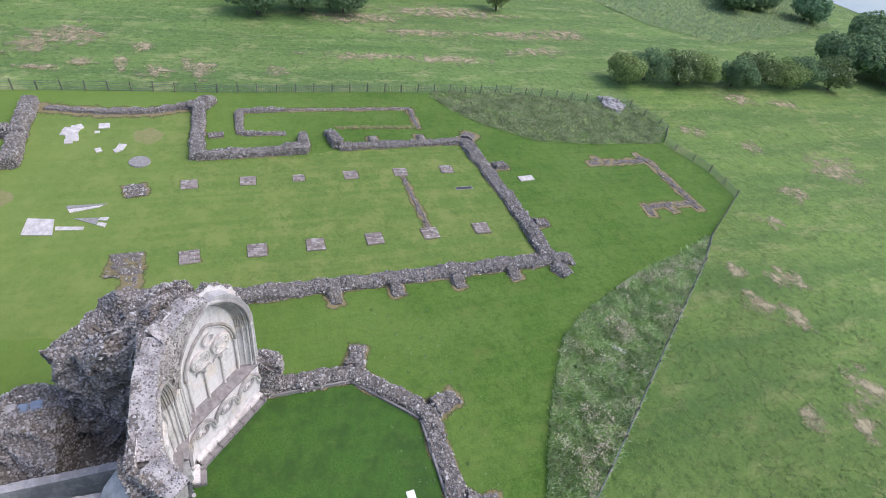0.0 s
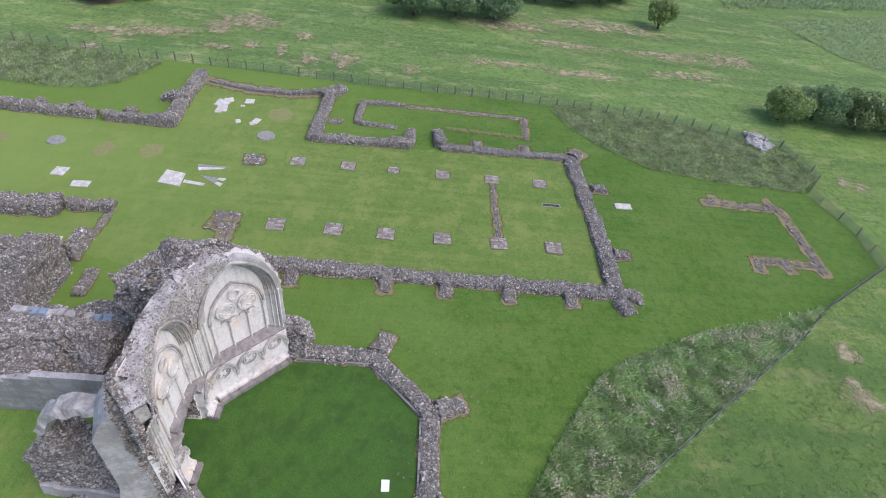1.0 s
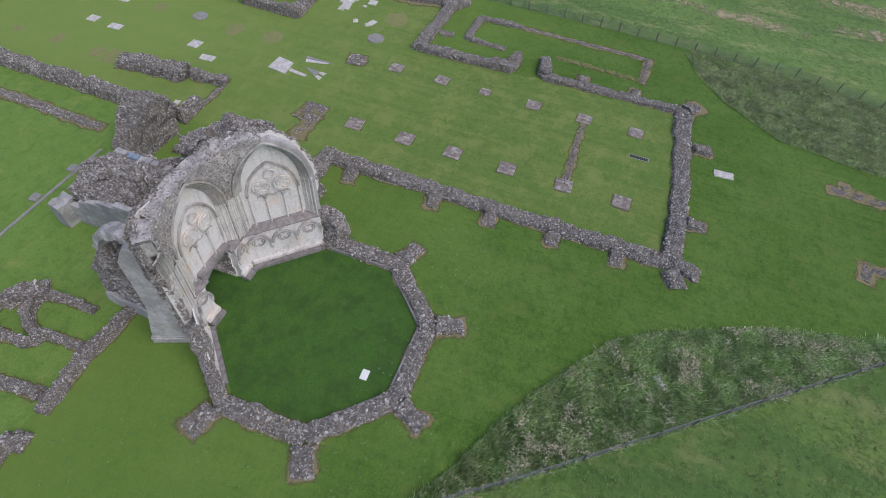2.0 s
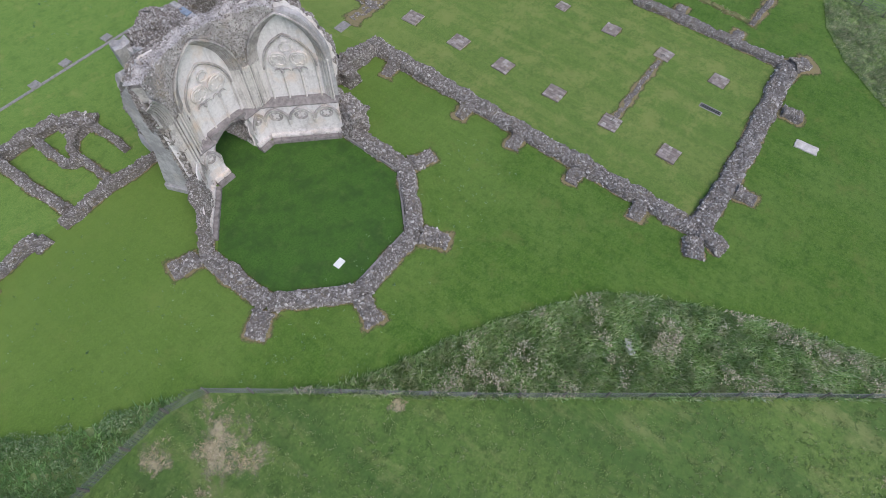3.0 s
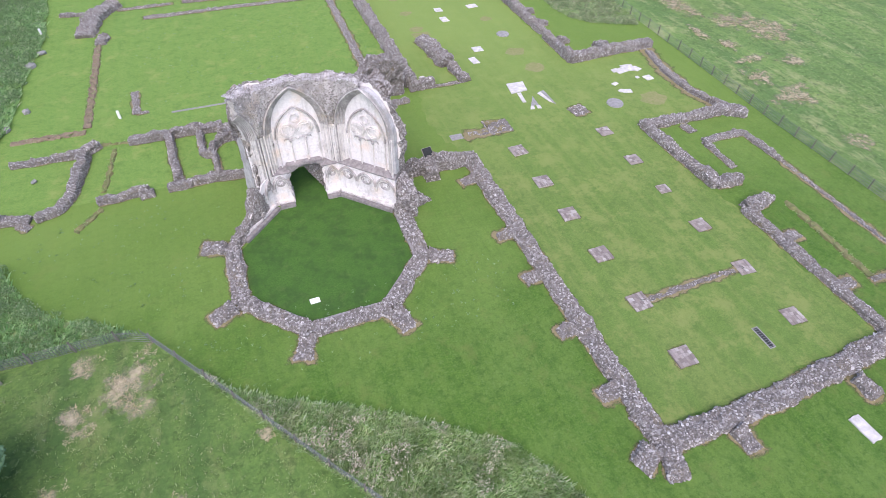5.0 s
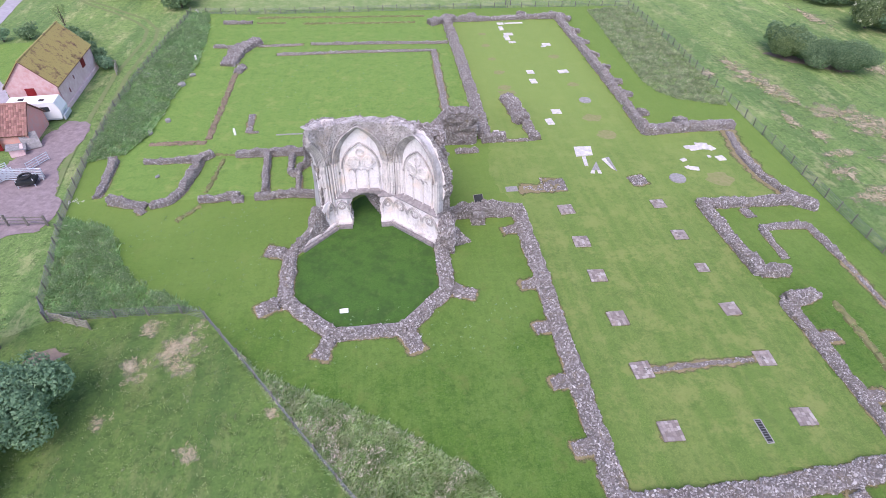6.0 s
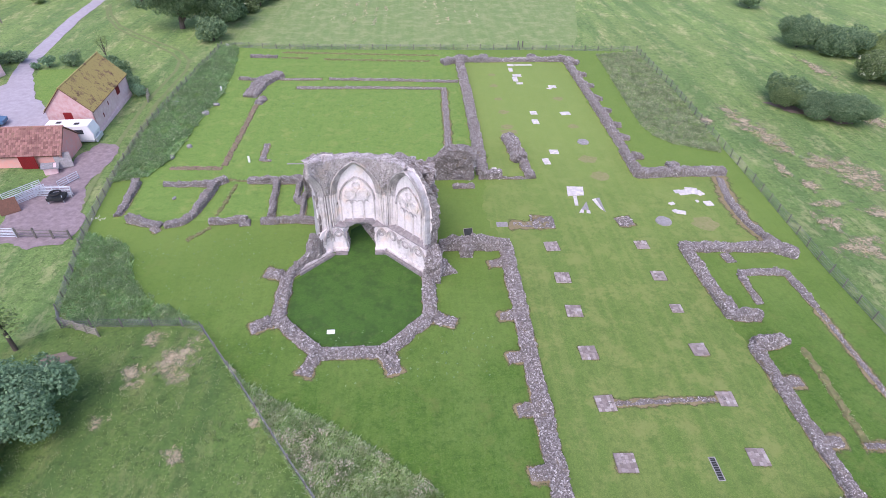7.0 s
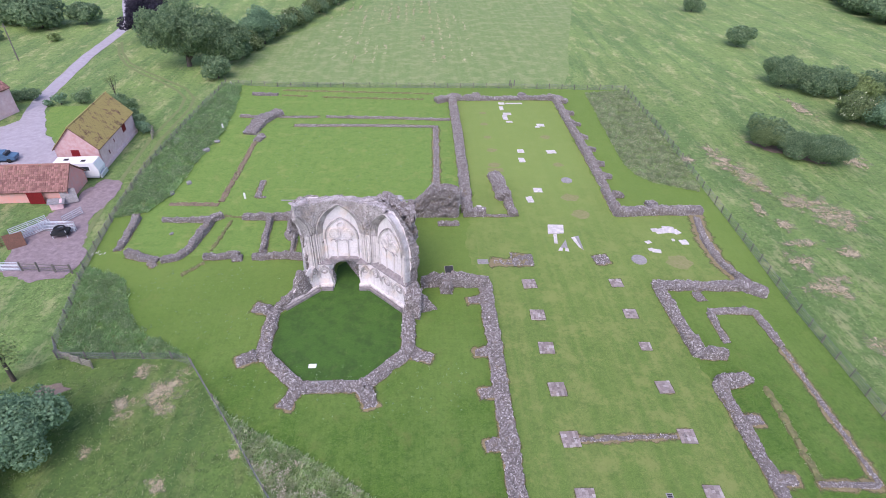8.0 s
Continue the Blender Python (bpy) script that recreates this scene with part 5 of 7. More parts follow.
            self.add("mullion_capital", *tube([(x, y, 5.82), (x, y, 5.98), (x, y, 6.12)], [0.06, 0.14, 0.09], 8), WEATHERED)
            for sgn in (-1, 1):
                self.add("cusp", *tube([(x, y, 6.05), (x + sgn * 0.2, y - 0.01, 6.22), (x + sgn * 0.42, y - 0.01, 6.2), (x + sgn * 0.53, y, 6.02)], [0.07, 0.06, 0.05, 0.03], 6), WEATHERED)
        for x in (-0.68, 0.68):
            loop = [(x + 0.56 * math.cos(a), y - 0.07, 7.0 + 0.56 * math.sin(a)) for a in (2 * math.pi * k / 20 for k in range(21))]
            self.add("tracery_circle", *tube(loop, 0.07, 6), CARVED)
            disc = [(x + 0.57 * math.cos(a), 7.0 + 0.57 * math.sin(a)) for a in (2 * math.pi * k / 20 for k in range(20))]
            self.add("medallion", *plate(disc, y - 0.09, DEEP + 0.01), CARVED, "weathered carved medallion in relief")
            for q in range(4):
                a0 = math.pi / 4 + q * math.pi / 2
                cx, cz = x + 0.27 * math.cos(a0), 7.0 + 0.27 * math.sin(a0)
                foil = [(cx + 0.2 * math.cos(a), y - 0.10, cz + 0.2 * math.sin(a)) for a in (a0 - 2.1 + 4.2 * k / 8 for k in range(9))]
                self.add("foil", *tube(foil, 0.055, 5), CARVED)
        loop = [(0.34 * math.cos(a), y - 0.05, 7.98 + 0.34 * math.sin(a)) for a in (2 * math.pi * k / 14 for k in range(15))]
        self.add("tracery_circle", *tube(loop, 0.07, 5), CARVED)

    def vault_stump(self, sides=(-1, 1)):
        """Torn rubble of the lost vault over the springers."""
        nx, nz = 27, 24
        grid, keep = [], {}
        pts = arch(2.55, SPRING, APEX + 0.15, 30)
        for i in range(nx):
            x = -EDGE + 2 * EDGE * i / (nx - 1)
            foot = np.interp(x, [p[0] for p in pts], [p[1] for p in pts]) if abs(x) < 2.55 else SPRING
            for j in range(nz):
                crest = 11.25 + 0.3 * noise.noise(Vector((x * 1.3, self.m.translation.x, 0.3)))
                z = foot + (crest - foot) * j / (nz - 1)
                out = 0.06 + 0.34 * max(0.0, (abs(x) - 0.9) / 1.7) ** 1.6 * min(1.0, max(0.0, (z - foot) / 1.5)) * (1.0 - 0.35 * max(0.0, (z - 10.5) / 1.5))
                rough = 0.10 * noise.noise(Vector((x * 2.2, z * 2.2, self.m.translation.y)))
                keep[i, j] = len(grid)
                grid.append((x, -out - rough + (0.9 if j == nz - 1 else 0.0), z))
        faces = [(keep[i, j], keep[i + 1, j], keep[i + 1, j + 1], keep[i, j + 1]) for i in range(nx - 1) for j in range(nz - 1)
                 if self.low <= -EDGE + 2 * EDGE * (i + 0.5) / (nx - 1) <= self.high and (-1 if i < (nx - 1) / 2 else 1) in sides]
        used = sorted({i for f in faces for i in f})
        place = {v: k for k, v in enumerate(used)}
        grid, faces = [grid[i] for i in used], [tuple(place[i] for i in f) for f in faces]
        core = self.add("vault_rubble", grid, faces, WEATHERED, "torn grey rubble of the lost vault")
        places, normals = spread(grid, faces, 130)
        self.add("rubble", *chip_mesh(places, normals, 0.03 + 0.055 * rng.random(len(places)) ** 2.4), RUBBLE_GREY, "", "stuff", core)

    def broken_sill(self, x0, x1):
        """The sill over the doorway, hacked back to a ragged edge."""
        steps = round((x1 - x0) / 0.18)
        verts, faces = [], []
        for k in range(steps + 1):
            x = x0 + (x1 - x0) * k / steps
            lift = 0.38 * (1 - ((x - 0.1) / 1.5) ** 2)
            bite = random.uniform(0.0, 0.25)
            verts += [(x, bite, 3.3 + lift), (x, bite + 0.02, 3.45 + lift), (x, DEEP + 0.04, 4.0), (x, DEEP + 0.04, 3.2)]
            if k:
                at = (k - 1) * 4
                faces += [(at + i, at + (i + 1) % 4, at + 4 + (i + 1) % 4, at + 4 + i) for i in range(4)]
        faces += [(0, 1, 2, 3), tuple(range(len(verts) - 1, len(verts) - 5, -1))]
        self.add("broken_sill", verts, faces, SILL, "dark hacked sill above the doorway")

    def sill(self, x0, x1):
        outline = [(-0.06, 3.24), (-0.12, 3.30), (-0.12, 3.38), (0.54, 3.72), (0.54, 3.2)]
        n = len(outline)
        steps = max(2, round((x1 - x0) / 0.3))
        verts, faces = [], []
        for k in range(steps + 1):
            x = x0 + (x1 - x0) * k / steps
            verts += [(x, y + 0.04 * noise.noise(Vector((x * 3, z * 3, 1))), z + 0.05 * noise.noise(Vector((x * 2.5, z * 3, 4)))) for y, z in outline]
            if k:
                at = (k - 1) * n
                faces += [(at + i, at + (i + 1) % n, at + n + (i + 1) % n, at + n + i) for i in range(n)]
        faces += [tuple(range(n)), tuple(range(len(verts) - 1, len(verts) - n - 1, -1))]
        self.add("sill", verts, faces, SILL, "dark weathered sloping sill")

    def niche(self, x0, x1):
        """One niche of the wall arcade: a foiled circle within a bold pointed head, on short stubs of shafts."""
        mid, half = (x0 + x1) / 2, (x1 - x0) / 2 - 0.04
        head = [(mid + x, -0.10, z) for x, z in arch(half, 1.95, 1.14, 10)]
        niche = self.add("niche_arch", *tube(head, 0.11, 6), WEATHERED)
        back = [(mid + x * 0.9, z) for x, z in arch(half, 1.95, 1.06, 10)]
        self.add("niche_back", *plate(back, -0.022, 0.02), ASHLAR, parent=niche)
        inner = [(mid + x * 0.84, -0.08, z) for x, z in arch(half, 1.92, 0.96, 10)]
        self.add("niche_roll", *tube(inner, 0.05, 6), CARVED, parent=niche)
        r = min(0.44, half * 0.52)
        loop = [(mid + r * math.cos(a), -0.08, 2.40 + r * math.sin(a)) for a in (2 * math.pi * k / 18 for k in range(19))]
        self.add("circle", *tube(loop, 0.06, 5), WEATHERED, parent=niche)
        for q in range(4):
            a0 = math.pi / 4 + q * math.pi / 2
            cx, cz = mid + 0.46 * r * math.cos(a0), 2.40 + 0.46 * r * math.sin(a0)
            foil = [(cx + 0.36 * r * math.cos(a), -0.07, cz + 0.36 * r * math.sin(a)) for a in (a0 - 2.1 + 4.2 * k / 7 for k in range(8))]
            self.add("foil", *tube(foil, 0.045, 5), WEATHERED, parent=niche)
        for x in (x0 + 0.04, x1 - 0.04):
            self.add("niche_shaft", *tube([(x, -0.08, 1.42), (x, -0.08, 1.66), (x, -0.08, 2.0)], [0.02, 0.11, 0.14], 8), CARVED, parent=niche)

    def bench(self, x0, x1):
        x = x0
        while x < x1 - 0.1:
            d = min(random.uniform(0.6, 1.0), x1 - x)
            ob = part("bench_stone", box(x, x + d - 0.012, -0.58, 0.1, -0.05, 0.32 + random.uniform(-0.02, 0.02), 0.04), SILL, chapter, "dark worn stone bench along the wall")
            ob.matrix_basis = self.m
            ob = part("plinth_stone", box(x, x + d - 0.012, -0.28, 0.1, 0.30, 0.58, 0.05), CARVED, chapter)
            ob.matrix_basis = self.m
            x += d

    def wall(self, outline, y1, label, fall=0.5, bare=0.2):
        """The body of the bay: a pale dressed face on a torn rubble core."""
        verts, faces = torn_wall(outline, DEEP, y1, fall)
        ob = self.add("wall", verts, faces, ASHLAR, label)
        ob.data.materials.append(CORE)
        for f in ob.data.polygons[1:]:
            f.material_index = 1 if f.center.z > bare else 0
        places, normals = spread(verts, faces[1:], 200)
        keep = places[:, 2] > bare
        places, normals = places[keep], outward(normals[keep])
        self.add("rubble", *chip_mesh(places, normals, 0.032 + 0.07 * rng.random(len(places)) ** 2.4), RUBBLE_GREY, "", "stuff", ob)


def ragged(points, amount=0.16):
    """A broken edge through the points."""
    out = []
    for (x0, z0), (x1, z1) in zip(points, points[1:]):
        n = max(1, round(math.hypot(x1 - x0, z1 - z0) / 0.35))
        for k in range(n):
            out.append((x0 + (x1 - x0) * k / n + random.uniform(-amount, amount) * (1 if k else 0.3), z0 + (z1 - z0) * k / n + random.uniform(-amount, amount) * (1 if k else 0.3)))
    return out + [points[-1]]


# The bay with the doorway.
west = Bay(90, -3, 3)
door = ragged([(-1.2, 0.0), (-1.35, 1.2), (-1.3, 2.3), (-0.9, 3.15), (-0.2, 3.62), (0.5, 3.72), (1.15, 3.45), (1.5, 2.8), (1.55, 2.0), (1.5, 0.0)], 0.08)
crest = ragged([(EDGE + 0.3, 11.2), (1.5, 11.0), (0.4, 11.4), (-0.8, 11.2), (-1.8, 11.1), (-EDGE - 0.2, 11.3)])
west.wall([(-EDGE - 0.2, 0)] + door + [(EDGE + 0.3, 0)] + crest, 1.3, "pale limewashed wall with a doorway", 0.3)
low = [(-EDGE, 0)] + ragged([(-1.25, 0.0), (-1.4, 1.0), (-1.3, 2.0), (-1.6, 2.6), (-1.4, 3.3)], 0.1) + [(-EDGE, 3.35)]
west.add("lower_wall", *plate(low, 0.0, DEEP + 0.02), ASHLAR)
low = ragged([(1.6, 3.3), (1.75, 2.6), (1.6, 1.8), (1.7, 0.8), (1.6, 0.0)], 0.1) + [(EDGE, 0), (EDGE, 3.35)]
west.add("lower_wall", *plate(low, 0.0, DEEP + 0.02), ASHLAR)
lintel = ragged([(-1.4, 3.1), (-0.9, 3.25), (-0.2, 3.66), (0.5, 3.74), (1.2, 3.5), (1.6, 3.0)], 0.06) + [(1.65, 3.85), (-1.4, 3.85)]
west.add("broken_lintel", *plate(lintel, 0.1, DEEP + 0.02), SILL, "dark broken masonry over the doorway")
west.surround()
west.mouldings()
west.shafts(-1, 2.9)
west.shafts(1, 3.5)
west.tracery()
west.vault_stump()
west.sill(-2.8, -1.2)
west.sill(1.35, 2.8)
west.broken_sill(-1.35, 1.5)
west.niche(-2.75, -1.45)
west.niche(1.7, 2.8)
west.bench(-2.6, -1.3)
west.bench(1.5, 2.6)

# The bay with the complete wall arcade.
north = Bay(45, -3.0, 2.62, -0.12)
crest = ragged([(2.95, 0), (3.05, 2.6), (2.75, 3.6), (2.9, 5.4), (2.95, 7.4), (2.6, 8.5), (2.1, 9.7), (1.5, 10.6), (0.6, 11.3), (0.0, 11.2), (-1.4, 11.4), (-EDGE - 0.2, 11.2)])
north.wall([(-EDGE - 0.2, 0)] + crest, 1.6, "pale limewashed wall with a blind arcade", 0.5)
north.add("lower_wall", *plate([(-EDGE, 0), (2.7, 0), (2.7, 3.35), (-EDGE, 3.35)], 0.0, DEEP + 0.02), ASHLAR)
north.surround(torn=[(EDGE - 0.1, 7.6), (2.55, 8.4), (2.0, 9.55), (1.3, 10.45), (0.5, 10.9)])
north.mouldings()
north.shafts(-1, 3.5)
north.shafts(1, 3.5)
north.tracery()
north.vault_stump((-1,))
north.sill(-2.8, 2.75)
for k in range(3):
    north.niche(-2.75 + 1.80 * k, -2.75 + 1.80 * (k + 1))
north.bench(-2.6, 2.6)

# The broken bay: the beginning of its arch alone.
south = Bay(135, 1.05, 3.0)
crest = ragged([(EDGE + 0.2, 11.3), (2.1, 11.4), (1.5, 11.3), (1.2, 10.3), (1.1, 9.6), (1.6, 8.2), (1.95, 6.8)]) + [(1.98, 4.2), (1.95, 0.0)]
south.wall([(EDGE + 0.2, 0)] + crest, 0.85, "broken edge of the limewashed wall", 0.6, 7.6)
pts = arch(2.42, SPRING, APEX - 0.1)
mid = len(pts) // 2
cut = [p for p in pts[mid:] if p[0] > 1.2]
south.add("arch_wall", *plate([(1.2, 11.0)] + cut + [(2.42, 2.9), (EDGE, 2.9), (EDGE, 10.8)], 0.0, DEEP + 0.04), WEATHERED)
south.mouldings()
south.shafts(1, 2.6)
south.vault_stump((1,))
low = ragged([(-1.6, 0.0), (-1.4, 0.75), (-0.6, 1.2), (0.2, 1.9), (0.9, 2.5), (1.5, 2.9), (2.0, 3.2)], 0.12) + [(EDGE, 3.35), (EDGE, 0)]
south.add("lower_wall", *plate(low, 0.0, 0.1), ASHLAR)
south.niche(1.9, 2.78)
south.bench(-1.8, 2.6)

# Buttress on the outer corner, with weathered set-offs.
ux, uy = (OCT_IN[2][0] - CX) / 6.82, (OCT_IN[2][1] - CY) / 6.82
ux = -abs(ux)
turn = math.degrees(math.atan2(uy, ux)) - 90
at = pose(CX + 7.9 * ux, CY + 7.9 * uy, 0, 0, 0, turn)
outline = [(0.0, 0.0), (2.45, 0.0), (2.4, 1.2), (1.75, 3.9), (1.68, 4.3), (1.6, 8.6), (1.15, 9.5), (0.6, 10.1), (0.0, 10.3)]
verts = [(-1.0, y, z) for y, z in outline] + [(0.95, y, z) for y, z in outline]
n = len(outline)
faces = [tuple(range(n))[::-1], tuple(range(n, 2 * n))] + [(i, (i + 1) % n, (i + 1) % n + n, i + n) for i in range(n)]
ob = piece("buttress", verts, faces, BLUEGREY, chapter, "tall pale grey ashlar buttress")
ob.matrix_basis = at
ob = part("buttress_plinth", box(-1.15, 1.1, -0.1, 2.65, -0.05, 0.6, 0.10), BLUEGREY, chapter)
ob.matrix_basis = at
corners = [at @ Vector((px, py, 0)) for px, py in ((-1.05, -0.4), (0.9, -0.4), (0.9, 0.35), (-0.2, 0.5), (-1.05, 0.4))]
core = prism([(p.x, p.y) for p in corners], lambda x, y: 10.7 + 0.5 * noise.noise(Vector((x * 1.2, y * 1.2, 4))), 16, 0.13)
ob = piece("torn_core", *core, CORE, chapter, "torn rubble core between buttress and arch")
face_with_stones(ob, *core, 50, (0.05, 0.15), 30, RUBBLE_TAN)

# Masses of torn masonry behind the standing bays.
fill = prism([(3.5, 14.3), (5.6, 14.0), (7.4, 16.2), (8.1, 17.4), (3.5, 17.4)], lambda x, y: 1.5 + 0.5 * noise.noise(Vector((x, y, 2))), 4, 0.2)
ob = thing("rubble_bank", *fill, CORE, "dark mossy bank of rubble in the passage", "ruin", "masses behind the chapter house")
face_with_stones(ob, *fill, 30, (0.05, 0.14), 20, RUBBLE_GREY)
mass = prism([(5.2, 12.4), (7.2, 11.6), (8.9, 10.2), (9.1, 12.6), (8.7, 15.2), (8.0, 16.7), (6.9, 16.6), (5.9, 14.6)], lambda x, y: 9.7 - 0.5 * max(0, y - 12.5) + 1.0 * noise.noise(Vector((x * 1.1, y * 1.1, 2))), 14, 0.42)
ob = thing("masonry_mass", *mass, CORE, "tall craggy mass of torn rubble masonry", "ruin", "masses behind the chapter house")
face_with_stones(ob, *mass, 50, (0.05, 0.16), 100, RUBBLE_GREY)
vault_top = lambda x, y: 3.0 + 1.0 * min(1, max(0, (x - 3.4) / 1.4)) * min(1, max(0.2, (27.0 - y) / 3.0)) + 0.7 * max(0, 1 - abs(x - 5.4) / 2.2) * min(1, max(0, (25.5 - y) / 2.5)) - 1.5 * max(0, 1 - math.hypot(x - 3.9, y - 18.6) / 1.7) + 0.4 * noise.noise(Vector((x * 0.9, y * 0.9, 5)))
mass = prism([(3.4, 16.9), (5.4, 17.1), (7.0, 16.9), (8.2, 17.2), (8.2, 22.0), (7.3, 24.6), (5.6, 25.0), (3.5, 25.3)], vault_top, 8, 0.30)
ob = thing("passage_vault", *mass, CORE, "rubble-covered vault of the ruined passage", "ruin", "masses behind the chapter house")
face_with_stones(ob, *mass, 50, (0.05, 0.16), 100, RUBBLE_GREY)
ob = root("passage_wall", "smooth grey ashlar face of the passage wall", "wall", "masses behind the chapter house", m=pose(3.0, 13.6, 0))
for row in range(10):
    y = 0.3 * (row % 2)
    limit = 12.2 if row < 5 else 12.2 - 0.55 * (row - 4) ** 1.35 - random.uniform(0, 0.9)
    while y < limit - 0.3:
        d = min(random.uniform(0.6, 1.15), limit - y)
        part("ashlar_block", box(0, 0.42 + random.uniform(-0.015, 0.015), y, y + d - 0.008, row * 0.38, row * 0.38 + 0.374, 0.01), BLUEGREY, ob)
        y += d
jamb = prism([(2.15, 25.3), (3.6, 25.2), (3.7, 26.3), (2.3, 26.4)], lambda x, y: 2.2 + 0.25 * noise.noise(Vector((x * 2, y * 2, 3))), 5, 0.05)
ob = thing("passage_jamb", *jamb, BLUEGREY, "broken grey ashlar jamb at the passage's end", "ruin", "masses behind the chapter house")
jamb = prism([(5.6, 25.1), (7.4, 24.7), (7.8, 26.0), (6.2, 26.7)], lambda x, y: 2.3 - 0.5 * max(0, y - 25.4) + 0.3 * noise.noise(Vector((x * 2, y * 2, 6))), 5, 0.16)
ob = thing("passage_jamb", *jamb, CORE, "craggy rubble jamb at the passage's end", "ruin", "masses behind the chapter house")
face_with_stones(ob, *jamb, 50, (0.05, 0.15), 20, RUBBLE_GREY)
ob = root("vault_parapet", "pale bluish coping stones along the vault's edge", "coping", "masses behind the chapter house")
y = 17.8
while y < 23.6:
    d, x = random.uniform(0.45, 0.9), 7.35 + 0.25 * noise.noise(Vector((y, 2, 2)))
    z = vault_top(x, y + d / 2) - 0.05
    one = part("coping_stone", box(-0.28, 0.28, -d / 2 + 0.02, d / 2 - 0.02, -0.3, 0.2, 0.04), TARP if 21.4 < y < 22.6 or y < 18.4 else BLUEGREY, ob)
    one.matrix_basis = pose(x, y + d / 2, z, random.uniform(-6, 6), random.uniform(-8, 8), random.uniform(-10, 10))
    y += d
stump_top = lambda x, y: float(np.interp(y, [13.0, 14.4, 15.6, 16.2, 16.9, 17.7, 18.4], [3.2, 4.2, 5.2, 6.8, 5.6, 4.2, 3.4])) - 0.9 * max(0, x + 0.9) + 0.35 * noise.noise(Vector((x * 1.3, y * 1.3, 8)))
stump = prism([(-1.9, 13.8), (-0.3, 13.4), (0.0, 16.0), (0.1, 18.6), (-1.5, 18.5), (-1.75, 15.6)], stump_top, 12, 0.14)
ob = thing("masonry_stump", *stump, CORE, "sloping torn stump of the passage's side wall", "ruin", "masses behind the chapter house")
face_with_stones(ob, *stump, 50, (0.05, 0.15), 60, RUBBLE_GREY)
piece("plinth", *strip([(-1.85, 14.2), (-1.55, 18.5)], 0.5, 0.7, 0.4, 0.02), BLUEGREY, ob, "grey dressed plinth course")
bow = [(-1.1, 16.9, 4.8), (-1.1, 16.5, 6.3), (-1.1, 15.9, 7.5), (-1.1, 15.1, 8.2), (-1.1, 14.2, 8.45), (-1.1, 13.2, 8.4)]
bow = [tuple(Vector(bow[k // 4]).lerp(Vector(bow[min(k // 4 + 1, len(bow) - 1)]), k % 4 / 4)) for k in range(4 * len(bow) - 3)]
verts, faces = [], []
for i, (x, y, z) in enumerate(bow):
    a, b = Vector(bow[max(i - 1, 0)]), Vector(bow[min(i + 1, len(bow) - 1)])
    out = (b - a).normalized().cross(Vector((1, 0, 0)))
    for sx, so in ((-0.55, 0.16), (0.05, 0.26), (0.5, 0.18), (0.45, -0.26), (-0.45, -0.22)):
        p = Vector((x + sx, y, z)) - out * so
        verts.append(p + noise.noise_vector(p * 1.6) * 0.16 + noise.noise_vector(p * 5.0) * 0.07)
    if i:
        faces += [(5 * i - 5 + k, 5 * i - 5 + (k + 1) % 5, 5 * i + (k + 1) % 5, 5 * i + k) for k in range(5)]
faces += [(4, 3, 2, 1, 0), tuple(range(len(verts) - 5, len(verts)))]
piece("broken_arch", verts, faces, WEATHERED, ob, "broken half arch of weathered limestone")
pier = prism([(8.25, 6.1), (9.6, 6.0), (9.9, 8.0), (9.0, 9.4), (8.4, 7.6)], lambda x, y: 3.1 - 0.5 * abs(x - 8.6) + 0.5 * noise.noise(Vector((x * 1.4, y * 1.4, 1))), 6, 0.18)
ob = thing("corner_pier", *pier, CORE, "craggy rubble stump at the octagon's corner", "ruin", "masses behind the chapter house")
face_with_stones(ob, *pier, 46, (0.06, 0.17), 40, RUBBLE_GREY)
wedge = prism([(9.7, 7.0), (11.5, 7.6), (10.4, 8.9), (9.6, 8.8)], lambda x, y: max(0.05, 1.3 - 0.75 * (x - 9.6)), 3, 0.08)
ob = thing("masonry_wedge", *wedge, CORE, "low sloping wedge of rubble in the grass", "ruin", "masses behind the chapter house")
face_with_stones(ob, *wedge, 26, (0.07, 0.18), 10)
ruined_wall([(12.7, 11.4), (12.6, 9.9)], 1.3, [1.3, 1.1], "rubble stub beneath the information panel", "buttress stubs", singles=8, name="buttress_stub")

# ---- signs and small things by the ruin ----
ob = root("ground_sign", "small white board lying on the octagon's grass", "sign", m=pose(-0.4, -0.07, 0, 0, 0, 2))
part("board", box(-0.36, 0.36, -0.25, 0.25, 0.015, 0.07, 0.02), WHITE, ob)
ob = root("information_panel", "dark information panel on a sloping stand", "sign", m=pose(13.05, 12.5, 0, 0, 0, 8))
part("post", box(-0.06, 0.06, -0.06, 0.06, 0, 1.0, 0.01), WOOD, ob)
for name, tone, grow, off in (("panel", DARKIRON, 0.0, 0.03), ("frame", PALEWOOD, 0.06, -0.03)):
    one = part(name, box(-0.45 - grow, 0.45 + grow, -0.6 - grow, 0.6 + grow, off, off + 0.04, 0.01), tone, ob)
    one.matrix_basis = pose(0, 0, 1.15, 35)
for x, y in ((-13.9, 29.9), (-23.1, 52.5)):
    ob = root("white_marker", "small white marker post in the lawn", "marker", "white markers", m=pose(x, y, 0))
    part("post", box(-0.12, 0.12, -0.1, 0.1, 0, 0.9, 0.03), WHITE, ob)
for x, y, s in ((-22.6, 47.3, 0.45), (-23.4, 44.1, 0.6), (-22.7, 34.0, 0.4), (-20.7, 21.4, 0.25), (-24.0, 31.0, 0.35)):
    ob = thing("loose_stone", *stone_mesh(np.array([[0, 0, 0.15]]), [s]), SLAB_GREY, "pale loose stone by the long grass", "stone", "loose stones")
    ob.location = (x, y, 0)
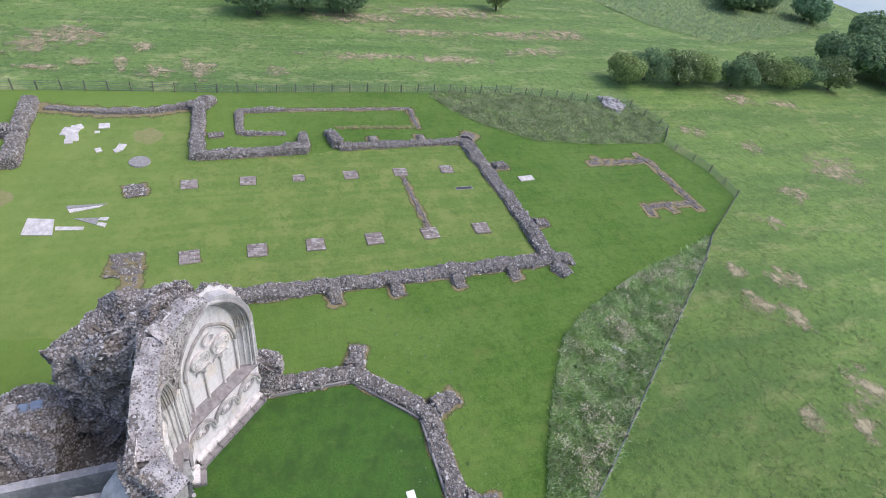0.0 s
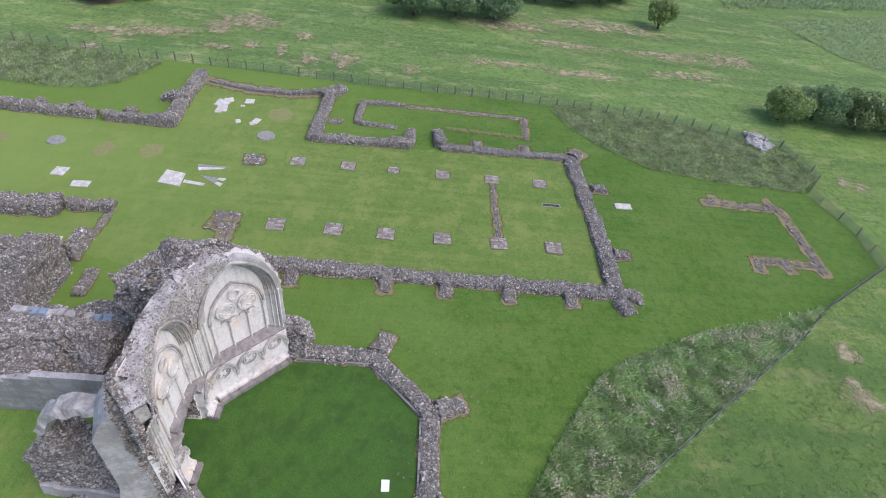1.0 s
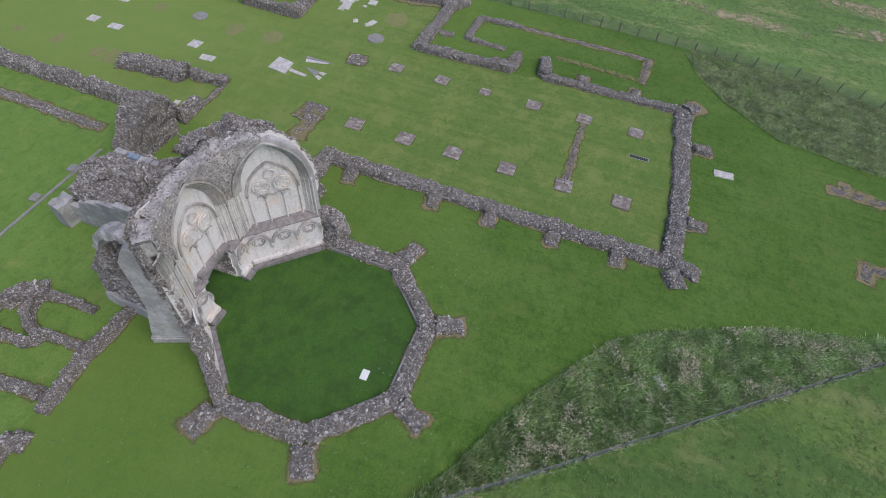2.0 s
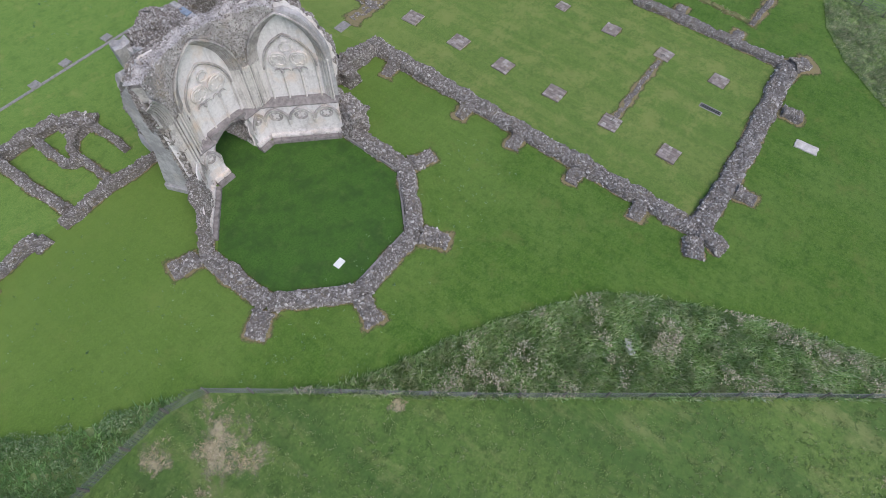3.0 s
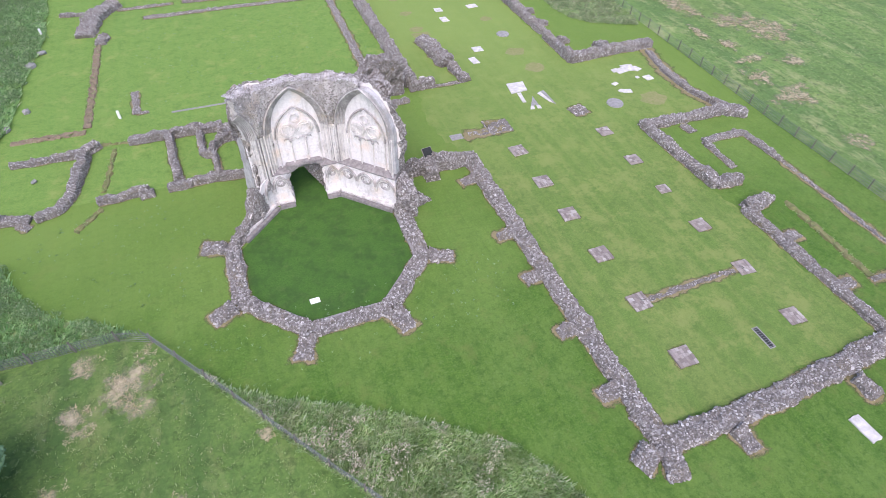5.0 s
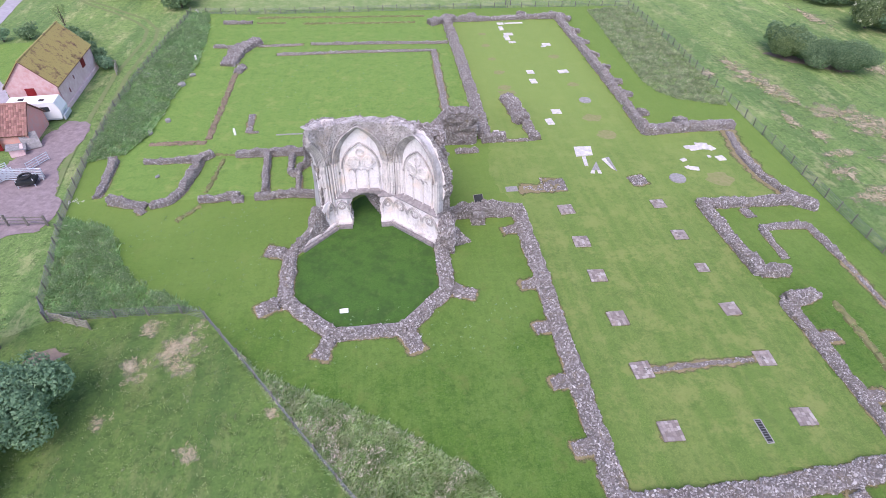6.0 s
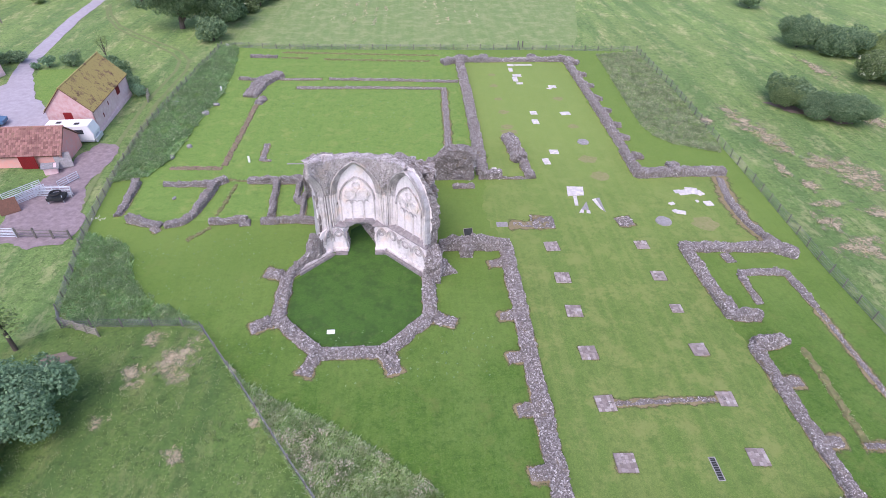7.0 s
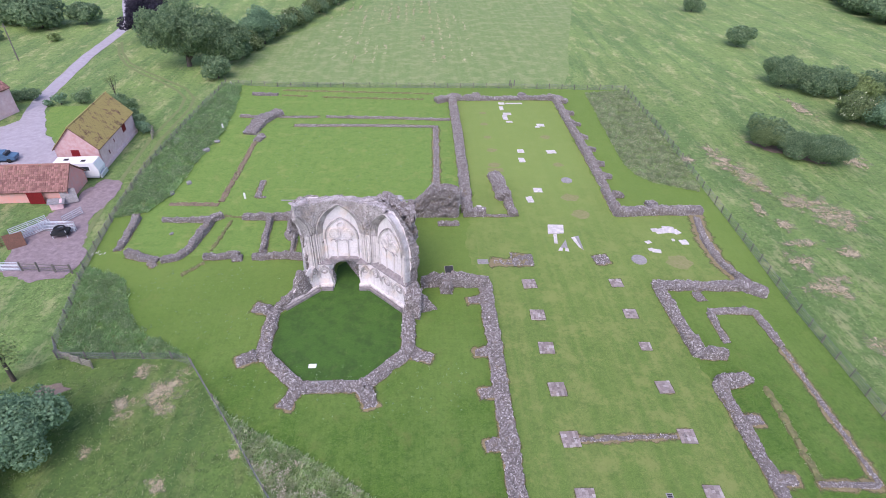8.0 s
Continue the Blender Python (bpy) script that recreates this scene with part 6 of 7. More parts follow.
for x in (28.9, 29.8):
    ob = root("gate_post", "short timber gate post by the far fence", "post", "gate posts", m=pose(x, 74.6, 0))
    part("post", box(-0.1, 0.1, -0.1, 0.1, 0, 1.3, 0.02), WOOD, ob)

rosettes = []
for _ in range(420):
    x, y = random.choice(((random.uniform(-22, -6), random.uniform(2, 15)), (random.uniform(-10, 14), random.uniform(-6, 0)), (random.uniform(-14, 14), random.uniform(31, 54))))
    rosettes.append((x, y, 0.03, random.uniform(0.06, 0.16), random.uniform(0.06, 0.16), 0.04))
thing("weed_rosettes", *leaves(rosettes, 90, (0.03, 0.07), lambda p: p[:, 2] > 0.0), LEAF, "small dark weed rosettes dotted over the lawn", "weeds", kind="stuff")

# ---- fences ----


def fence(line, label, every=2.4, tall=1.1, net=True, rails=0, material=WOOD, post=0.05):
    ob = root("fence", label, "fence", "boundary fences")
    pts = [Vector((x, y, 0)) for x, y in line]
    at = [0.0]
    for a, b in zip(pts, pts[1:]):
        at.append(at[-1] + (b - a).length)
    where = lambda d: Vector((np.interp(d, at, [p.x for p in pts]), np.interp(d, at, [p.y for p in pts]), 0))
    n = max(1, round(at[-1] / every))
    stake = box(-post, post, -post, post, -0.2, tall + 0.12, 0.012)
    me = bpy.data.meshes.new("post")
    stake.to_mesh(me)
    stake.free()
    me.materials.append(material)
    for k in range(n + 1):
        p = where(at[-1] * k / n)
        one = new("post", me)
        one.parent = ob
        one.matrix_basis = pose(p.x, p.y, 0, random.uniform(-3, 3), random.uniform(-3, 3), random.uniform(0, 90)) @ Matrix.Diagonal((1, 1, random.uniform(0.92, 1.08), 1))
    for z in ([tall * f for f in (0.08, 0.3, 0.55, 0.8, 0.97)] if net else []):
        bars = [where(at[-1] * k / n) + Vector((0, 0, z)) for k in range(n + 1)]
        piece("wire", *tube(bars, 0.016, 4), WIRE, ob)
    if net:
        verts, faces = [], []
        count = int(at[-1] / 0.2)
        for k in range(count):
            p = where(at[-1] * (k + 0.5) / count)
            w = 0.012
            b = len(verts)
            verts += [(p.x - w, p.y - w, 0.05), (p.x + w, p.y + w, 0.05), (p.x + w, p.y + w, tall * 0.8), (p.x - w, p.y - w, tall * 0.8)]
            faces.append((b, b + 1, b + 2, b + 3))
        piece("netting", verts, faces, WIRE, ob, kind="stuff")
    for r in range(rails):
        z = tall * (r + 1) / rails - 0.08
        for k in range(n):
            p, q = where(at[-1] * k / n), where(at[-1] * (k + 1) / n)
            piece("rail", *tube([p + Vector((0, 0, z)), q + Vector((0, 0, z))], 0.05, 4), material, ob)
    return ob


fence(FENCE_SOUTH, "timber post and wire fence along the farm track", 2.0)
fence(FENCE_EAST, "post and wire netting fence beside the long grass", 2.6, 1.0)
fence(FENCE_FAR_EAST, "post and wire netting fence at the field corner", 2.6, 1.0)
fence(FENCE_NORTH, "timber post and wire fence along the pasture", 2.2, 1.1)
fence(FENCE_WEST, "post and wire fence behind the nave", 2.6, 1.0)
fence([(-29.0, 14.0), (-31.6, 14.2), (-34.5, 14.4)], "weathered timber rail fence of the yard", 1.7, 1.1, False, 3, WOOD, 0.09)
fence([(-23.8, 1.4), (-20.4, 0.1)], "short weathered timber rail fence", 1.2, 1.0, False, 4, PALEWOOD, 0.07)
fence([(-36.0, 52.0), (-33.9, 51.0), (-33.2, 48.4)], "old white timber fence behind the barn", 1.2, 1.1, False, 3, PALEWOOD, 0.07)

# ---- long grass ----


def meadow_floor():
    n = Nodes("matted_meadow_floor")
    fine = n.noise(6.0, 9.0, 0.78)
    green = n.ramp(fine, [(0.3, (0.08, 0.14, 0.042)), (0.5, (0.15, 0.225, 0.077)), (0.7, (0.26, 0.325, 0.14))])
    pale = n.mask(n.noise(0.7, 8.0, 0.78), 0.50, 0.62)
    green = n.mix(pale, green, n.mix(0.5, green, (0.37, 0.40, 0.22)))
    return n.done(green, fine, 0.8, 0.12)


MEADOW = meadow_floor()

BULGE = [(-9.5, -2.4), (-6.7, -5.4), (-4.0, -7.2), (-1.2, -8.6), (2.0, -10.4), (5.0, -12.4), (8.4, -15.0), (10.2, -18.0), (11.6, -20.8), (14.2, -27.2), (15.5, -32.3), (17.2, -36.8), (13.7, -33.5), (6.4, -23.8), (-1.5, -13.5), (-6.8, -6.2)]
flat_patch("meadow", BULGE, 0.05, MEADOW, "matted floor of the uncut meadow", "ground", 0.15)
thing("long_grass", *tufts(BULGE, 64, (0.25, 0.6), 0.017, 6, 0.5, 0.7), LONGGRASS, "tall uncut meadow grass beside the fence", "grass", kind="stuff")
thing("seed_heads", *seed_heads(BULGE, 190), SEEDS, "pale brownish seed heads over the meadow grass", "grass", kind="stuff")
SOUTH_STRIP = [(-30.1, 38), (-29.2, 25), (-25.6, 26.4), (-24.0, 31), (-23.7, 40), (-22.7, 52), (-23.6, 64), (-25.2, 73.0), (-28.2, 73.3), (-29.5, 55)]
flat_patch("meadow", SOUTH_STRIP, 0.05, MEADOW, "matted floor of the weedy strip", "ground", 0.15)
thing("long_grass", *tufts(SOUTH_STRIP, 26, (0.3, 0.7), 0.022, 5, 0.1), NETTLES, "tall grass along the track fence", "grass", kind="stuff")
thing("nettles", *leaves(weed_clumps(SOUTH_STRIP, 1.0, (0.35, 0.9), (0.5, 1.3), 3), 36, (0.045, 0.11), lambda p: p[:, 2] > 0.05), WEED, "dense clumps of nettles along the track fence", "weeds", kind="stuff")
CORNER = [(-23.8, 1.3), (-12.4, 1.2), (-14.5, 2.6), (-17.5, 4.2), (-19.6, 6.5), (-21.0, 9.0), (-22.6, 12.5), (-26.2, 14.2), (-27.8, 15.0), (-24.9, 2.9)]
flat_patch("meadow", CORNER, 0.05, MEADOW, "matted floor of the weedy corner", "ground", 0.15)
thing("long_grass", *tufts(CORNER, 44, (0.25, 0.6), 0.014, 5, 0.1, 0.7), NETTLES, "tall grass in the fence corner", "grass", kind="stuff")
thing("nettles", *leaves(weed_clumps(CORNER, 0.8, (0.3, 0.85), (0.4, 1.1), 8), 80, (0.03, 0.075), lambda p: p[:, 2] > 0.05), WEED, "dense clumps of nettles in the fence corner", "weeds", kind="stuff")
NORTH_STRIP = [(43.75, 71), (42.4, 48.7), (42.1, 40.0), (43.0, 36.5), (45.0, 34.3), (50.6, 31.9), (51.4, 33.5), (52.3, 53.4), (52.3, 72.6)]
flat_patch("meadow", NORTH_STRIP, 0.05, MEADOW, "matted floor of the uncut strip", "ground", 0.15)
thing("long_grass", *tufts(NORTH_STRIP, 16, (0.25, 0.45), 0.03, 5, 0.2), STRIPGRASS, "tall uncut grass strip beside the nave", "grass", kind="stuff")
EAST_STRIP = [(49.1, -17.0), (45.0, -18.6), (41.5, -21.2), (37.0, -26.9), (35.6, -35.0), (35.2, -44.0), (38.5, -47.6), (45.0, -46.0), (49.5, -30.0), (50.2, -18.0)]
flat_patch("meadow", EAST_STRIP, 0.05, MEADOW, "matted floor of the uncut strip", "ground", 0.15)
thing("long_grass", *tufts(EAST_STRIP, 22, (0.2, 0.45), 0.03, 5, 0.25), STRIPGRASS, "tall grey-green uncut grass at the lawn's end", "grass", kind="stuff")


BLEACHED = [0]


def bleached(ob, x, y, across, along):
    """Bleached turf under a patch of dead grass, thinning out all round; each lies a little above the last."""
    BLEACHED[0] = (BLEACHED[0] + 1) % 31
    z = 0.022 + 0.003 * BLEACHED[0]
    rings = [(0.02, 0.85), (0.5, 0.68), (0.95, 0.35), (1.4, -0.3)]
    wave = [1 + 0.55 * noise.noise(Vector((math.cos(a) * 1.6 + x, math.sin(a) * 1.6 + y, 2))) for a in (2 * math.pi * k / 20 for k in range(20))]
    verts = [(x + across * g * wave[k] * math.cos(math.pi * k / 10), y + along * g * wave[k] * math.sin(math.pi * k / 10), z) for g, _ in rings for k in range(20)]
    faces = [(20 * i + k, 20 * i + 20 + k, 20 * i + 20 + (k + 1) % 20, 20 * i + (k + 1) % 20) for i in range(3) for k in range(20)]
    fringe(verts, faces, [f for _, f in rings for _ in range(20)], ob, "bleached turf under the dead grass", DEADTURF)


for x, y, r, n in ((-12.9, -2.6, 1.7, 26), (-12.4, -4.6, 0.9, 20), (-11.9, -0.4, 0.7, 20), (-15.4, 0.0, 0.9, 16), (-5.1, -8.9, 0.5, 20), (-15.5, -4.5, 1.1, 22), (-10.5, -11.5, 0.8, 16), (-17, -8.5, 0.7, 14), (12.3, -36.1, 1.2, 20), (7.9, -35.5, 1.6, 20), (5.8, -37.4, 1.2, 20), (10.5, -41.0, 1.6, 16), (-2.5, -30.3, 1.0, 20), (-3.9, -34.0, 1.6, 20), (-1.5, -37.5, 1.8, 16)):
    scraps = []
    for _ in range(9):
        a, d, q = random.uniform(0, 2 * math.pi), r * random.uniform(0.0, 1.25), r * random.uniform(0.16, 0.42)
        cx, cy = x + d * math.cos(a), y + d * math.sin(a)
        outline = [(cx + q * math.cos(b) * random.uniform(0.5, 1.4), cy + q * math.sin(b) * random.uniform(0.5, 1.4)) for b in (2 * math.pi * k / 11 for k in range(11))]
        scraps.append(tufts(outline, n * 1.1, (0.03, 0.08), 0.022, 5, 0.1, 4.0))
    bleached(thing("dead_grass", *joined(*scraps), DEADGRASS, "broken patch of tan dead grass in turf", "grass", "dead grass patches", "stuff"), x, y, r * 1.25, r * 1.1)



def drift(x, y, across, along, label, thick=22):
    """A ragged drift of dead growth, longer the way the field is mown."""
    n = 22
    outline = [(x + across / 2 * math.cos(a) * random.uniform(0.55, 1.35), y + along / 2 * math.sin(a) * random.uniform(0.6, 1.2)) for a in (2 * math.pi * k / n for k in range(n))]
    bleached(thing("dead_grass", *tufts(outline, thick * 0.8, (0.03, 0.10), 0.045, 5, -0.3, 4.0), DEADGRASS, label, "grass", "dead grass patches", "stuff"), x, y, across * 0.8, along * 0.75)


for x, y, across, along in ((58.6, 42.0, 2.6, 9.5), (60.0, 36.5, 3.0, 6.0), (63.8, 29.0, 4.6, 3.2), (66.8, 25.5, 5.0, 7.0), (58.6, 23.3, 1.8, 2.6), (58.6, 19.2, 3.6, 1.4), (57.0, 27.2, 1.4, 4.0), (56.0, 15.3, 2.2, 3.0), (63.4, 17.2, 2.4, 2.0), (80.6, 42.0, 3.4, 6.0), (52.9, 42.0, 1.8, 2.4), (84.8, 64.5, 2.2, 9.0), (61.0, 32.8, 1.4, 2.6)):
    drift(x, y, across, along, "straw-coloured drift of dead growth in the pasture", 30)
for x, y, across, along in ((77.2, -13.5, 4.0, 13.0), (81.5, -31.0, 4.5, 20.0), (71.2, -22.8, 2.4, 11.0), (71.3, -38.8, 3.0, 11.5), (72.3, -50.0, 4.5, 9.5), (61.6, -11.8, 1.8, 12.0), (60.6, -23.5, 2.6, 11.5), (57.1, 10.4, 4.5, 3.0), (56.2, 1.3, 1.8, 2.8), (64.4, -40.8, 2.4, 10.0)):
    drift(x, y, across, along, "long tan streak of dead grass across the pasture", 13)
for x, y, across, along in ((46.9, -68.6, 3.4, 5.0), (26.9, -66.8, 4.6, 7.0), (37.8, -51.7, 2.0, 3.6), (44.8, -76.6, 2.4, 4.5), (33.0, -58.0, 2.4, 3.0), (22.5, -55.0, 2.2, 3.4), (18.5, -47.0, 1.8, 2.4)):
    drift(x, y, across, along, "tan patch of dead grass in the end pasture", 15)
rows = []
for _ in range(420):
    x, y = 2.3 * round(random.gauss(8, 14) / 2.3) + random.uniform(-0.2, 0.2), random.uniform(88, 150)
    if noise.noise(Vector((x * 0.07, y * 0.05, 1.0))) < -0.12 or x > 25 or x < -15:
        continue
    q, w = random.uniform(0.2, 0.5), random.uniform(0.5, 1.8)
    rows.append(tufts([(x - q, y - w), (x + q * 0.6, y - w * 0.7), (x + q, y + w), (x - q * 0.6, y + w * 0.8)], 14, (0.04, 0.1), 0.07, 4, 0.3, 4.0))
thing("cut_straw", *joined(*rows), DEADGRASS, "pale straw left lying in rows in the hay field", "straw", kind="stuff")
thing("tussocks", *tufts([(-24, 0.6), (-12.3, 0.6), (-1.7, -13.8), (13.5, -34), (8, -46), (-14, -40), (-24, -12)], 9, (0.04, 0.14), 0.03, 5, -0.15), TUSSOCK, "rough grazed tussocks of the near pasture", "grass", kind="stuff")
thing("tussocks", *tufts([(51.5, 72), (51.2, 20), (50.6, -20), (50, -44), (80, -60), (86, 60)], 0.7, (0.06, 0.16), 0.035, 5, -0.1), TUSSOCK, "rough grazed tussocks of the far pasture", "grass", kind="stuff")
thing("tussocks", *tufts([(14, -36.5), (17.5, -37.5), (24, -46.8), (46, -48.5), (46, -72), (14, -72)], 1.0, (0.06, 0.16), 0.03, 5, -0.1), TUSSOCK, "rough grazed tussocks of the end pasture", "grass", kind="stuff")
ELDER = [(x, y, 0.75, 0.22, 0.22, 0.12) for x, y in ((5.9, -18.2), (5.7, -18.5), (6.2, -18.0))]
thing("cow_parsley", *leaves(ELDER, 120, (0.03, 0.06)), SLAB, "small spray of white cow parsley in the long grass", "flowers", kind="stuff")
for x, y in ((-28.0, 46.0), (-26.4, 71.8), (-26.8, 16.2)):
    blossom = [(x + random.uniform(-0.5, 0.5), y + random.uniform(-0.5, 0.5), 1.0 + random.uniform(-0.2, 0.3), 0.22, 0.22, 0.10) for _ in range(5)]
    thing("cow_parsley", *leaves(blossom, 40, (0.03, 0.07)), SLAB, "white cow parsley among the nettles", "flowers", kind="stuff")
heap_top = lambda x, y: 0.55 - 0.12 * math.hypot(x - 45.8, y + 43.2)
heap = prism([(48.2, -42.6), (47.9, -44.4), (45.0, -45.2), (43.4, -43.1), (45.2, -41.7)], heap_top, 3, 0.14)
ob = thing("cairn", *heap, SLAB_GREY, "heap of pale bluish stones in long grass", "stone heap")
places, normals = spread(*heap, 14)
piece("rubble", *stone_mesh(places, 0.10 + 0.16 * rng.random(len(places))), BLUEGREY, ob, kind="stuff")

# ---- trees and bushes ----
plant("hawthorn_bush", -22.3, -8.2, 5.2, 4.3, LEAF_GREY, "dense grey-green bush in the near pasture", "bush", 0.2, 26, 34, (0.08, 0.17), seed=1, clump=0.6)
plant("hawthorn_bush", -24.6, -13.5, 4.6, 3.8, LEAF_GREY, "dense grey-green bush in the near pasture", "bush", 0.2, 22, 32, (0.08, 0.17), seed=2, clump=0.6)
plant("old_thorn", -26.6, -1.2, 4.6, 2.2, LEAF_OLIVE, "thin old thorn tree with a leaning trunk", "tree", 2.6, 7, 6, (0.08, 0.18), seed=3, stem=0.16)
plant("oak_tree", -39.0, 84.5, 14.0, 8.0, LEAF, "large dark green oak by the lane", "tree", 1.0, 40, 17, (0.13, 0.27), "trees by the lane", 0.85, 4, 0.5, 0.6)
plant("oak_tree", -32.5, 86.5, 11.5, 7.2, LEAF, "dark green spreading tree at the field corner", "tree", 0.3, 30, 17, (0.13, 0.27), "trees by the lane", 0.9, 5, 0.35, 0.6)
plant("field_bush", -30.8, 77.2, 4.4, 3.2, LEAF, "round dark bush below the oak", "bush", 0.2, 8, 9, (0.15, 0.35), "trees by the lane", 1.0, 6)
plant("copper_beech", -53.0, 101.0, 12.0, 5.6, LEAF_PURPLE, "dark copper-leaved tree beside the lane", "tree", 0.4, 26, 14, (0.14, 0.28), "trees by the lane", 1.0, 7, 0.35, 0.6)
plant("hedge_tree", -28.0, 102.5, 8.5, 5.0, LEAF_GREY, "rounded grey-green tree in the field hedge", "tree", 0.4, 20, 15, (0.13, 0.27), "field hedge", 1.0, 8, 0.0, 0.65)
for k in range(12):
    x, y = -29.6 + 1.45 * k, 91.0 + 5.2 * k
    plant("hedge_bush", x, y, 3.8 + (k % 3) * 0.6, 3.2, LEAF_BLOSSOM if k % 2 else LEAF, "blossoming hawthorn in the field hedge", "bush", 0.1, 6, 7, (0.2, 0.38), "field hedge", 1.0, 9 + k)
for x, y, h, r in ((-84, 112, 6.5, 6), (-94, 116, 8, 7), (-104, 118, 8, 7), (-75, 116, 5, 4), (-112, 108, 8, 7), (-90, 100, 3.0, 3.0)):
    plant("wood_tree", x, y, h, r, LEAF, "dark tree of the wood beyond the lane", "tree", 0.5, 9, 6, (0.25, 0.5), "wood beyond the lane", 1.0, int(h * 3))
plant("garden_bush", -75.5, 101, 2.0, 2.0, LEAF_OLIVE, "small yellow-green bush by the wood", "bush", 0.1, 5, 10, (0.12, 0.25), seed=5)
for x, y, h, r, m in ((68.6, 47.2, 4.6, 3.8, LEAF_SCRUB), (72.0, 44.0, 3.6, 3.6, LEAF), (75.2, 41.8, 4.4, 4.2, LEAF)):
    plant("pasture_bush", x, y, h, r, m, "sprawling dark scrub bush in the pasture", "bush", 0.15, 30, 30, (0.07, 0.15), "pasture bushes", 1.0, int(x), 0.0, 0.65)
for k, (x, y, h, r, m) in enumerate(((88.0, 76.5, 6.0, 5.4, LEAF), (94.0, 72.0, 5.4, 5.2, LEAF), (100.0, 70.0, 4.6, 4.6, LEAF_OLIVE), (106.0, 70.5, 5.0, 5.4, LEAF), (91.5, 58.5, 5.4, 4.6, LEAF_BLOSSOM), (96.0, 55.5, 5.2, 4.8, LEAF_GREY), (103, 58, 5.2, 5.4, LEAF_GREY))):
    plant("hedge_thicket", x, y, h, r, m, "dense thicket with white blossom at the pasture edge", "bush", 0.15, 18, 14, (0.12, 0.26), "pasture thicket", 1.0, 40 + k, 0.0, 0.65)
plant("lone_tree", 92.7, 105.5, 5.2, 3.8, LEAF, "small dark tree alone in the far field", "tree", 0.6, 8, 8, (0.2, 0.4), seed=50)
plant("lone_tree", 96.0, 142.5, 4.6, 3.4, LEAF, "small dark tree alone in the far field", "tree", 0.6, 8, 8, (0.2, 0.4), seed=51)
for k, (x, y, h, r) in enumerate(((153, 133, 6, 7), (155, 144, 6.5, 8), (157, 155, 7, 8), (158, 166, 7, 9), (160, 124, 5, 7), (168, 118, 7, 9))):
    plant("far_wood_tree", x, y, h, r, LEAF, "dark far-off woodland tree", "tree", 0.4, 8, 5, (0.3, 0.55), "far woodland", 1.0, 60 + k)
for k, (x, y, h, r, m) in enumerate(((77.0, 2.0, 6.0, 4.6, LEAF), (79.0, -5.0, 6.0, 5.2, LEAF), (79.0, -11.5, 5.4, 4.4, LEAF), (90.0, 6.0, 6.5, 5.0, LEAF), (84.0, -41.5, 5.5, 2.8, LEAF_OLIVE), (92.0, -27.0, 6.0, 4.6, LEAF), (95.0, -33.0, 6.0, 4.6, LEAF), (91.0, -20.0, 5.5, 4.0, LEAF), (98.0, -38, 6.0, 4.2, LEAF_OLIVE), (69.5, 48.5, 4.5, 4.0, LEAF))):
    plant("pasture_tree", x, y, h, r, m, "dark spreading tree across the pasture", "tree", 0.4, 18, 13, (0.14, 0.28), "trees across the pasture", 1.0, 70 + k, 0.0, 0.65)
for k in range(9):
    x, y = 53.0 - 0.35 * k + (k % 2) * 1.4, -49.5 - 5.4 * k
    plant("hedge_bush", x, y, 4.6 + (k % 3) * 0.6, 3.7, (LEAF_OLIVE, LEAF, LEAF_BLOSSOM)[k % 3], "hawthorn bush in the hedge behind the lawn", "bush", 0.15, 16, 14, (0.12, 0.25), "end hedge", 1.0, 90 + k, 0.0, 0.65)
for k, (x, y) in enumerate(((57, -103), (52, -110), (60, -118), (55, -126), (70, -128))):
    plant("wood_tree", x, y, 7.5, 6.5, LEAF, "dark tree at the end of the hedge", "tree", 0.5, 9, 7, (0.22, 0.44), "end hedge", 1.0, 110 + k)
for k, (x, y) in enumerate(((92, -108), (95, -117), (100, -124), (88, -128), (98, -112))):
    plant("lakeside_tree", x, y, 6.5, 5.6, LEAF if k < 3 else LEAF_GREY, "dark tree by the water", "tree", 0.5, 8, 6, (0.24, 0.46), "lakeside trees", 1.0, 120 + k)
flat_patch("reed_floor", [(96, -68), (112, -110), (112, -150), (84, -134), (70, -86), (80, -74)], 0.03, MEADOW, "matted grey-green floor of the reed bed", "ground", 0.6)
thing("reed_bed", *tufts([(96, -68), (112, -110), (112, -150), (84, -134), (70, -86), (80, -74)], 3.0, (0.3, 0.5), 0.05, 4, 0.2), CROP, "grey-green reed bed sloping to the water", "grass", kind="stuff")
thing("reed_bed", *tufts([(100, -60), (108, -62), (140, -140), (126, -148)], 1.2, (0.8, 1.3), 0.09, 4, 0.2), CROP, "grey-green reed bed by the water", "grass", kind="stuff")

# ---- the farm ----


def pantiles(corner, along, down, rows, columns, material, parent, name="roof_tiles"):
    """A slope of clay pantiles, each course over the one below. corner: the ridge's start; along and down: the slope's edges."""
    corner, along, down = Vector(corner), Vector(along), Vector(down)
    up = along.cross(down).normalized()
    if up.z < 0:
        up = -up
    verts, faces = [], []
    for r in range(rows):
        for c in range(columns):
            j = random.uniform(-0.012, 0.012)
            for f, k in ((0.0, 0.02), (1.12, 0.075)):
                for g, arc in ((0.02, 0.0), (0.3, 0.05), (0.7, 0.05), (0.98, 0.0)):
                    verts.append(corner + along * ((c + g) / columns) + down * min(1.0, (r + f) / rows) + up * (k + arc + j))
            b = len(verts) - 8
            faces += [(b + i, b + i + 1, b + i + 5, b + i + 4) for i in range(3)] + [(b + 4, b + 5, b + 6, b + 7)]
    return piece(name, verts, faces, material, parent, kind="stuff")


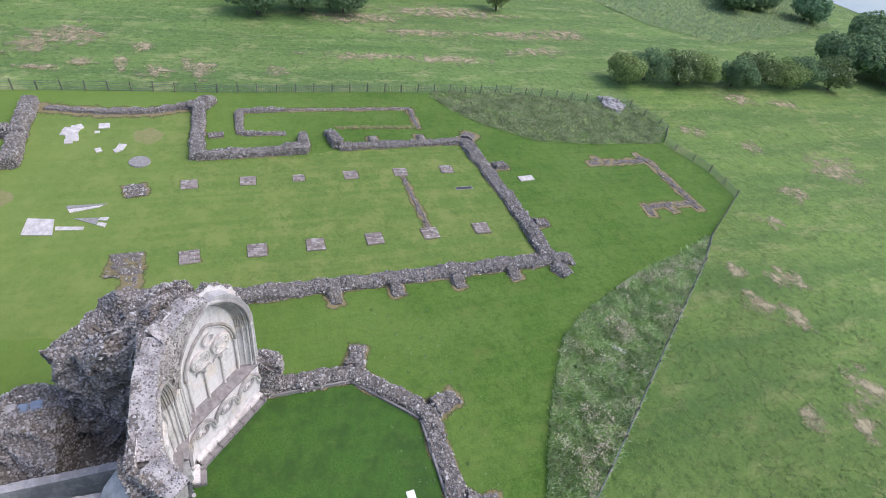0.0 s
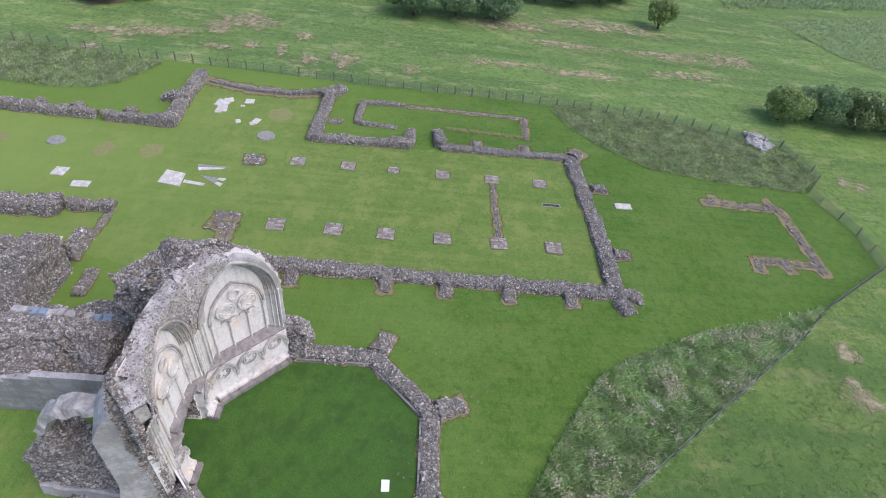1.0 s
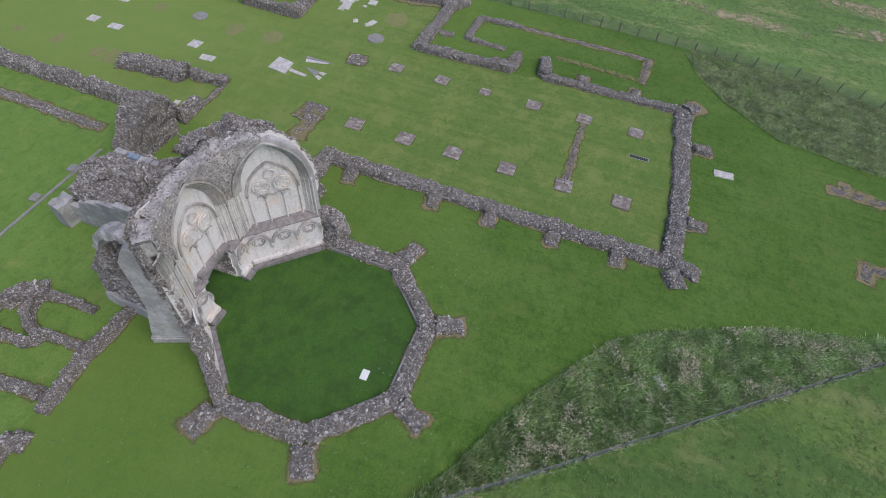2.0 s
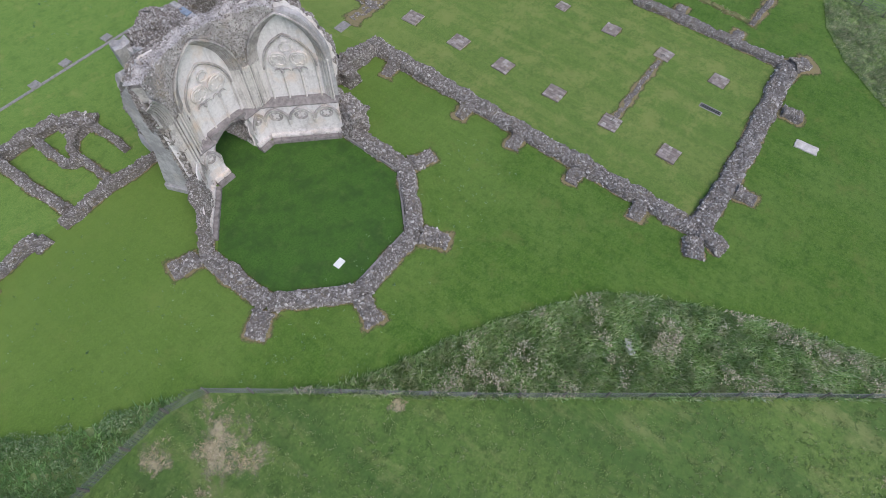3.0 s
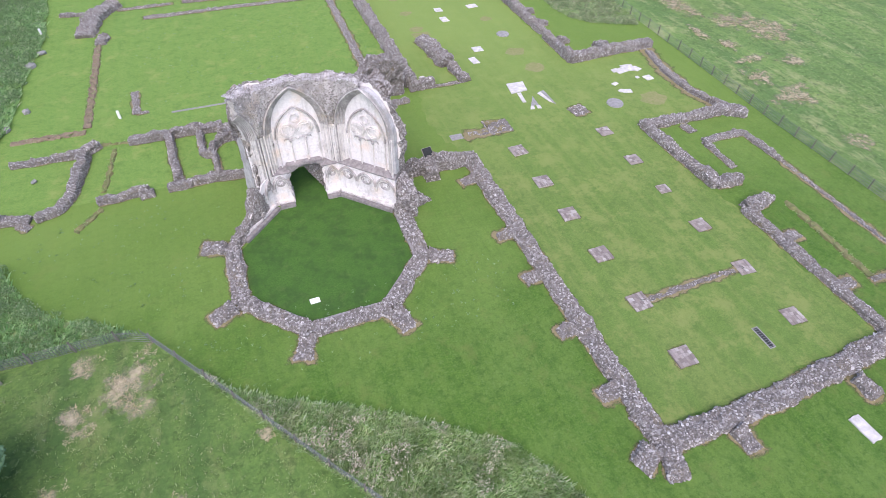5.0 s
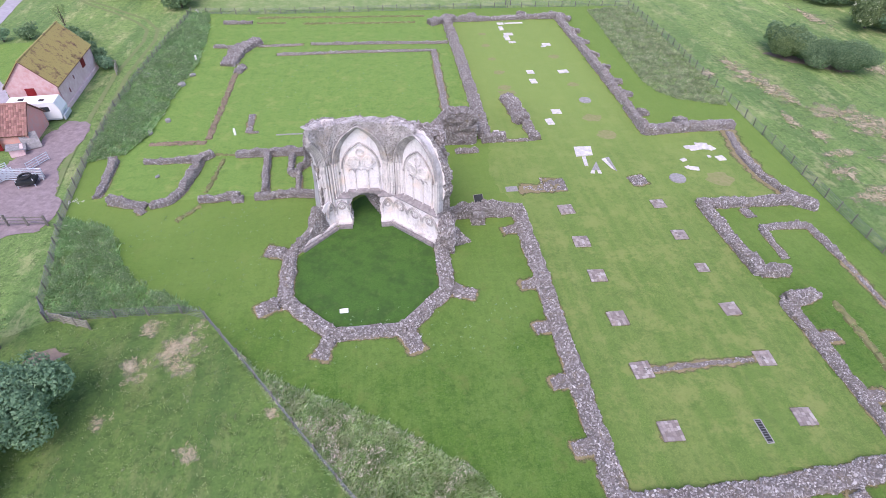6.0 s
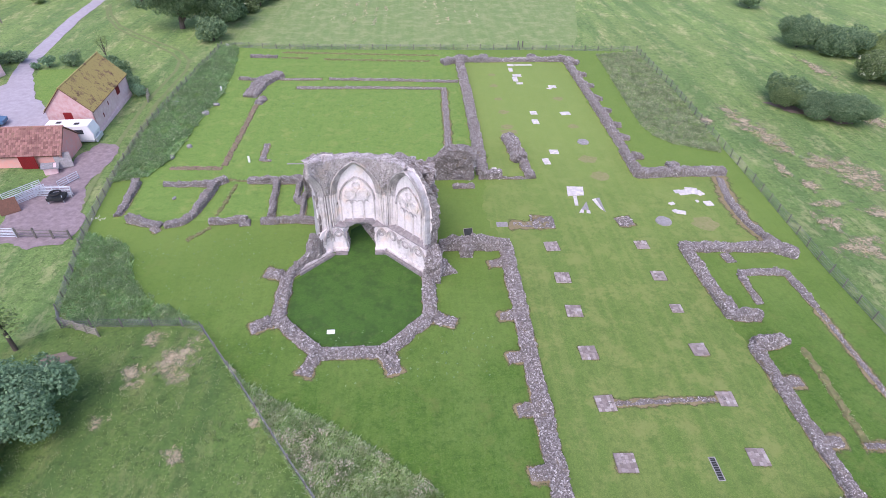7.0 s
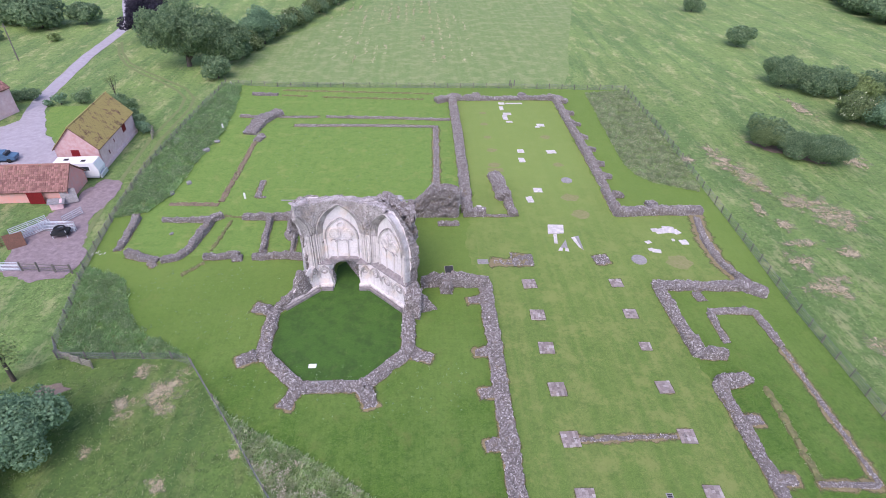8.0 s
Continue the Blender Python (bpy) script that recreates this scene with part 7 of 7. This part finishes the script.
def barn(x, y, turn, width, length, eaves, ridge, label, wall, tiles, openings, hip=0.0):
    """A gabled barn; its corner at x, y, its length along local y, its width along local -x."""
    ob = root("barn", label, "barn", "farm buildings", m=pose(x, y, 0, 0, 0, turn))
    w, n = width, length
    gable = [(-w, 0), (0, 0), (0, eaves), (-w / 2, ridge), (-w, eaves)]
    piece("gable_wall", *plate(gable, 0.0, 0.35), wall, ob, "flaking limewashed gable")
    piece("gable_wall", *plate(gable, n - 0.35, n), wall, ob)
    # A tall barn's long wall is painted lighter to make up for its shaded side.
    part("long_wall", box(-0.35, 0, 0.35, n - 0.35, 0, eaves), GREYWALL if eaves > 2.5 else wall, ob)
    part("long_wall", box(-w, -w + 0.35, 0.35, n - 0.35, 0, eaves), wall, ob)
    part("foundation", box(-0.05, 0.12, 0.2, n, -0.1, 0.5, 0.02), GREYWALL, ob)
    rise = ridge - eaves
    for side in (0, 1):
        edge = Vector((0.25 if side == 0 else -w - 0.25, 0, eaves - rise * 0.25 / (w / 2)))
        top = Vector((-w / 2, -0.15, ridge))
        down = edge - Vector((-w / 2, 0, ridge))
        along = Vector((0, n + 0.3, 0))
        verts = [top, top + along, top + along + down, top + down]
        up = Vector((0, 0, 0.02))
        piece("roof_deck", [v + up for v in verts] + [v - Vector((0, 0, 0.08)) for v in verts], [(0, 1, 2, 3), (7, 6, 5, 4), (0, 4, 5, 1), (1, 5, 6, 2), (2, 6, 7, 3), (3, 7, 4, 0)], RUSTY, ob)
        pantiles(top + up, along, down, int(down.length / 0.32), int(n / 0.26), tiles, ob)
    piece("ridge_tiles", *tube([(-w / 2, -0.2, ridge + 0.06), (-w / 2, n + 0.2, ridge + 0.06)], 0.13, 8), tiles, ob)
    for name, face, a, z0, z1, b in openings:
        if face == "side":
            part(name, box(-0.02, 0.05, a, b, z0, z1, 0.01), REDDOOR, ob, "dark red painted boards")
        else:
            part(name, box(a, b, -0.05, 0.02, z0, z1, 0.01), REDDOOR, ob, "dark red painted boards")
    return ob


barn(-36.0, 38.0, 3, 5.8, 13.2, 3.5, 6.6, "pink limewashed barn with a mossy pantile roof", BRICKWALL, MOSSTILE,
     (("shutter", "gable", -3.7, 1.9, 3.2, -2.6), ("shutter", "side", 8.6, 1.9, 3.2, 9.8), ("slit", "side", 2.7, 1.2, 1.8, 2.9), ("slit", "side", 5.0, 2.0, 2.5, 5.2)))
barn(-36.9, 34.6, 94, 5.4, 20.0, 1.8, 4.1, "low pink barn with a red pantile roof", PINKWALL, REDTILE, ())
for x0, x1, z1 in ((-41.3, -39.5, 1.75), (-46.6, -45.6, 1.2)):
    door = root("barn_door", "dark red boarded barn door", "door", "barn doors", m=pose(-38.2, 29.12, 0, 0, 0, 4))
    x = x0 + 38.2
    while x < x1 + 38.2 - 0.05:
        part("board", box(x, x + 0.18, -0.5 - 0.06, -0.5 + 0.0, 0.05 if z1 > 1.5 else 0.7, z1, 0.008), REDDOOR, door)
        x += 0.19
barn(-62.6, 49.0, -14, 7.0, 10.5, 4.4, 7.2, "pale rendered farmhouse with pinkish patches", GREYWALL, REDTILE, (("shutter", "side", 1.6, 0.2, 1.6, 2.6),))

van = root("caravan", "white touring caravan parked between the barns", "caravan", m=pose(-38.5, 36.1, 0, 0, 0, 5))
profile = [(-3.0, 0.45), (3.0, 0.45), (3.15, 1.3), (2.75, 2.5), (-2.7, 2.5), (-3.15, 1.4)]
piece("body", *plate(profile, -1.15, 1.15), CARAVAN, van)
part("skirt", box(-2.9, 2.95, -1.12, 1.12, 0.2, 0.5, 0.03), GALV, van)
for x, y in ((1.2, -0.3), (-1.2, 0.2)):
    part("roof_vent", box(x - 0.3, x + 0.3, y - 0.25, y + 0.25, 2.5, 2.58, 0.02), DARKGLASS, van)
part("side_window", box(0.9, 2.0, -1.18, -1.12, 1.4, 2.0, 0.02), DARKGLASS, van)
part("step_skirt", box(3.12, 3.35, -1.1, 1.1, 0.15, 0.75, 0.03), GALV, van, "pale grey panel at the foot")
part("coupling_box", box(3.0, 3.1, -0.5, 0.5, 0.45, 1.1, 0.03), GALV, van)
for y in (-1.05, 1.05):
    bm = bmesh.new()
    bmesh.ops.create_cone(bm, segments=16, radius1=0.33, radius2=0.33, depth=0.2, cap_ends=True, matrix=pose(0.1, y, 0.33, 90))
    part("wheel", bm, RUBBER, van)

car = root("car", "blue hatchback parked in the yard", "car", m=pose(-51.9, 40.6, 0.035, 0, 0, 8))
side = [(-2.0, 0.35), (2.0, 0.35), (2.05, 0.8), (1.2, 0.95), (0.6, 1.42), (-1.3, 1.45), (-1.95, 0.95)]
piece("body", *plate(side, -0.82, 0.82), CARBLUE, car)
part("windscreen", box(0.62, 1.18, -0.7, 0.7, 0.97, 1.4, 0.08), DARKGLASS, car)
part("rear_window", box(-1.75, -1.25, -0.7, 0.7, 1.0, 1.4, 0.08), DARKGLASS, car)
for x, y in ((-1.25, -0.8), (-1.25, 0.8), (1.25, -0.8), (1.25, 0.8)):
    bm = bmesh.new()
    bmesh.ops.create_cone(bm, segments=16, radius1=0.31, radius2=0.31, depth=0.2, cap_ends=True, matrix=pose(x, y, 0.31, 90))
    part("wheel", bm, RUBBER, car)


def hurdle(x, y, turn, length, tall, bars, material=GALV, lean=0.0, label="galvanised steel field gate", name="field_gate"):
    ob = root(name, label, "gate", "yard gates", m=pose(x, y, 0.03, lean, 0, turn))
    for k in range(bars):
        z = 0.15 + (tall - 0.2) * k / (bars - 1)
        piece("bar", *tube([(0, 0, z), (length, 0, z)], 0.045, 6), material, ob)
    for f in (0.0, 0.5, 1.0):
        piece("upright", *tube([(length * f, 0, -0.12), (length * f, 0, tall)], 0.045, 6), material, ob)
    return ob


hurdle(-39.0, 20.4, 50, 4.0, 1.5, 7)
hurdle(-38.4, 19.9, 50, 4.0, 1.4, 7, lean=14)
hurdle(-36.9, 22.7, -3, 4.3, 1.2, 6)
hurdle(-36.7, 22.2, -3, 4.2, 1.2, 6, lean=-14)
hurdle(-34.8, 23.9, 62, 2.6, 1.0, 4)
hurdle(-40.2, 18.2, 44, 2.2, 1.3, 5, RUSTY, 0, "rusty steel hurdle by the yard")
hurdle(-38.6, 14.4, 0.0, 3.9, 1.2, 6)
ob = root("steel_sheet", "leaning brown steel sheet against the hurdles", "sheet", m=pose(-38.3, 18.2, 0.05, -30, 0, 35))
part("sheet", box(0, 1.9, -0.03, 0.03, 0, 1.7, 0.01), RUSTY, ob)
feeder = root("cattle_feeder", "dark metal cattle feeder in the yard", "feeder", m=pose(-33.7, 21.3, 0.03, 0, 0, 8))
for x in (-0.8, 0.8):
    for y in (-0.6, 0.6):
        piece("leg", *tube([(x, y, 0), (x, y, 1.0)], 0.05, 6), GALV, feeder)
part("tray", box(-0.9, 0.9, -0.7, 0.7, 0.35, 0.75, 0.04), DARKIRON, feeder)
ring = [(0.55 * math.cos(a), 0.55 * math.sin(a), 1.05) for a in (2 * math.pi * k / 16 for k in range(17))]
piece("ring", *tube(ring, 0.11, 8), RUBBER, feeder)
shed = root("dog_kennel", "small grey lean-to kennel by the barn", "kennel", m=pose(-37.4, 27.6, 0.05, 0, 0, 25))
part("body", box(-0.7, 0.7, -0.6, 0.6, 0, 0.9, 0.02), GREYWALL, shed)
piece("roof", *plate([(-0.9, 1.0), (1.0, 0.75), (1.0, 0.82), (-0.9, 1.08)], -0.8, 0.8), SLAB_GREY, shed)
lean = root("roof_sheet", "grey sheet leaning on the barn's corner", "sheet", m=pose(-36.2, 28.6, 0.1, -35, 0, 30))
part("sheet", box(-0.9, 0.9, -0.04, 0.04, 0, 1.9, 0.01), SLAB_GREY, lean)
for k, (x, y, h, r, m) in enumerate(((-54.6, 62.6, 2.0, 1.4, LEAF_GREY), (-51.0, 63.4, 2.4, 1.8, LEAF), (-46.5, 62.5, 2.2, 1.5, LEAF_OLIVE), (-44.0, 62.0, 2.4, 1.5, LEAF), (-41.8, 60.5, 2.2, 1.6, LEAF), (-39.0, 55.5, 2.4, 1.7, LEAF), (-37.2, 53.5, 2.2, 1.6, LEAF), (-56.2, 61.6, 1.2, 0.9, LEAF_GREY), (-35.2, 51.0, 1.8, 1.4, LEAF_GREY))):
    plant("garden_shrub", x, y, h, r, m, "clipped green shrub in the farm garden", "shrub", 0.1, 6, 16, (0.09, 0.2), "garden shrubs", 1.0, 130 + k)
flat_patch("garden_lawn", [(-50.3, 49.6), (-48.2, 47.8), (-43.0, 44.0), (-41.8, 51.5), (-42.5, 58.5), (-46.5, 61.5), (-51.3, 61.8), (-55.6, 61.0), (-54.9, 57.4), (-53.2, 54.8)], 0.045, LAWN_BRIGHT, "bright mown garden lawn behind the barn", "lawn", 0.3)
for k in range(5):
    plant("garden_hedge", -67.5 + 1.8 * k, 63.5 + 0.3 * k, 2.0, 1.5, LEAF, "clipped dark green garden hedge", "hedge", 0.1, 6, 14, (0.1, 0.22), "garden hedge", 1.0, 150 + k)
plant("young_tree", -45.6, 64.5, 6.0, 1.5, LEAF_OLIVE, "thin young tree with sparse leaves", "tree", 1.5, 6, 5, (0.08, 0.16), "", 1.0, 160, 0.1)
pole = root("telegraph_pole", "grey timber telegraph pole beside the lane", "pole", m=pose(-75.5, 86.5, 0))
piece("shaft", *tube([(0, 0, -0.2), (0, 0, 7.5)], [0.14, 0.10], 8), WOOD, pole)
part("cross_arm", box(-0.6, 0.6, -0.05, 0.05, 6.8, 6.95, 0.01), WOOD, pole)
flat_patch("sheep_scrape", [(-24.2, -3.0), (-22.6, -3.4), (-21.2, -2.4), (-22.4, -1.5), (-24.0, -1.8)], 0.02, BROWN_GROUND, "bare trodden earth under the thorn", "ground", 0.4)
